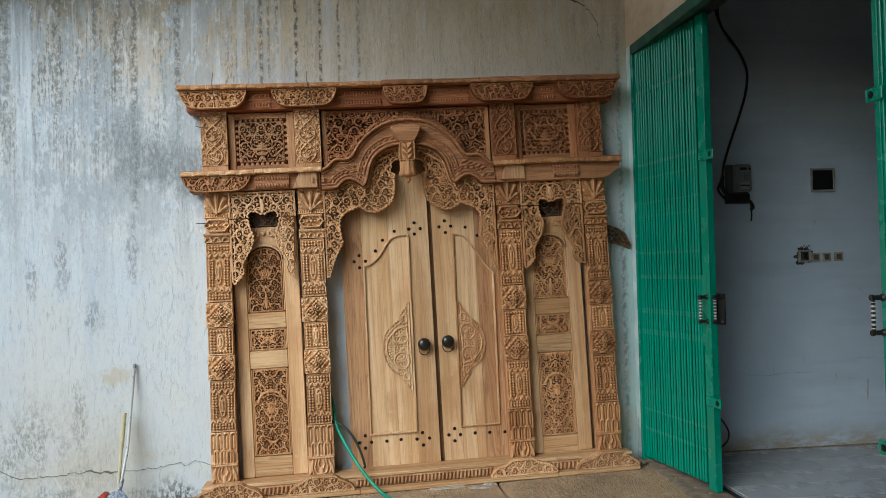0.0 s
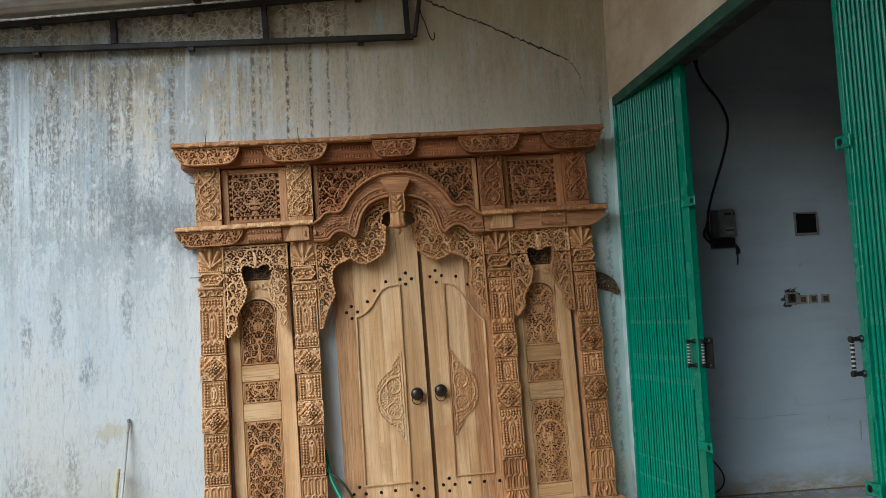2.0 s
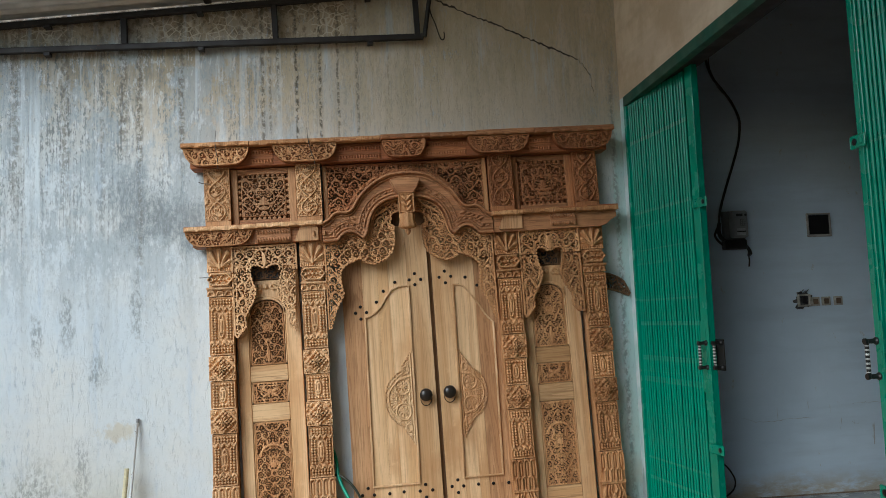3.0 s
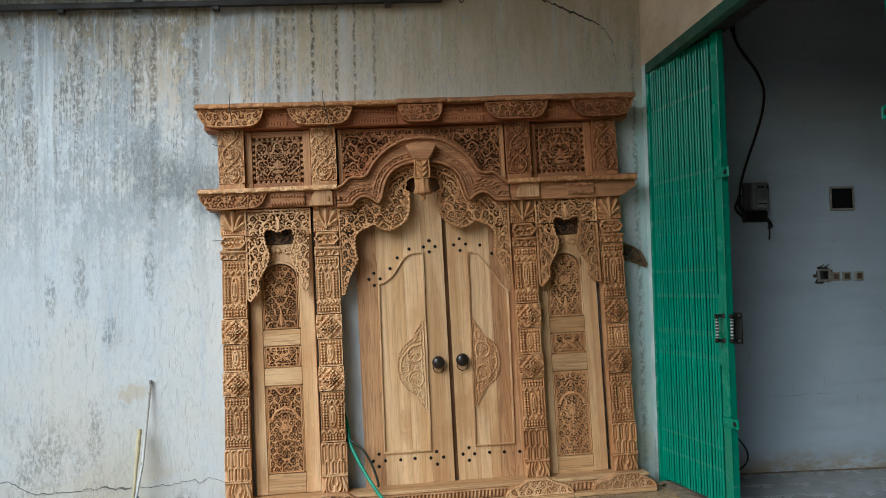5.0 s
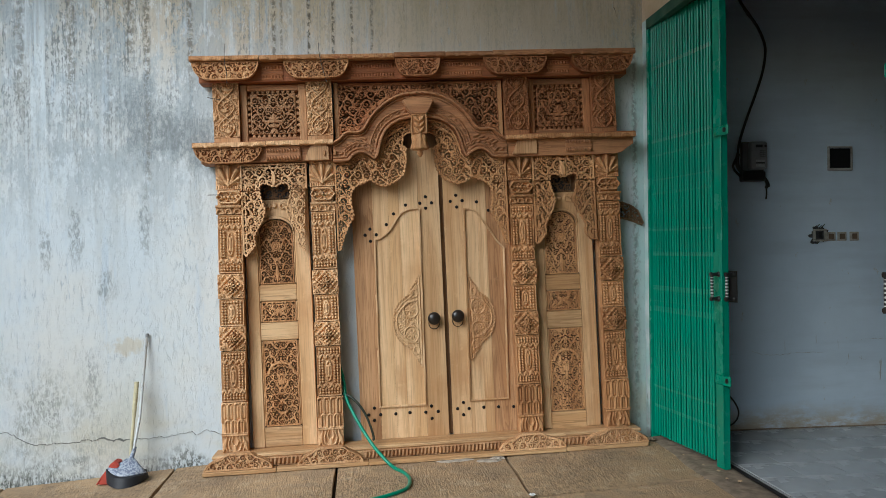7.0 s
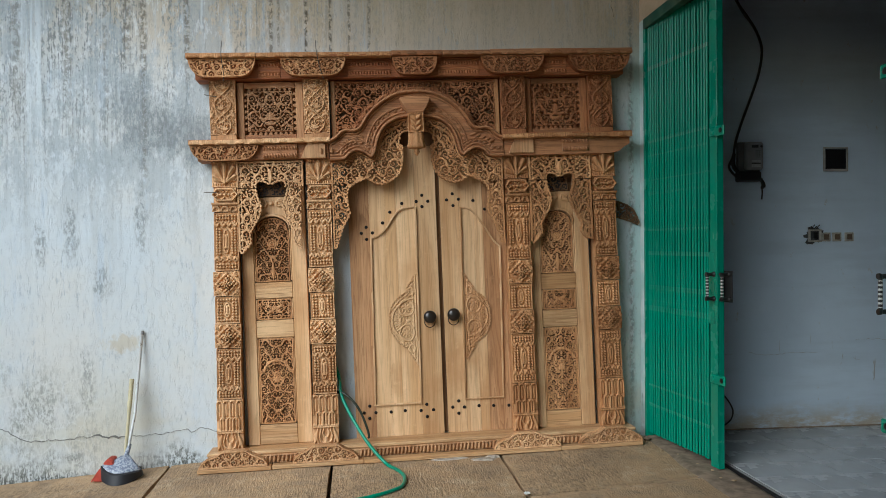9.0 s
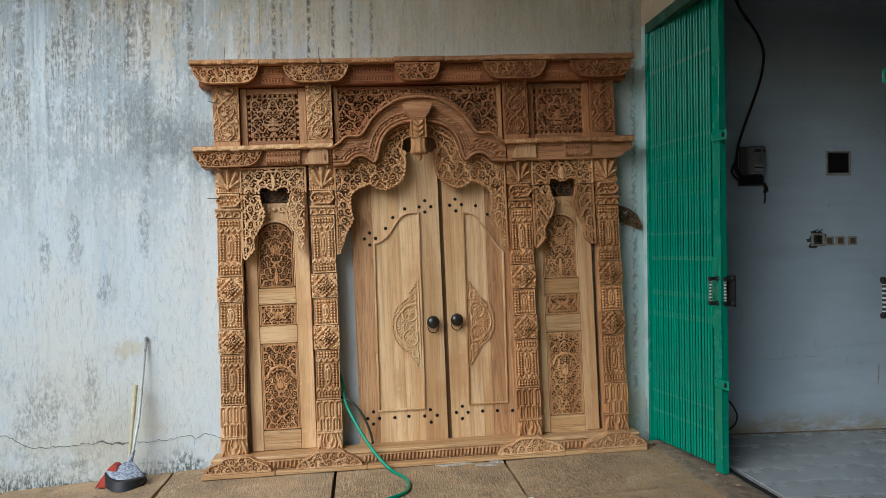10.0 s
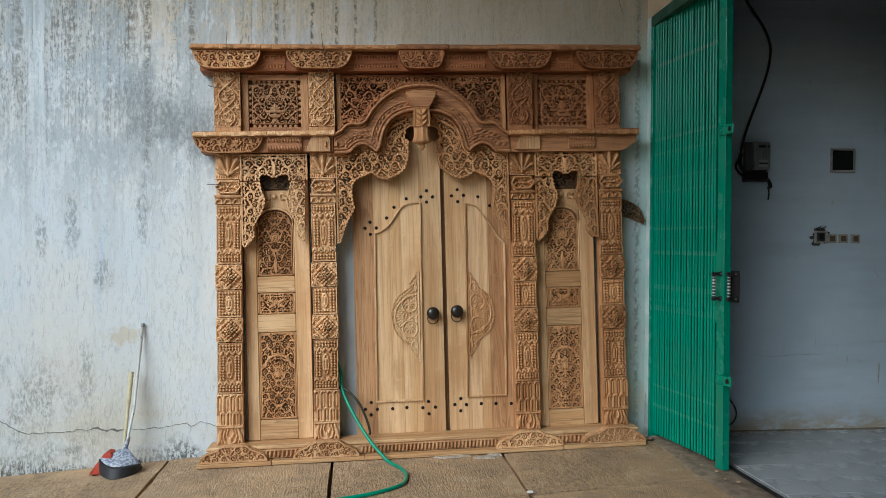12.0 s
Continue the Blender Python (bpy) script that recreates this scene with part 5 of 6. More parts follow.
# ---- side panels between the columns ----
def side_panel(uc, dv, seed, stile, rail, cut):
    """Stiles and rails with three carved fields, the top one arched, and a pierced light over it."""
    u0, u1 = uc - 0.214, uc + 0.214
    f0, f1 = uc - 0.134, uc + 0.114
    # dark back board; shade behind stiles and fields is put into its colour
    bm = bmesh.new()
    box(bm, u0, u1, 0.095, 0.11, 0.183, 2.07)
    p = part("side_panel", bm, TEAK_OLD_SHADE, portal, "teak side panel with three carved fields")
    part("stile", boxbm(u0 + 0.002, f0, 0.06, 0.094, 0.184, 2.068, 0.004), stile, p)
    part("stile", boxbm(f1, u1 - 0.002, 0.06, 0.094, 0.184, 2.068, 0.004), stile, p)
    for a, b in ((0.184, 0.315), (0.895, 1.012), (1.158, 1.265)):
        part("rail", boxbm(f0 + 0.001, f1 - 0.001, 0.062, 0.094, a + dv, b + dv, 0.004), rail, p)
    # arched head over the top field
    c = (f0 + f1) / 2
    hw = (f1 - f0) / 2 - 0.001
    arc = [(hw - 0.012) * math.cos(a) for a in np.linspace(0, math.pi, 17)]
    arch_y = lambda x: 1.62 + dv + 0.085 * math.sqrt(max(0, 1 - (x / (hw - 0.012)) ** 2))
    R = Relief(-hw, hw, 1.60 + dv, 1.84 + dv, 0.004, 0.0)
    R.outline([(hw, 1.84 + dv), (-hw, 1.84 + dv), (-hw, 1.60 + dv), (-hw + 0.012, 1.60 + dv)] + [(-x, arch_y(x)) for x in arc] + [(hw - 0.012, 1.60 + dv), (hw, 1.60 + dv)])
    R.line([(x, arch_y(x) + 0.010) for x in arc], 0.010, 0.014)
    for s in (-1, 1):
        R.spiral(s * 0.055, 1.79 + dv, 0.028, 1.1, 0.5, s, 0.007, 0.012)
        R.petal(s * 0.085, 1.77 + dv, 1.57 + s * 0.8, 0.05, 0.011, 0.012)
    R.bead(0, 1.795 + dv, 0.016, 0.014)
    carved("arched_rail", R, -0.03, p, stile, at(c, 0, -0.064))
    # black board paints the dark of the open hole behind the piercing
    part("light_backing", boxbm(f0 + 0.03, f1 - 0.03, 0.084, 0.0945, 1.845 + dv, 1.945 + dv, 0.002), BLACK_PLASTIC, p)
    R = Relief(f0 + 0.03, f1 - 0.03, 1.845 + dv, 1.945 + dv, 0.004)
    R.scrolls(0.045, random.Random(seed + 5), 0.0053, 0.006)
    R.border(2, 0.008)
    carved("pierced_light", R, -0.004, p, TEAK_OLD_SHADE, at(0, 0, -0.078))
    part("rail", boxbm(f0 + 0.001, f1 - 0.001, 0.066, 0.094, 1.946 + dv, 2.066, 0.004), TEAK_OLD_SHADE, p)

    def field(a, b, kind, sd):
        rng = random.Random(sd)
        # dark sheet close behind the carving paints the shade in its holes
        part("backing", boxbm(f0 + 0.001, f1 - 0.001, 0.0918, 0.0942, a - 0.004, b + (0.085 if kind == "arch" else 0.004)), TEAK_OLD_SHADE, p)
        R = Relief(f0 + 0.012, f1 - 0.012, a, b + (0.08 if kind == "arch" else 0), 0.0025)
        u_a, u_b = R.u[0], R.u[-1]
        m = (u_a + u_b) / 2
        if kind == "arch":
            R.outline([(u_a, a), (u_b, a), (u_b, b - 0.01)] + [(c + x * 0.93, b - 0.01 + 0.088 * math.sqrt(max(0, 1 - (x / (hw - 0.012)) ** 2))) for x in arc] + [(u_a, b - 0.01)])
        R.scrolls(0.037, rng, 0.0040, 0.0155)
        R.mirror()
        if kind == "arch":
            y = a + (b - a) * 0.72
            R.bead(m, y, 0.03, 0.006)
            R.line([(m + 0.028 * math.cos(t), y + 0.028 * math.sin(t)) for t in np.linspace(0, 6.283, 18)], 0.005, 0.016)
            R.line([(m + 0.014 * math.cos(t), y + 0.014 * math.sin(t)) for t in np.linspace(0, 6.283, 12)], 0.0045, 0.018)
            R.petal(m, a + 0.02, math.pi / 2, 0.11, 0.014, 0.018)
        elif kind == "low":
            y = a + (b - a) * 0.62
            r = (u_b - u_a) * 0.36
            R.line([(m + r * math.cos(t), y + r * 0.85 * math.sin(t)) for t in np.linspace(0, math.pi, 16)], 0.0085, 0.019)
            R.line([(u_a, y), (m - r, y)], 0.006, 0.017)
            R.line([(m + r, y), (u_b, y)], 0.006, 0.017)
            R.bead(m, y - 0.06, 0.022, 0.018)
            for q in range(8):
                R.petal(m, y - 0.06, q * 0.785, 0.035, 0.008, 0.015)
        else:
            R.line([(u_a + 0.022, a + 0.022), (u_b - 0.022, a + 0.022), (u_b - 0.022, b - 0.022), (u_a + 0.022, b - 0.022), (u_a + 0.022, a + 0.022)], 0.005, 0.014)
            for s in (-1, 1):
                R.petal(m, (a + b) / 2, (0.5 if s > 0 else 2.64), 0.06, 0.012, 0.016)
                R.petal(m, (a + b) / 2, (-0.5 if s > 0 else 3.64), 0.06, 0.012, 0.016)
        R.border(4, 0.0125)
        carved("carved_field", R, -0.012, p, cut, at(0, 0, -0.078))
        # small moulding round the field
        w = 0.011
        top = b if kind != "arch" else b - 0.01
        for x0, x1, y0, y1 in ((f0 + 0.001, f0 + w, a, top), (f1 - w, f1 - 0.001, a, top)):
            part("bead_moulding", boxbm(x0, x1, 0.066, 0.0865, y0, y1, 0.005), stile, p)
        for y0, y1 in ((a - 0.004, a + 0.007), (b - 0.007, b + 0.004))[:1 if kind == "arch" else 2]:
            part("bead_moulding", boxbm(f0 + w + 0.001, f1 - w - 0.001, 0.066, 0.0865, y0, y1, 0.005), rail, p)

    field(1.272 + dv, 1.622 + dv, "arch", seed)
    field(1.018 + dv, 1.152 + dv, "mid", seed + 1)
    field(0.322 + dv, 0.889 + dv, "low", seed + 2)


side_panel(-0.965, 0.0, 200, TEAK_DOOR, TEAK_DOOR_X, TEAK_CUT)
side_panel(0.978, -0.020, 210, TEAK_DOOR, TEAK_DOOR_X, TEAK_CUT)


# ---- threshold with its scrolled feet ----
def build_threshold():
    bm = bmesh.new()
    box(bm, -1.40, 1.40, -0.09, 0.10, 0.101, 0.158, 0.004)
    th = part("threshold", bm, TEAK_DOOR_X, portal, "heavy teak threshold beam with a carved dentil row")
    part("threshold_top", boxbm(-1.42, 1.42, -0.098, 0.10, 0.159, 0.182, 0.006), TEAK_DOOR_X, th)
    for i, (a, b) in enumerate(((-1.468, -1.008), (-1.006, -0.42), (-0.418, 0.88), (0.882, 1.442))):
        part("base_board", boxbm(a, b, -0.172 + 0.006 * (i % 2), 0.09, 0.074, 0.100, 0.004), TEAK_DOOR_X, th)
    for u0, u1 in ((-1.06, -0.85), (-0.45, 0.45), (0.85, 1.04)):
        R = Relief(u0, u1, 0.102, 0.158, 0.004, 0.0)
        n = int((u1 - u0) / 0.024)
        for i in range(n):
            x = u0 + (i + 0.5) * (u1 - u0) / n
            R.seg(x, 0.117, x + 0.003, 0.140, 0.0075, 0.0085, 0.015)
        R.seg(u0, 0.152, u1, 0.152, 0.004, 0.004, 0.012)
        R.seg(u0, 0.107, u1, 0.107, 0.003, 0.003, 0.010)
        carved("dentil_strip", R, -0.004, th, TEAK_BROWN, at(0, 0, 0.094))
    for k, (u0, u1, ua, ub) in enumerate(((-1.462, -1.030, -1.316, -1.160), (-0.877, -0.452, -0.752, -0.575), (0.432, 0.884, 0.578, 0.728), (1.010, 1.444, 1.175, 1.322))):
        c, hw, tw = (u0 + u1) / 2, (u1 - u0) / 2, (ub - ua) / 2
        tc = (ua + ub) / 2 - c
        line = [(hw, 0.102), (hw - 0.003, 0.118), (hw - 0.02, 0.142), (hw - 0.055, 0.164), (tc + tw + 0.03, 0.182), (tc + tw + 0.004, 0.202), (tc + tw - 0.012, 0.208), (tc - tw + 0.012, 0.208), (tc - tw - 0.004, 0.202), (tc - tw - 0.03, 0.182),
                (-hw + 0.055, 0.164), (-hw + 0.02, 0.142), (-hw + 0.003, 0.118), (-hw, 0.102)]
        bm = bmesh.new()
        prism(bm, [(x * 0.985, z - 0.001) for x, z in line], -0.144, -0.0985)
        ft = part("scroll_foot", bm, TEAK, portal, "mound-shaped foot block carved with scrolls")
        ft.matrix_basis = at(c, 0)
        R = Relief(-hw, hw, 0.102, 0.210, 0.0025)
        R.outline(line)
        R.scrolls(0.043, random.Random(300 + k), 0.0048, 0.014)
        R.border(5, 0.016)
        carved("scroll_panel", R, -0.014, ft, TEAK_PALE, at(0, 0, 0.1465))


build_threshold()


# ---- the two door leaves ----
KNOB_ME = []


def stud(parent, u, v, w):
    if not KNOB_ME:
        bm = bmesh.new()
        lathe(bm, [(0.0115, 0.0), (0.011, 0.002), (0.008, 0.0045), (0.003, 0.0055)], 10, Matrix.Rotation(radians(90), 4, "X"))
        me = bpy.data.meshes.new("stud")
        bm.to_mesh(me)
        bm.free()
        me.materials.append(BLACK_IRON)
        KNOB_ME.append(me)
    shared("stud", KNOB_ME[0], parent, at(u, v, w))


def door_leaf(label, edges, mould, medallion, knob_u, studs, top_fn, face, seed):
    """edges: plank joints across; mould: the panel's outline; face: how far the face stands back."""
    rng = random.Random(seed)
    u0, u1 = edges[0], edges[-1]
    bm = bmesh.new()
    # dark back board; the plank gaps take their darkness from its colour
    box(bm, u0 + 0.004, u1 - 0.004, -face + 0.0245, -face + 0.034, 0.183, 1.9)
    leaf = part("door_leaf", bm, TEAK_OLD_SHADE, portal, label)
    for i, (a, b) in enumerate(zip(edges, edges[1:])):
        bm = bmesh.new()
        n = 5
        ga, gb = (0.0014 if i == 0 else 0.0005), (0.0014 if i == len(edges) - 2 else 0.0005)
        head = [(min(max(a + (b - a) * k / n, a + ga), b - gb), top_fn(a + (b - a) * k / n)) for k in range(n + 1)]
        prism(bm, [(a + ga, 0.183)] + [(b - gb, 0.183)] + head[::-1], -face + rng.uniform(0, 0.0012), -face + 0.024)
        part("plank", bm, TEAK_BROWN if (seed, i) in ((400, 0), (410, 3)) else TEAK_DOOR, leaf)
    # panel moulding: a double bead with a groove between
    line = round_line(mould["top"], 5)
    loop = [(mould["l"], mould["b"])] + line + [(mould["r"], mould["b"]), (mould["l"], mould["b"])]
    u_a, u_b = min(x for x, _ in loop) - 0.02, max(x for x, _ in loop) + 0.02
    R = Relief(u_a, u_b, mould["b"] - 0.02, max(y for _, y in loop) + 0.02, 0.004)
    R.line(loop, 0.0080, 0.014)
    carved("panel_moulding", R, -0.002, leaf, TEAK_DOOR, at(0, 0, face))
    # half medallion of interlaced tendrils against the middle stile
    mu, ml, mh, mc = medallion
    s = 1 if ml < mu else -1
    lens = [(mu + (ml - mu) * a, mc + mh * b) for a, b in ((0, 1), (0.09, 0.90), (0.20, 0.80), (0.32, 0.71), (0.35, 0.62), (0.50, 0.55), (0.76, 0.43), (0.94, 0.24), (1, 0))]
    lens = lens + [(x, 2 * mc - y) for x, y in lens[-2::-1]]
    lens = round_line(lens, 3)
    R = Relief(min(mu, ml) - 0.015, max(mu, ml) + 0.015, mc - mh - 0.01, mc + mh + 0.01, 0.0038)
    R.outline(lens)
    R.scallop(lens, 0.022, 0.010)
    R.scrolls(0.040, random.Random(seed + 7), 0.0036, 0.009, ground=0.001)
    for fy in (-0.27, 0.27):
        x, y = mu + (ml - mu) * 0.36, mc + mh * fy
        R.line([(x + 0.050 * math.cos(t), y + 0.056 * math.sin(t)) for t in np.linspace(0, 6.283, 22)], 0.0046, 0.013)
        for q in range(7):
            R.petal(x, y, q * 0.898, 0.030, 0.0060, 0.011)
    for fy in (-0.62, 0.62):
        x, y = mu + (ml - mu) * 0.20, mc + mh * fy
        R.line([(x + 0.022 * math.cos(t), y + 0.026 * math.sin(t)) for t in np.linspace(0, 6.283, 16)], 0.0042, 0.012)
    for q in range(9):
        R.petal(mu + (ml - mu) * 0.58, mc + (q - 4) * 0.011, (math.pi if s > 0 else 0) - s * (q - 4) * 0.19, 0.050, 0.0052, 0.011)
    R.line([(mu + (ml - mu) * 0.90 * math.cos(t), mc + mh * 0.47 * math.sin(t)) for t in np.linspace(-1.45, 1.45, 26)], 0.0044, 0.014)
    R.border(2, 0.010)
    R.border(2, 0.010, 5)
    carved("medallion", R, -0.001, leaf, TEAK_DOOR if s > 0 else TEAK, at(0, 0, face + 0.0006), "half medallion of carved tendrils")
    for u, v in studs:
        stud(leaf, u, v, face + 0.0005)
    # knob with its drop ring
    bm = bmesh.new()
    lathe(bm, [(0.036, 0.0), (0.036, 0.004), (0.028, 0.008), (0.018, 0.014), (0.020, 0.022), (0.040, 0.034), (0.044, 0.046), (0.040, 0.058), (0.026, 0.067), (0.008, 0.070)], 24, Matrix.Rotation(radians(90), 4, "X"))
    k = part("knob", bm, KNOB, leaf, "round dark turned wooden knob", smooth=True)
    k.matrix_basis = at(knob_u[0], knob_u[1], face + 0.001)
    bm = bmesh.new()
    tube(bm, [(0.036 * math.sin(t), -0.022, -0.030 - 0.038 * math.cos(t)) for t in np.linspace(-2.3, 2.3, 20)], 0.0032, 6)
    r = part("knob_ring", bm, BLACK_IRON, leaf, "thin dark drop ring")
    r.matrix_basis = at(knob_u[0], knob_u[1] - 0.005, face + 0.001)
    return leaf


KNOB = simple("dark_knob", (0.022, 0.017, 0.014), 0.28, 0, 0.3)
FACE = -0.085
left_studs = [(0.04, 1.821), (0.0, 1.779), (0.08, 1.778), (0.038, 1.743), (-0.099, 1.769), (-0.183, 1.712), (-0.235, 1.64), (-0.347, 1.614), (-0.382, 1.574), (-0.306, 1.574), (-0.347, 1.531),
              (-0.369, 0.396), (-0.409, 0.352), (-0.329, 0.349), (-0.372, 0.313), (-0.226, 0.348), (-0.13, 0.351), (0.018, 0.386), (-0.022, 0.346), (0.063, 0.346), (0.019, 0.302)]
right_studs = [(0.251, 1.825), (0.211, 1.784), (0.293, 1.786), (0.253, 1.743), (0.393, 1.774), (0.473, 1.712), (0.239, 0.395), (0.197, 0.355), (0.277, 0.351), (0.237, 0.311), (0.379, 0.354), (0.481, 0.35), (0.587, 0.345)]
door_top = lambda u: 1.90 + 0.42 * math.sqrt(max(0.0, 1 - ((u - 0.14) / 0.66) ** 2))
door_leaf("plain teak plank door leaf with a shaped panel and black studs", [-0.466, -0.325, -0.218, -0.142, -0.015, 0.135],
          {"l": -0.330, "r": -0.020, "b": 0.399, "top": [(-0.318, 1.538), (-0.272, 1.552), (-0.213, 1.601), (-0.153, 1.689), (-0.094, 1.734), (-0.008, 1.741)]},
          (-0.028, -0.212, 0.315, 0.968), (0.060, 0.986), left_studs, door_top, FACE, 400)
door_leaf("plain teak plank door leaf with a shaped panel and black studs", [0.162, 0.293, 0.391, 0.455, 0.612],
          {"l": 0.285, "r": 0.552, "b": 0.407, "top": [(0.303, 1.728), (0.366, 1.718), (0.412, 1.666), (0.475, 1.575), (0.52, 1.50), (0.568, 1.448)]},
          (0.308, 0.480, 0.295, 0.975), (0.2235, 0.994), right_studs, door_top, FACE - 0.006, 410)
# dark rebate strip where the leaves meet
part("rebate_strip", boxbm(0.118, 0.178, 0.1200, 0.126, 0.184, 2.20), TEAK_OLD_SHADE, portal)

# ---- green folding gate ----
def gate_leaf(name, a, b, n, label, post=0.085, flip=False):
    """A leaf of a steel folding gate: n folded slats between a and b, with an end post, lugs and handles. Local x runs from a to b."""
    a, b = Vector(a), Vector(b)
    d = b - a
    m = Matrix.Translation((a.x, a.y, 0)) @ Matrix.Rotation(math.atan2(d.y, d.x), 4, "Z")
    if flip:
        m = m @ Matrix.Diagonal((1, -1, 1, 1))
    top = empty(name, m, label, "folding gate", "folding gate leaves")
    L = d.length
    z0, z1 = 0.045, 2.955
    w = (L - post - 0.012) / n
    bm = bmesh.new()
    # a slat: a shallow folded channel; its faces turn in and out
    prof = [(0.10, -0.034), (0.10, 0.006), (0.02, 0.0090), (0.03, 0.0112), (0.08, 0.0128), (0.20, 0.0132), (0.33, 0.0118), (0.43, 0.0092), (0.475, 0.0062), (0.46, 0.0050), (0.16, 0.0060), (0.14, -0.034), (1.08, -0.034)]
    if flip:
        prof = [(1 - u, y) for u, y in prof[::-1]]
    prev = None
    for u, y in prof:
        cur = [bm.verts.new((u * w, -y, z0)), bm.verts.new((u * w, -y, z1)), bm.verts.new((u * w, -y + 0.002, z1)), bm.verts.new((u * w, -y + 0.002, z0))]
        if prev:
            for k in range(4):
                j = (k + 1) % 4
                bm.faces.new((prev[k], prev[j], cur[j], cur[k]))
        prev = cur
    first = part("slat", bm, GREEN, top)
    rng = random.Random(n)
    for i in range(n):
        mm = Matrix.Translation((i * w + rng.uniform(-0.07, 0.07) * w, -0.012 + rng.uniform(-0.0018, 0.0018), 0)) @ Matrix.Rotation(radians(rng.uniform(-3.0, 3.0)), 4, "Z")
        if i == 0:
            first.matrix_basis = mm
        else:
            shared("slat", first.data, top, mm)
    # end post: an angle with a lock strip
    bm = bmesh.new()
    box(bm, L - post, L, -0.03, 0.012, 0.012, 2.965, 0.003)
    p = part("end_post", bm, GREEN, top)
    part("edge_strip", boxbm(L - 0.028, L + 0.004, -0.038, -0.0315, 0.05, 2.9, 0.001), GREEN, p)
    part("lock_plate", boxbm(L - post - 0.004, L - post * 0.4, -0.036, -0.0315, 0.90, 1.34, 0.001), GREEN, p)
    dz = 0.047 if flip else 0.0
    for z in (2.075 + dz, 0.565 + dz):
        e = 0.045 if flip else 0.095
        bm = boxbm(L - 0.06, L + e, -0.050, -0.043, z - 0.03, z + 0.03, 0.006)
        lug = part("lug", bm, GREEN, p)
        for x in (L - 0.03, L + e - 0.035):
            q = bmesh.new()
            lathe(q, [(0.016, 0), (0.016, 0.003), (0.007, 0.006)], 10, Matrix.Translation((x, -0.050, z)) @ Matrix.Rotation(radians(90), 4, "X"))
            part("bolt", q, BLACK_IRON if x > L else GREEN, lug)
    if flip:
        grips = ((L - 0.004, -0.03),)
    else:
        part("flange", boxbm(L - 0.03, L + 0.060, 0.022, 0.030, 1.035, 1.225, 0.001), STEEL_BLACK, p, "dark steel lock flange")
        part("flange_web", boxbm(L - 0.030, L - 0.020, 0.0125, 0.0215, 1.03, 1.23), STEEL_BLACK, p)
        grips = ((L - 0.03, -0.03), (L + 0.044, 0.022))
    for x, y in grips:
        handle(p, x, y).location.z = dz
    return top


def handle(parent, x, y):
    """A black bow handle with a white ribbed grip."""
    bm = bmesh.new()
    for z in (1.055, 1.205):
        lathe(bm, [(0.017, 0), (0.017, 0.012), (0.011, 0.02), (0.010, 0.05), (0.013, 0.055), (0.013, 0.066)], 12,
              Matrix.Translation((x, y, z)) @ Matrix.Rotation(radians(90), 4, "X"))
    tube(bm, [(x, y - 0.055, 1.045), (x, y - 0.055, 1.215)], 0.009, 8)
    h = part("handle", bm, BLACK_PLASTIC, parent, "black handle with white ribbed grip")
    bm = bmesh.new()
    prof = []
    for i in range(25):
        prof.append((0.0085 + 0.0018 * math.cos(i * math.pi / 2), 1.072 + 0.116 * i / 24))
    lathe(bm, prof, 12, Matrix.Translation((x, y - 0.055, 0)))
    part("grip", bm, WHITE_PLASTIC, h, "white ribbed plastic grip")
    return h


WHITE_PLASTIC = simple("white_plastic", (0.55, 0.56, 0.55), 0.4, 0, 0.1)
gate_leaf("folding_gate", (1.672, -0.135), (1.795, -0.985), 23, "green enamelled steel folding gate leaf, pushed open against the corner")
gate_leaf("folding_gate", (1.852, -4.35), (1.862, -2.46), 62, "green enamelled steel folding gate leaf, half drawn across the opening", 0.04, True)


def build_gate_frame():
    fr = tagged(new("gate_frame"), "green steel channel frame round the shop opening", "gate frame")
    part("jamb", boxbm(SX - 0.006, SX + 0.05, -0.125, -0.088, -0.01, 2.935, 0.003), GREEN, fr)
    part("lintel", boxbm(SX - 0.006, SX + 0.05, -4.4, -0.088, 2.937, 3.012, 0.003), GREEN_DARK, fr, "dark green lintel channel")
    part("jamb", boxbm(SX - 0.006, SX + 0.05, -4.4, -4.36, 0.0, 2.935, 0.003), GREEN, fr)
    part("top_track", boxbm(SX + 0.07, SX + 0.20, -4.4, -0.088, 2.97, 3.012, 0.003), STEEL_BLACK, fr, "dark steel head track")
    part("floor_track", boxbm(1.858, 1.888, -4.4, -0.088, -0.03, 0.0, 0.002), STEEL_BLACK, fr, "dark steel floor track")


build_gate_frame()


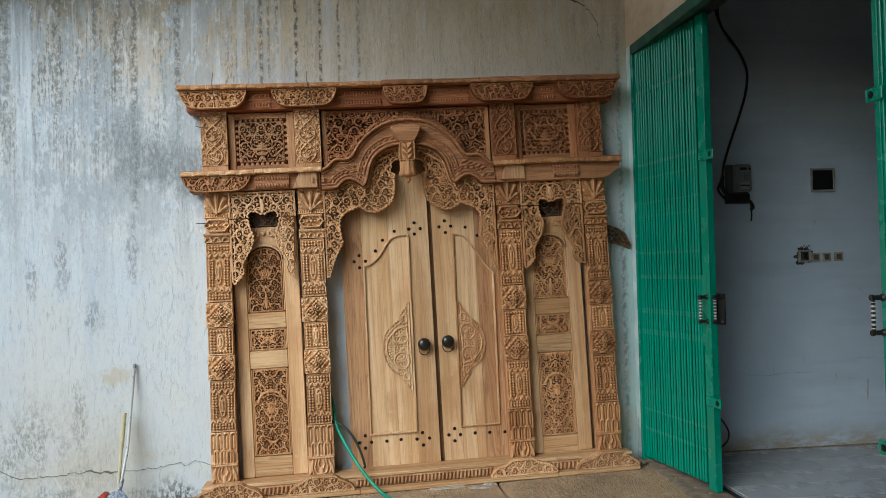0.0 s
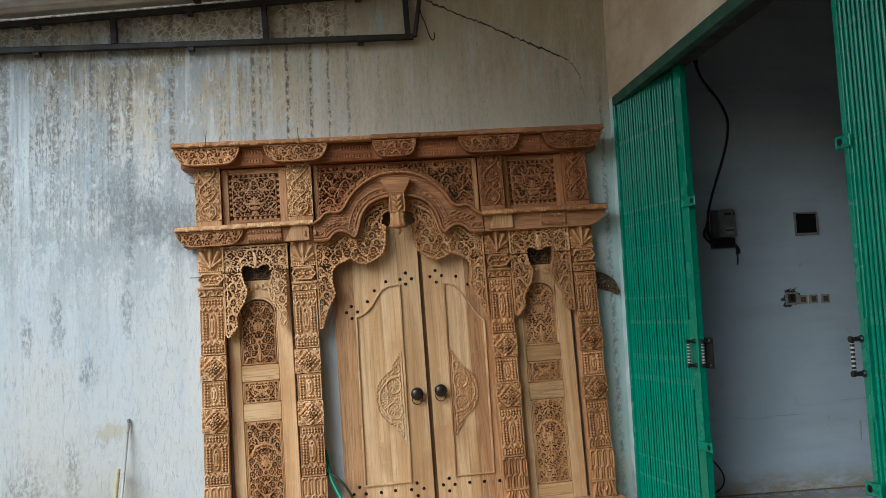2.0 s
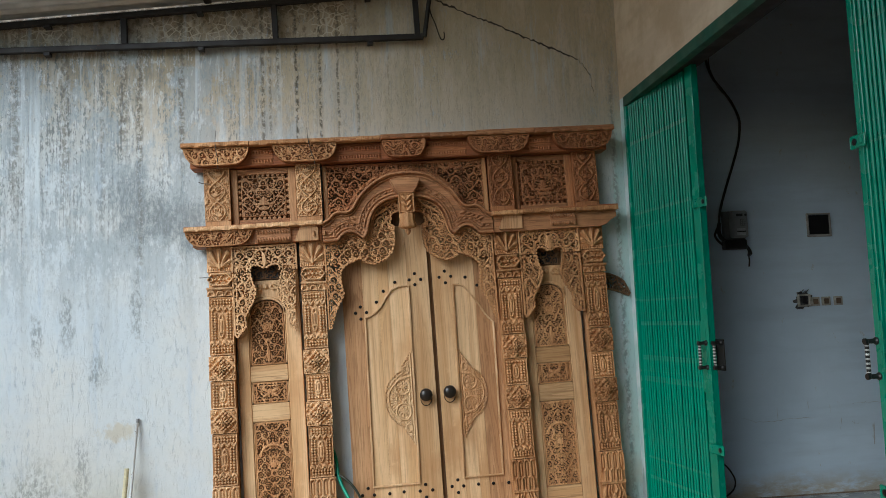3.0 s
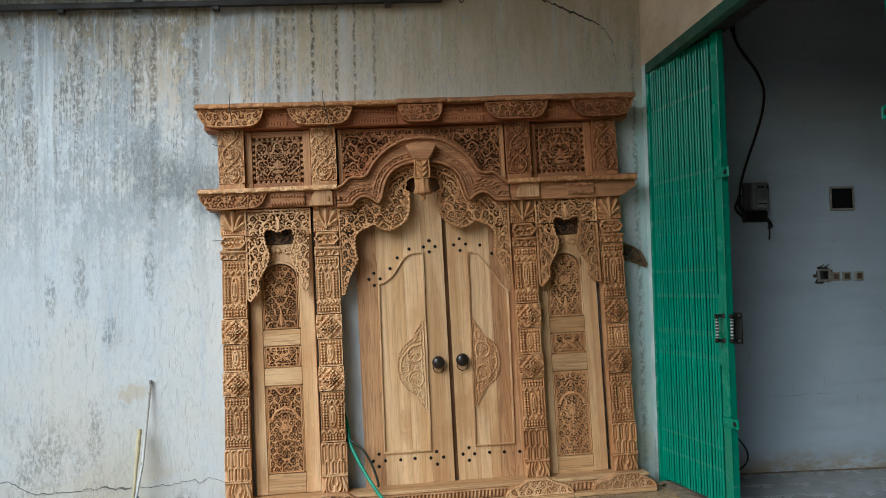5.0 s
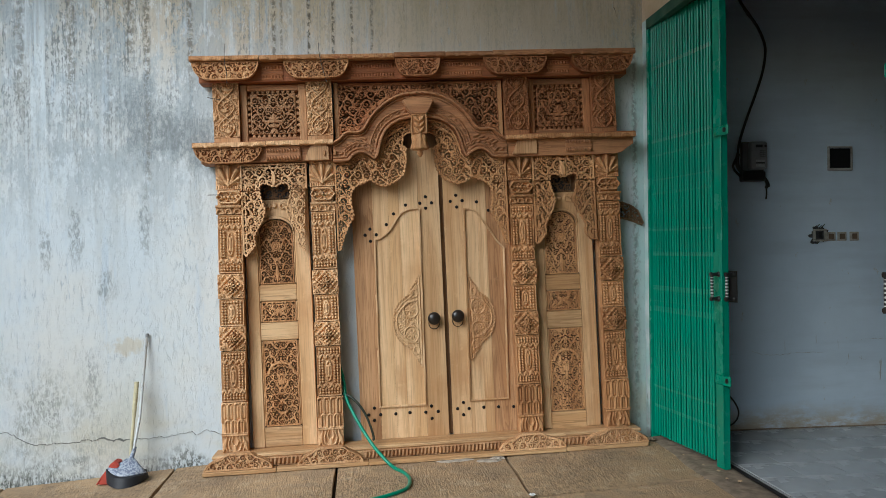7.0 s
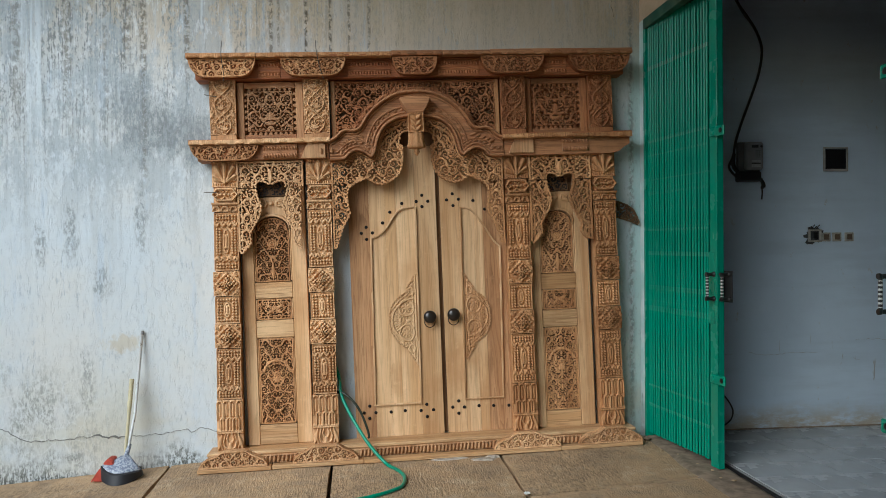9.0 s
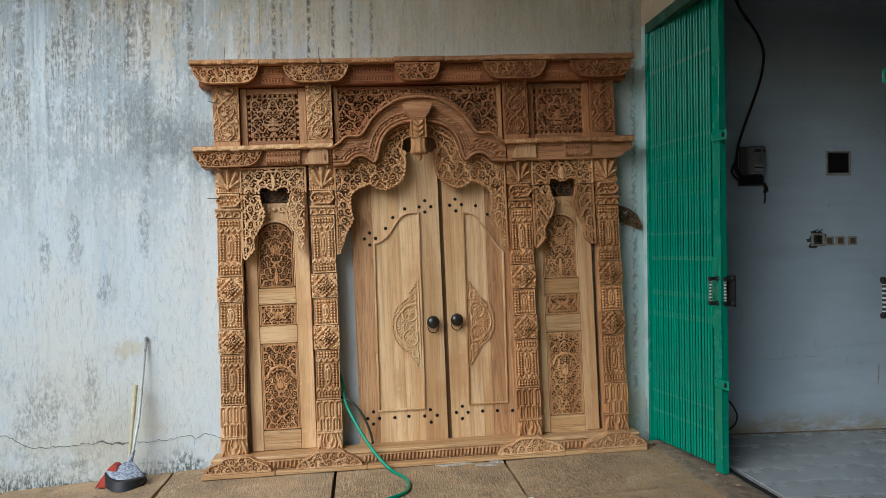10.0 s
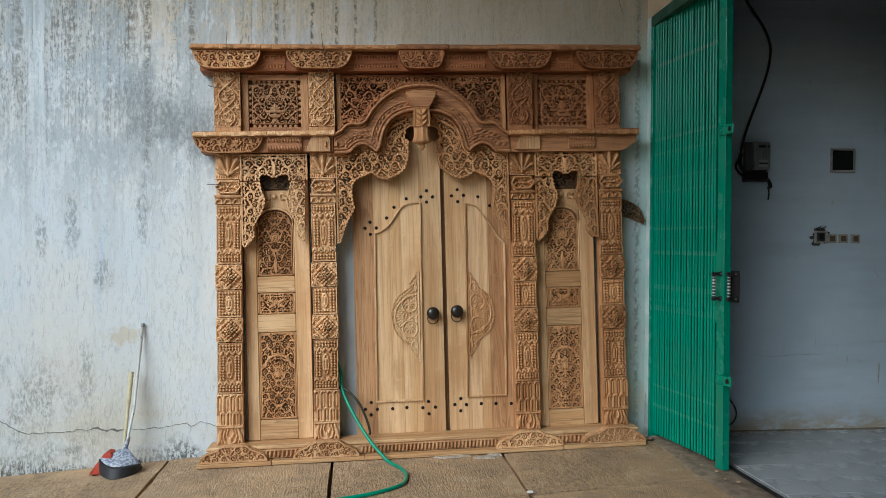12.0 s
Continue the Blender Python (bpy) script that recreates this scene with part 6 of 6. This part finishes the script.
# ---- inside the shop ----
def build_meter():
    me = empty("electric_meter", Matrix.Translation((2.45, -0.03, 2.03)), "grey household electricity meter on the shop wall with black cables", "electric meter")
    part("base", boxbm(-0.085, 0.085, -0.035, 0.0, -0.11, 0.105, 0.006), GREY_DARK, me, "darker grey back plate")
    part("cover", boxbm(-0.045, 0.082, -0.095, -0.0355, -0.100, 0.102, 0.012), GREY_PLASTIC, me)
    part("display", boxbm(-0.012, 0.040, -0.098, -0.0955, 0.058, 0.078, 0.001), BLACK_PLASTIC, me)
    bm = bmesh.new()
    lathe(bm, [(0.009, 0), (0.009, 0.004), (0.004, 0.006)], 10, Matrix.Translation((0.062, -0.0952, 0.068)) @ Matrix.Rotation(radians(90), 4, "X"))
    part("button", bm, BLACK_PLASTIC, me)
    keys = part("keypad", boxbm(0.018, 0.062, -0.0975, -0.0955, -0.012, 0.038, 0.001), GREY_DARK, me)
    for i in range(3):
        for j in range(3):
            x, z = 0.022 + 0.0135 * i, -0.008 + 0.015 * j
            part("key", boxbm(x, x + 0.0095, -0.0995, -0.098, z, z + 0.011, 0.001), GREY_PLASTIC, keys)
    part("nameplate", boxbm(-0.012, 0.055, -0.098, -0.0955, -0.082, -0.032, 0.001), PAPER_LABEL, me, "worn pale nameplate")
    part("seal_strip", boxbm(-0.012, 0.055, -0.0995, -0.0982, -0.060, -0.050, 0.0005), BLACK_PLASTIC, me)
    part("terminal_box", boxbm(-0.095, 0.075, -0.075, 0.0, -0.185, -0.112, 0.008), BLACK_PLASTIC, me, "black terminal box")
    bm = bmesh.new()
    tube(bm, smooth_line([(0.055, -0.05, -0.150), (0.085, -0.045, -0.170), (0.105, -0.035, -0.205), (0.100, -0.03, -0.235)]), 0.012, 6)
    tube(bm, smooth_line([(0.085, -0.05, -0.165), (0.112, -0.04, -0.200), (0.118, -0.03, -0.225)]), 0.009, 6)
    tube(bm, smooth_line([(0.100, -0.03, -0.225), (0.103, -0.03, -0.27), (0.097, -0.03, -0.315)]), 0.006, 6)
    part("outgoing_cable", bm, BLACK_PLASTIC, me)


GREY_DARK = simple("dark_grey_plastic", (0.10, 0.10, 0.105), 0.5, 0, 0.15)
PAPER_LABEL = simple("pale_label", (0.42, 0.43, 0.44), 0.6, 0, 0.3, 60)
GREY_PLASTIC = simple("grey_plastic", (0.22, 0.225, 0.23), 0.5, 0, 0.15)
build_meter()


def build_cables():
    bm = bmesh.new()
    pts = [(2.27, -0.10, 3.55), (2.30, -0.09, 3.32), (2.352, -0.08, 3.167), (2.43, -0.075, 3.06), (2.497, -0.07, 2.967), (2.545, -0.065, 2.86), (2.550, -0.065, 2.77), (2.528, -0.06, 2.639), (2.475, -0.055, 2.48),
           (2.425, -0.05, 2.347), (2.372, -0.05, 2.20), (2.345, -0.05, 2.10), (2.338, -0.055, 2.03)]
    tube(bm, smooth_line(pts), 0.0095, 8)
    # a second, thinner core twists round it under the head track
    tube(bm, smooth_line([(2.29, -0.10, 3.55), (2.325, -0.09, 3.33), (2.335, -0.085, 3.22), (2.40, -0.075, 3.085), (2.475, -0.07, 3.005), (2.520, -0.07, 2.93)]), 0.006, 6)
    tagged(link_mesh("supply_cable", bm, BLACK_PLASTIC, smooth=True), "thick black supply cable hanging down to the meter", "cable")
    bm = bmesh.new()
    tube(bm, smooth_line([(2.338, -0.055, 2.05), (2.333, -0.05, 1.99), (2.345, -0.05, 1.945), (2.375, -0.055, 1.915), (2.41, -0.06, 1.905)]), 0.015, 8)
    tube(bm, smooth_line([(2.330, -0.05, 2.02), (2.305, -0.045, 1.965), (2.315, -0.045, 1.93), (2.35, -0.05, 1.89), (2.39, -0.06, 1.86)]), 0.009, 8)
    tagged(link_mesh("meter_cable", bm, BLACK_PLASTIC, smooth=True), "black cable looping into the meter's terminal box", "cable")
    bm = bmesh.new()
    tube(bm, smooth_line([(2.18, -0.045, 0.33), (2.263, -0.05, 0.262), (2.31, -0.055, 0.19), (2.32, -0.055, 0.137), (2.30, -0.05, 0.085), (2.24, -0.05, 0.045), (2.17, -0.05, 0.03)]), 0.006, 6)
    tagged(link_mesh("loose_cable", bm, BLACK_PLASTIC, smooth=True), "loop of thin black cable low on the shop wall", "cable")


build_cables()


def build_vent():
    v = empty("wall_opening_box", Matrix.Translation((3.14, -0.03, 2.016)), "small dark recessed box with grey rim in the shop wall", "recessed box")
    # flat black plate paints the dark depth; no recess is cut
    part("backing", boxbm(-0.083, 0.083, -0.012, -0.003, -0.075, 0.075), BLACK_PLASTIC, v)
    for a in ((-0.095, 0.095, 0.078, 0.09), (-0.095, 0.095, -0.09, -0.072), (-0.095, -0.084, -0.071, 0.077), (0.084, 0.095, -0.071, 0.077)):
        part("rim", boxbm(a[0], a[1], -0.022, -0.002, a[2], a[3], 0.002), PLASTER, v)


build_vent()


def build_sockets():
    for x in (3.065, 3.152, 3.25):
        s = empty("wall_socket", Matrix.Translation((x, -0.03, 1.435)), "small cream wall socket box with brown centre", "wall socket", "socket row in the shop")
        part("plate", boxbm(-0.035, 0.035, -0.012, 0.0, -0.033, 0.033, 0.003), CREAM_PLASTIC, s)
        part("face", boxbm(-0.02, 0.02, -0.0155, -0.0125, -0.02, 0.02, 0.002), simple("socket_brown", (0.13, 0.085, 0.055), 0.6), s)
    s = empty("junction_box", Matrix.Translation((2.97, -0.03, 1.447)), "old burnt open junction box with wires in broken plaster", "junction box")
    bm = bmesh.new()
    rng = random.Random(11)
    ring0 = []
    n = 26
    for i in range(n):
        an = 2 * math.pi * i / n
        r = 0.066 + rng.uniform(-0.022, 0.016)
        ring0.append((r * math.cos(an) * 1.1, r * math.sin(an)))
    prism(bm, ring0, -0.006, 0.002)
    part("broken_plaster", bm, SOOT, s)
    for a in ((-0.05, 0.05, 0.032, 0.045), (-0.05, 0.05, -0.048, -0.034), (-0.05, -0.036, -0.033, 0.031), (0.036, 0.05, -0.033, 0.031)):
        part("rim", boxbm(a[0], a[1], -0.03, -0.0065, a[2], a[3], 0.003), CREAM_PLASTIC, s)
    part("core", boxbm(-0.015, 0.02, -0.026, -0.0065, -0.022, 0.022, 0.003), BLACK_PLASTIC, s)
    bm = bmesh.new()
    for k in range(4):
        x0 = -0.03 + 0.02 * k
        tube(bm, smooth_line([(x0, -0.015, 0.03), (x0 - 0.012, -0.02, 0.055), (x0 + 0.01, -0.018, 0.07 + 0.01 * (k % 2))], 5), 0.003, 5)
    part("wire", bm, BLACK_PLASTIC, s)


CREAM_PLASTIC = simple("cream_plastic", (0.42, 0.40, 0.35), 0.5, 0, 0.35, 30)
SOOT = simple("sooty_plaster", (0.10, 0.105, 0.11), 0.95, 0, 0.6, 40, 0.6)
build_sockets()
build_shop_floor()

# ---- loose things in the yard ----
HOSE = simple("green_hose", (0.0, 0.26, 0.16), 0.35, 0, 0.2, 20, 0.05)
HOSE_OLD = simple("greyed_hose", (0.03, 0.042, 0.03), 0.55, 0, 0.3)


def build_hoses():
    g = ground_z
    bm = bmesh.new()
    pts = [(-0.60, -0.07, 0.62), (-0.556, -0.10, 0.486), (-0.541, -0.14, 0.377), (-0.498, -0.19, 0.285), (-0.436, -0.26, 0.185), (-0.368, -0.335, 0.092), (-0.30, -0.39, 0.018)]
    pts += [(x, y, g(x) + 0.013) for x, y in ((-0.232, -0.45), (-0.17, -0.591), (-0.14, -0.738), (-0.16, -0.894), (-0.217, -0.974), (-0.333, -1.057), (-0.47, -1.114), (-0.75, -1.20), (-1.2, -1.36), (-1.8, -1.8))]
    tube(bm, smooth_line(pts, 7), 0.0115, 10)
    tagged(link_mesh("garden_hose", bm, HOSE, smooth=True), "bright green garden hose running over the threshold onto the slabs", "hose")
    bm = bmesh.new()
    tube(bm, smooth_line([(-0.60, -0.09, 0.40), (-0.566, -0.12, 0.388), (-0.518, -0.15, 0.379), (-0.457, -0.17, 0.328), (-0.41, -0.18, 0.26), (-0.372, -0.185, 0.169), (-0.352, -0.19, 0.095), (-0.36, -0.195, 0.082)], 7), 0.0085, 10)
    tagged(link_mesh("old_hose", bm, HOSE_OLD, smooth=True), "greyed old hose end hanging by the door leaf", "hose")


build_hoses()


def build_broom():
    """A hand broom with a ribbed handle; its red head stands on edge behind the dustpan."""
    b = empty("broom", Matrix.Translation((-2.06, -0.20, ground_z(-2.06))), "hand broom with pale ribbed handle and red head by the wall", "broom")
    bm = bmesh.new()
    foot, head = Vector((0.095, 0.01, 0.09)), Vector((0.117, 0.12, 0.64))
    n = 68
    pts = [foot + (head - foot) * (i / n) for i in range(n + 1)]
    rad = [0.0105 + (0.0045 + 0.0012 * math.cos((i - 46) * 2.1) if i > 46 else 0.0045 * max(0, (i - 38) / 8)) for i in range(n + 1)]
    tube(bm, pts, rad, 12)
    part("handle", bm, BAMBOO, b, "pale yellow ribbed handle")
    # head: a swept wedge of bristle, flared towards its foot
    bm = bmesh.new()
    outline = [(-0.088, 0.004), (0.030, 0.0), (0.055, 0.055), (0.045, 0.135), (0.020, 0.150), (-0.004, 0.140), (-0.060, 0.060)]
    prism(bm, outline, -0.060, 0.045)
    bmesh.ops.bevel(bm, geom=bm.edges[:], offset=0.007, segments=2, affect="EDGES")
    hd = part("head", bm, RED_PLASTIC, b, "red broom head")
    bm = bmesh.new()
    for i in range(10):
        y = -0.055 + 0.0105 * i
        tube(bm, [(0.0 - 0.002 * (i % 3), y, 0.135), (-0.062, y, 0.055), (-0.094 - 0.004 * (i % 2), y, 0.003)], 0.0042, 5)
    part("bristle", bm, RED_PLASTIC, hd)
    part("ferrule", boxbm(0.072, 0.108, -0.012, 0.03, 0.06, 0.13, 0.006), RED_PLASTIC, b)


def build_dustpan():
    """A long-handled dustpan: black scoop, patterned pale hood, white steel pole leaning on the wall."""
    gx, gy = -1.955, -0.27
    z0 = ground_z(gx)
    d = empty("dustpan", Matrix.Translation((gx, gy, z0)), "black dustpan with pale blue patterned hood and white pole", "dustpan")
    n = 18
    bm = bmesh.new()
    low, rim, back_t, back_b, lip = [], [], [], [], []
    for i in range(n + 1):
        t = i / n
        x = -0.135 + 0.255 * t
        bulge = math.sin(math.pi * t) ** 0.8
        low.append(bm.verts.new((x * (0.95 - 0.10 * t), -0.015 - 0.105 * bulge, 0.002 + 0.012 * (1 - bulge))))
        rim.append(bm.verts.new((x, -0.005 - 0.085 * bulge, 0.098 - 0.038 * t - 0.040 * bulge * (1 - t))))
        lip.append(bm.verts.new((x * 0.96, 0.004 - 0.078 * bulge, 0.102 - 0.038 * t - 0.040 * bulge * (1 - t))))
        back_t.append(bm.verts.new((x * 0.82, 0.085, 0.095 - 0.030 * t)))
        back_b.append(bm.verts.new((x * 0.90, 0.10, 0.002)))
    for a, c in ((low, rim), (rim, lip), (lip, back_t), (back_t, back_b), (back_b, low)):
        for i in range(n):
            bm.faces.new((a[i], a[i + 1], c[i + 1], c[i]))
    bm.faces.new((low[0], rim[0], lip[0], back_t[0], back_b[0]))
    bm.faces.new((low[n], back_b[n], back_t[n], lip[n], rim[n]))
    part("scoop", bm, SCOOP, d, "black plastic scoop", smooth=True).data.set_sharp_from_angle(angle=radians(40))
    # hood: three curved bands rising to the pole's socket
    bm = bmesh.new()
    rows = []
    for r in range(4):
        f = r / 3
        row = []
        for i in range(n + 1):
            t = i / n
            bulge = math.sin(math.pi * t) ** 0.8
            x = (-0.130 + 0.250 * t) * (1 - 0.78 * f ** 1.2) + 0.004 * f
            y = (0.006 - 0.074 * bulge) * (1 - f) + 0.060 * f
            z = (0.106 - 0.038 * t - 0.040 * bulge * (1 - t)) * (1 - f) + 0.148 * f - 0.012 * math.sin(math.pi * f)
            row.append(bm.verts.new((x, y, z)))
        rows.append(row)
    for a, c in zip(rows, rows[1:]):
        for i in range(n):
            bm.faces.new((a[i], a[i + 1], c[i + 1], c[i]))
    hood_ob = part("hood", bm, HOOD, d, "pale blue and white patterned hood", smooth=True)
    hood_ob.modifiers.new("thick", "SOLIDIFY").thickness = 0.004
    bm = bmesh.new()
    tube(bm, [(0.0, 0.070, 0.125), (0.006, 0.088, 0.16), (0.016, 0.112, 0.21)], [0.020, 0.015, 0.0125], 12)
    part("socket", bm, HOOD, d, smooth=True)
    bm = bmesh.new()
    tube(bm, [(0.006, 0.090, 0.15), (0.040, 0.15, 0.40), (0.066, 0.252, 0.925)], 0.0092, 10)
    part("pole", bm, POLE, d, "white painted steel pole with chips", smooth=True)
    bm = bmesh.new()
    tube(bm, [(0.0657, 0.250, 0.922), (0.0670, 0.256, 0.948)], 0.0105, 10)
    part("end_cap", bm, GREY_PLASTIC, d, "grey plastic end cap")


BAMBOO = simple("pale_handle", (0.58, 0.53, 0.34), 0.5, 0, 0.2)
RED_PLASTIC = simple("red_bristle", (0.52, 0.07, 0.042), 0.6, 0, 0.35, 25, 0.3)
SCOOP = simple("scoop_black", (0.018, 0.019, 0.024), 0.6, 0, 0.2)


def hood_material():
    k = Mat("patterned_hood", 0.4)
    n = k.noise(k.coord(), 75, 3, 0.6)
    return k.done(k.mix(k.ramp(n, 0.47, 0.54), (0.40, 0.44, 0.50), (0.15, 0.18, 0.26)))


def pole_material():
    k = Mat("chipped_white_paint", 0.4)
    n = k.noise(k.coord((1, 1, 0.6)), 30, 4, 0.7)
    return k.done(k.mix(k.ramp(n, 0.60, 0.64), (0.60, 0.63, 0.64), (0.15, 0.11, 0.08)))


HOOD, POLE = hood_material(), pole_material()
build_broom()
build_dustpan()


def build_loose_carving():
    """An old pierced offcut stuck between the portal and the wall."""
    line = [(-0.10, 0.085), (0.0, 0.078), (0.06, 0.055), (0.11, 0.02), (0.135, -0.03), (0.155, -0.075), (0.14, -0.10), (0.08, -0.075), (0.0, -0.05), (-0.10, -0.03)]
    R = Relief(-0.11, 0.16, -0.11, 0.09, 0.004)
    R.outline(line)
    R.scrolls(0.05, random.Random(77), 0.0053, 0.014)
    R.border(4, 0.014)
    me = R.mesh("loose_carving", -0.01)
    me.materials.append(TEAK_OLD_SHADE)
    ob = new("loose_carving", me)
    ob.matrix_world = Matrix.Translation((1.475, -0.022, 1.628))
    tagged(ob, "weathered pierced wood offcut wedged behind the portal", "carving")


build_loose_carving()


def build_wires():
    for pts in ([(-1.43, -0.20, 2.41), (-1.40, -0.205, 2.40), (-1.35, -0.20, 2.396)], [(-1.435, -0.20, 1.757), (-1.35, -0.20, 1.758)],
                             [(-1.30, -0.268, 2.75), (-1.305, -0.272, 2.66), (-1.30, -0.215, 2.56), (-1.30, -0.205, 2.50)], [(-0.69, -0.25, 2.77), (-0.685, -0.262, 2.70), (-0.665, -0.215, 2.60), (-0.64, -0.205, 2.52)]):
        bm = bmesh.new()
        tube(bm, smooth_line(pts, 5), 0.0028, 5)
        tagged(link_mesh("tie_wire", bm, WIRE), "thin bent grey tie wire stuck in the portal", "wire", "tie wires")


WIRE = simple("grey_wire", (0.16, 0.15, 0.14), 0.45, 0.7)
build_wires()


def scrap(name, x, y, size, mat, seed, label):
    """A small crumpled bit of rubbish."""
    rng = random.Random(seed)
    bm = bmesh.new()
    bmesh.ops.create_icosphere(bm, subdivisions=2, radius=size)
    for v in bm.verts:
        v.co = Vector((v.co.x * rng.uniform(0.7, 1.3), v.co.y * rng.uniform(0.7, 1.2), v.co.z * 0.45 * rng.uniform(0.4, 1.3)))
    lo = min(v.co.z for v in bm.verts)
    for v in bm.verts:
        v.co.z -= lo
    ob = link_mesh(name, bm, mat)
    ob.location = (x, y, ground_z(x) + 0.0005)
    return tagged(ob, label, "scrap")


PAPER = simple("white_scrap", (0.7, 0.7, 0.68), 0.7, 0, 0.1)
scrap("paper_scrap", 0.529, -1.19, 0.02, PAPER, 1, "crumpled white paper scrap lying on a slab joint")
scrap("dark_scrap", 1.535, -0.16, 0.035, SCOOP, 2, "dark crumpled rag in the corner beside the gate")
scrap("dark_scrap", 1.60, -0.22, 0.028, CONCRETE_DARK, 3, "small dirty lump in the corner beside the gate")
for i, (x, y, s) in enumerate(((1.60, -0.5, 0.010), (1.66, -0.62, 0.008), (1.72, -1.0, 0.012), (1.70, -1.15, 0.009), (1.745, -1.22, 0.013), (1.69, -0.85, 0.008))):
    scrap("mortar_crumb", x, y, s, CONCRETE, 10 + i, "crumb of broken mortar lying near the gate")


def mortar_patch(x, y, w, d, seed):
    """A thin, ragged smear of set mortar on the slabs."""
    rng = random.Random(seed)
    bm = bmesh.new()
    n = 20
    ring = []
    for i in range(n):
        a = 2 * math.pi * i / n
        r = rng.uniform(0.7, 1.1)
        ring.append((x + w * r * math.cos(a), y + d * r * math.sin(a)))
    low = [bm.verts.new((px, py, ground_z(px) - 0.004)) for px, py in ring]
    top = [bm.verts.new((x + (px - x) * 0.8, y + (py - y) * 0.8, ground_z(px) + rng.uniform(0.004, 0.009))) for px, py in ring]
    mid = bm.verts.new((x, y, ground_z(x) + 0.010))
    for i in range(n):
        j = (i + 1) % n
        bm.faces.new((low[i], low[j], top[j], top[i]))
        bm.faces.new((top[i], top[j], mid))
    tagged(link_mesh("mortar_patch", bm, MORTAR), "pale ragged mortar smear on the slabs by the threshold", "mortar", "mortar smears")


MORTAR = simple("pale_mortar", (0.46, 0.40, 0.33), 0.95, 0, 0.4, 25, 0.6)
for i, (x, y, w, d) in enumerate(((0.18, -0.37, 0.14, 0.030), (0.40, -0.42, 0.10, 0.040), (0.47, -0.37, 0.06, 0.03), (1.05, -0.285, 0.10, 0.014), (1.20, -0.27, 0.07, 0.016), (1.36, -0.28, 0.05, 0.012), (-0.35, -0.32, 0.05, 0.012))):
    mortar_patch(x, y, w, d, 500 + i)
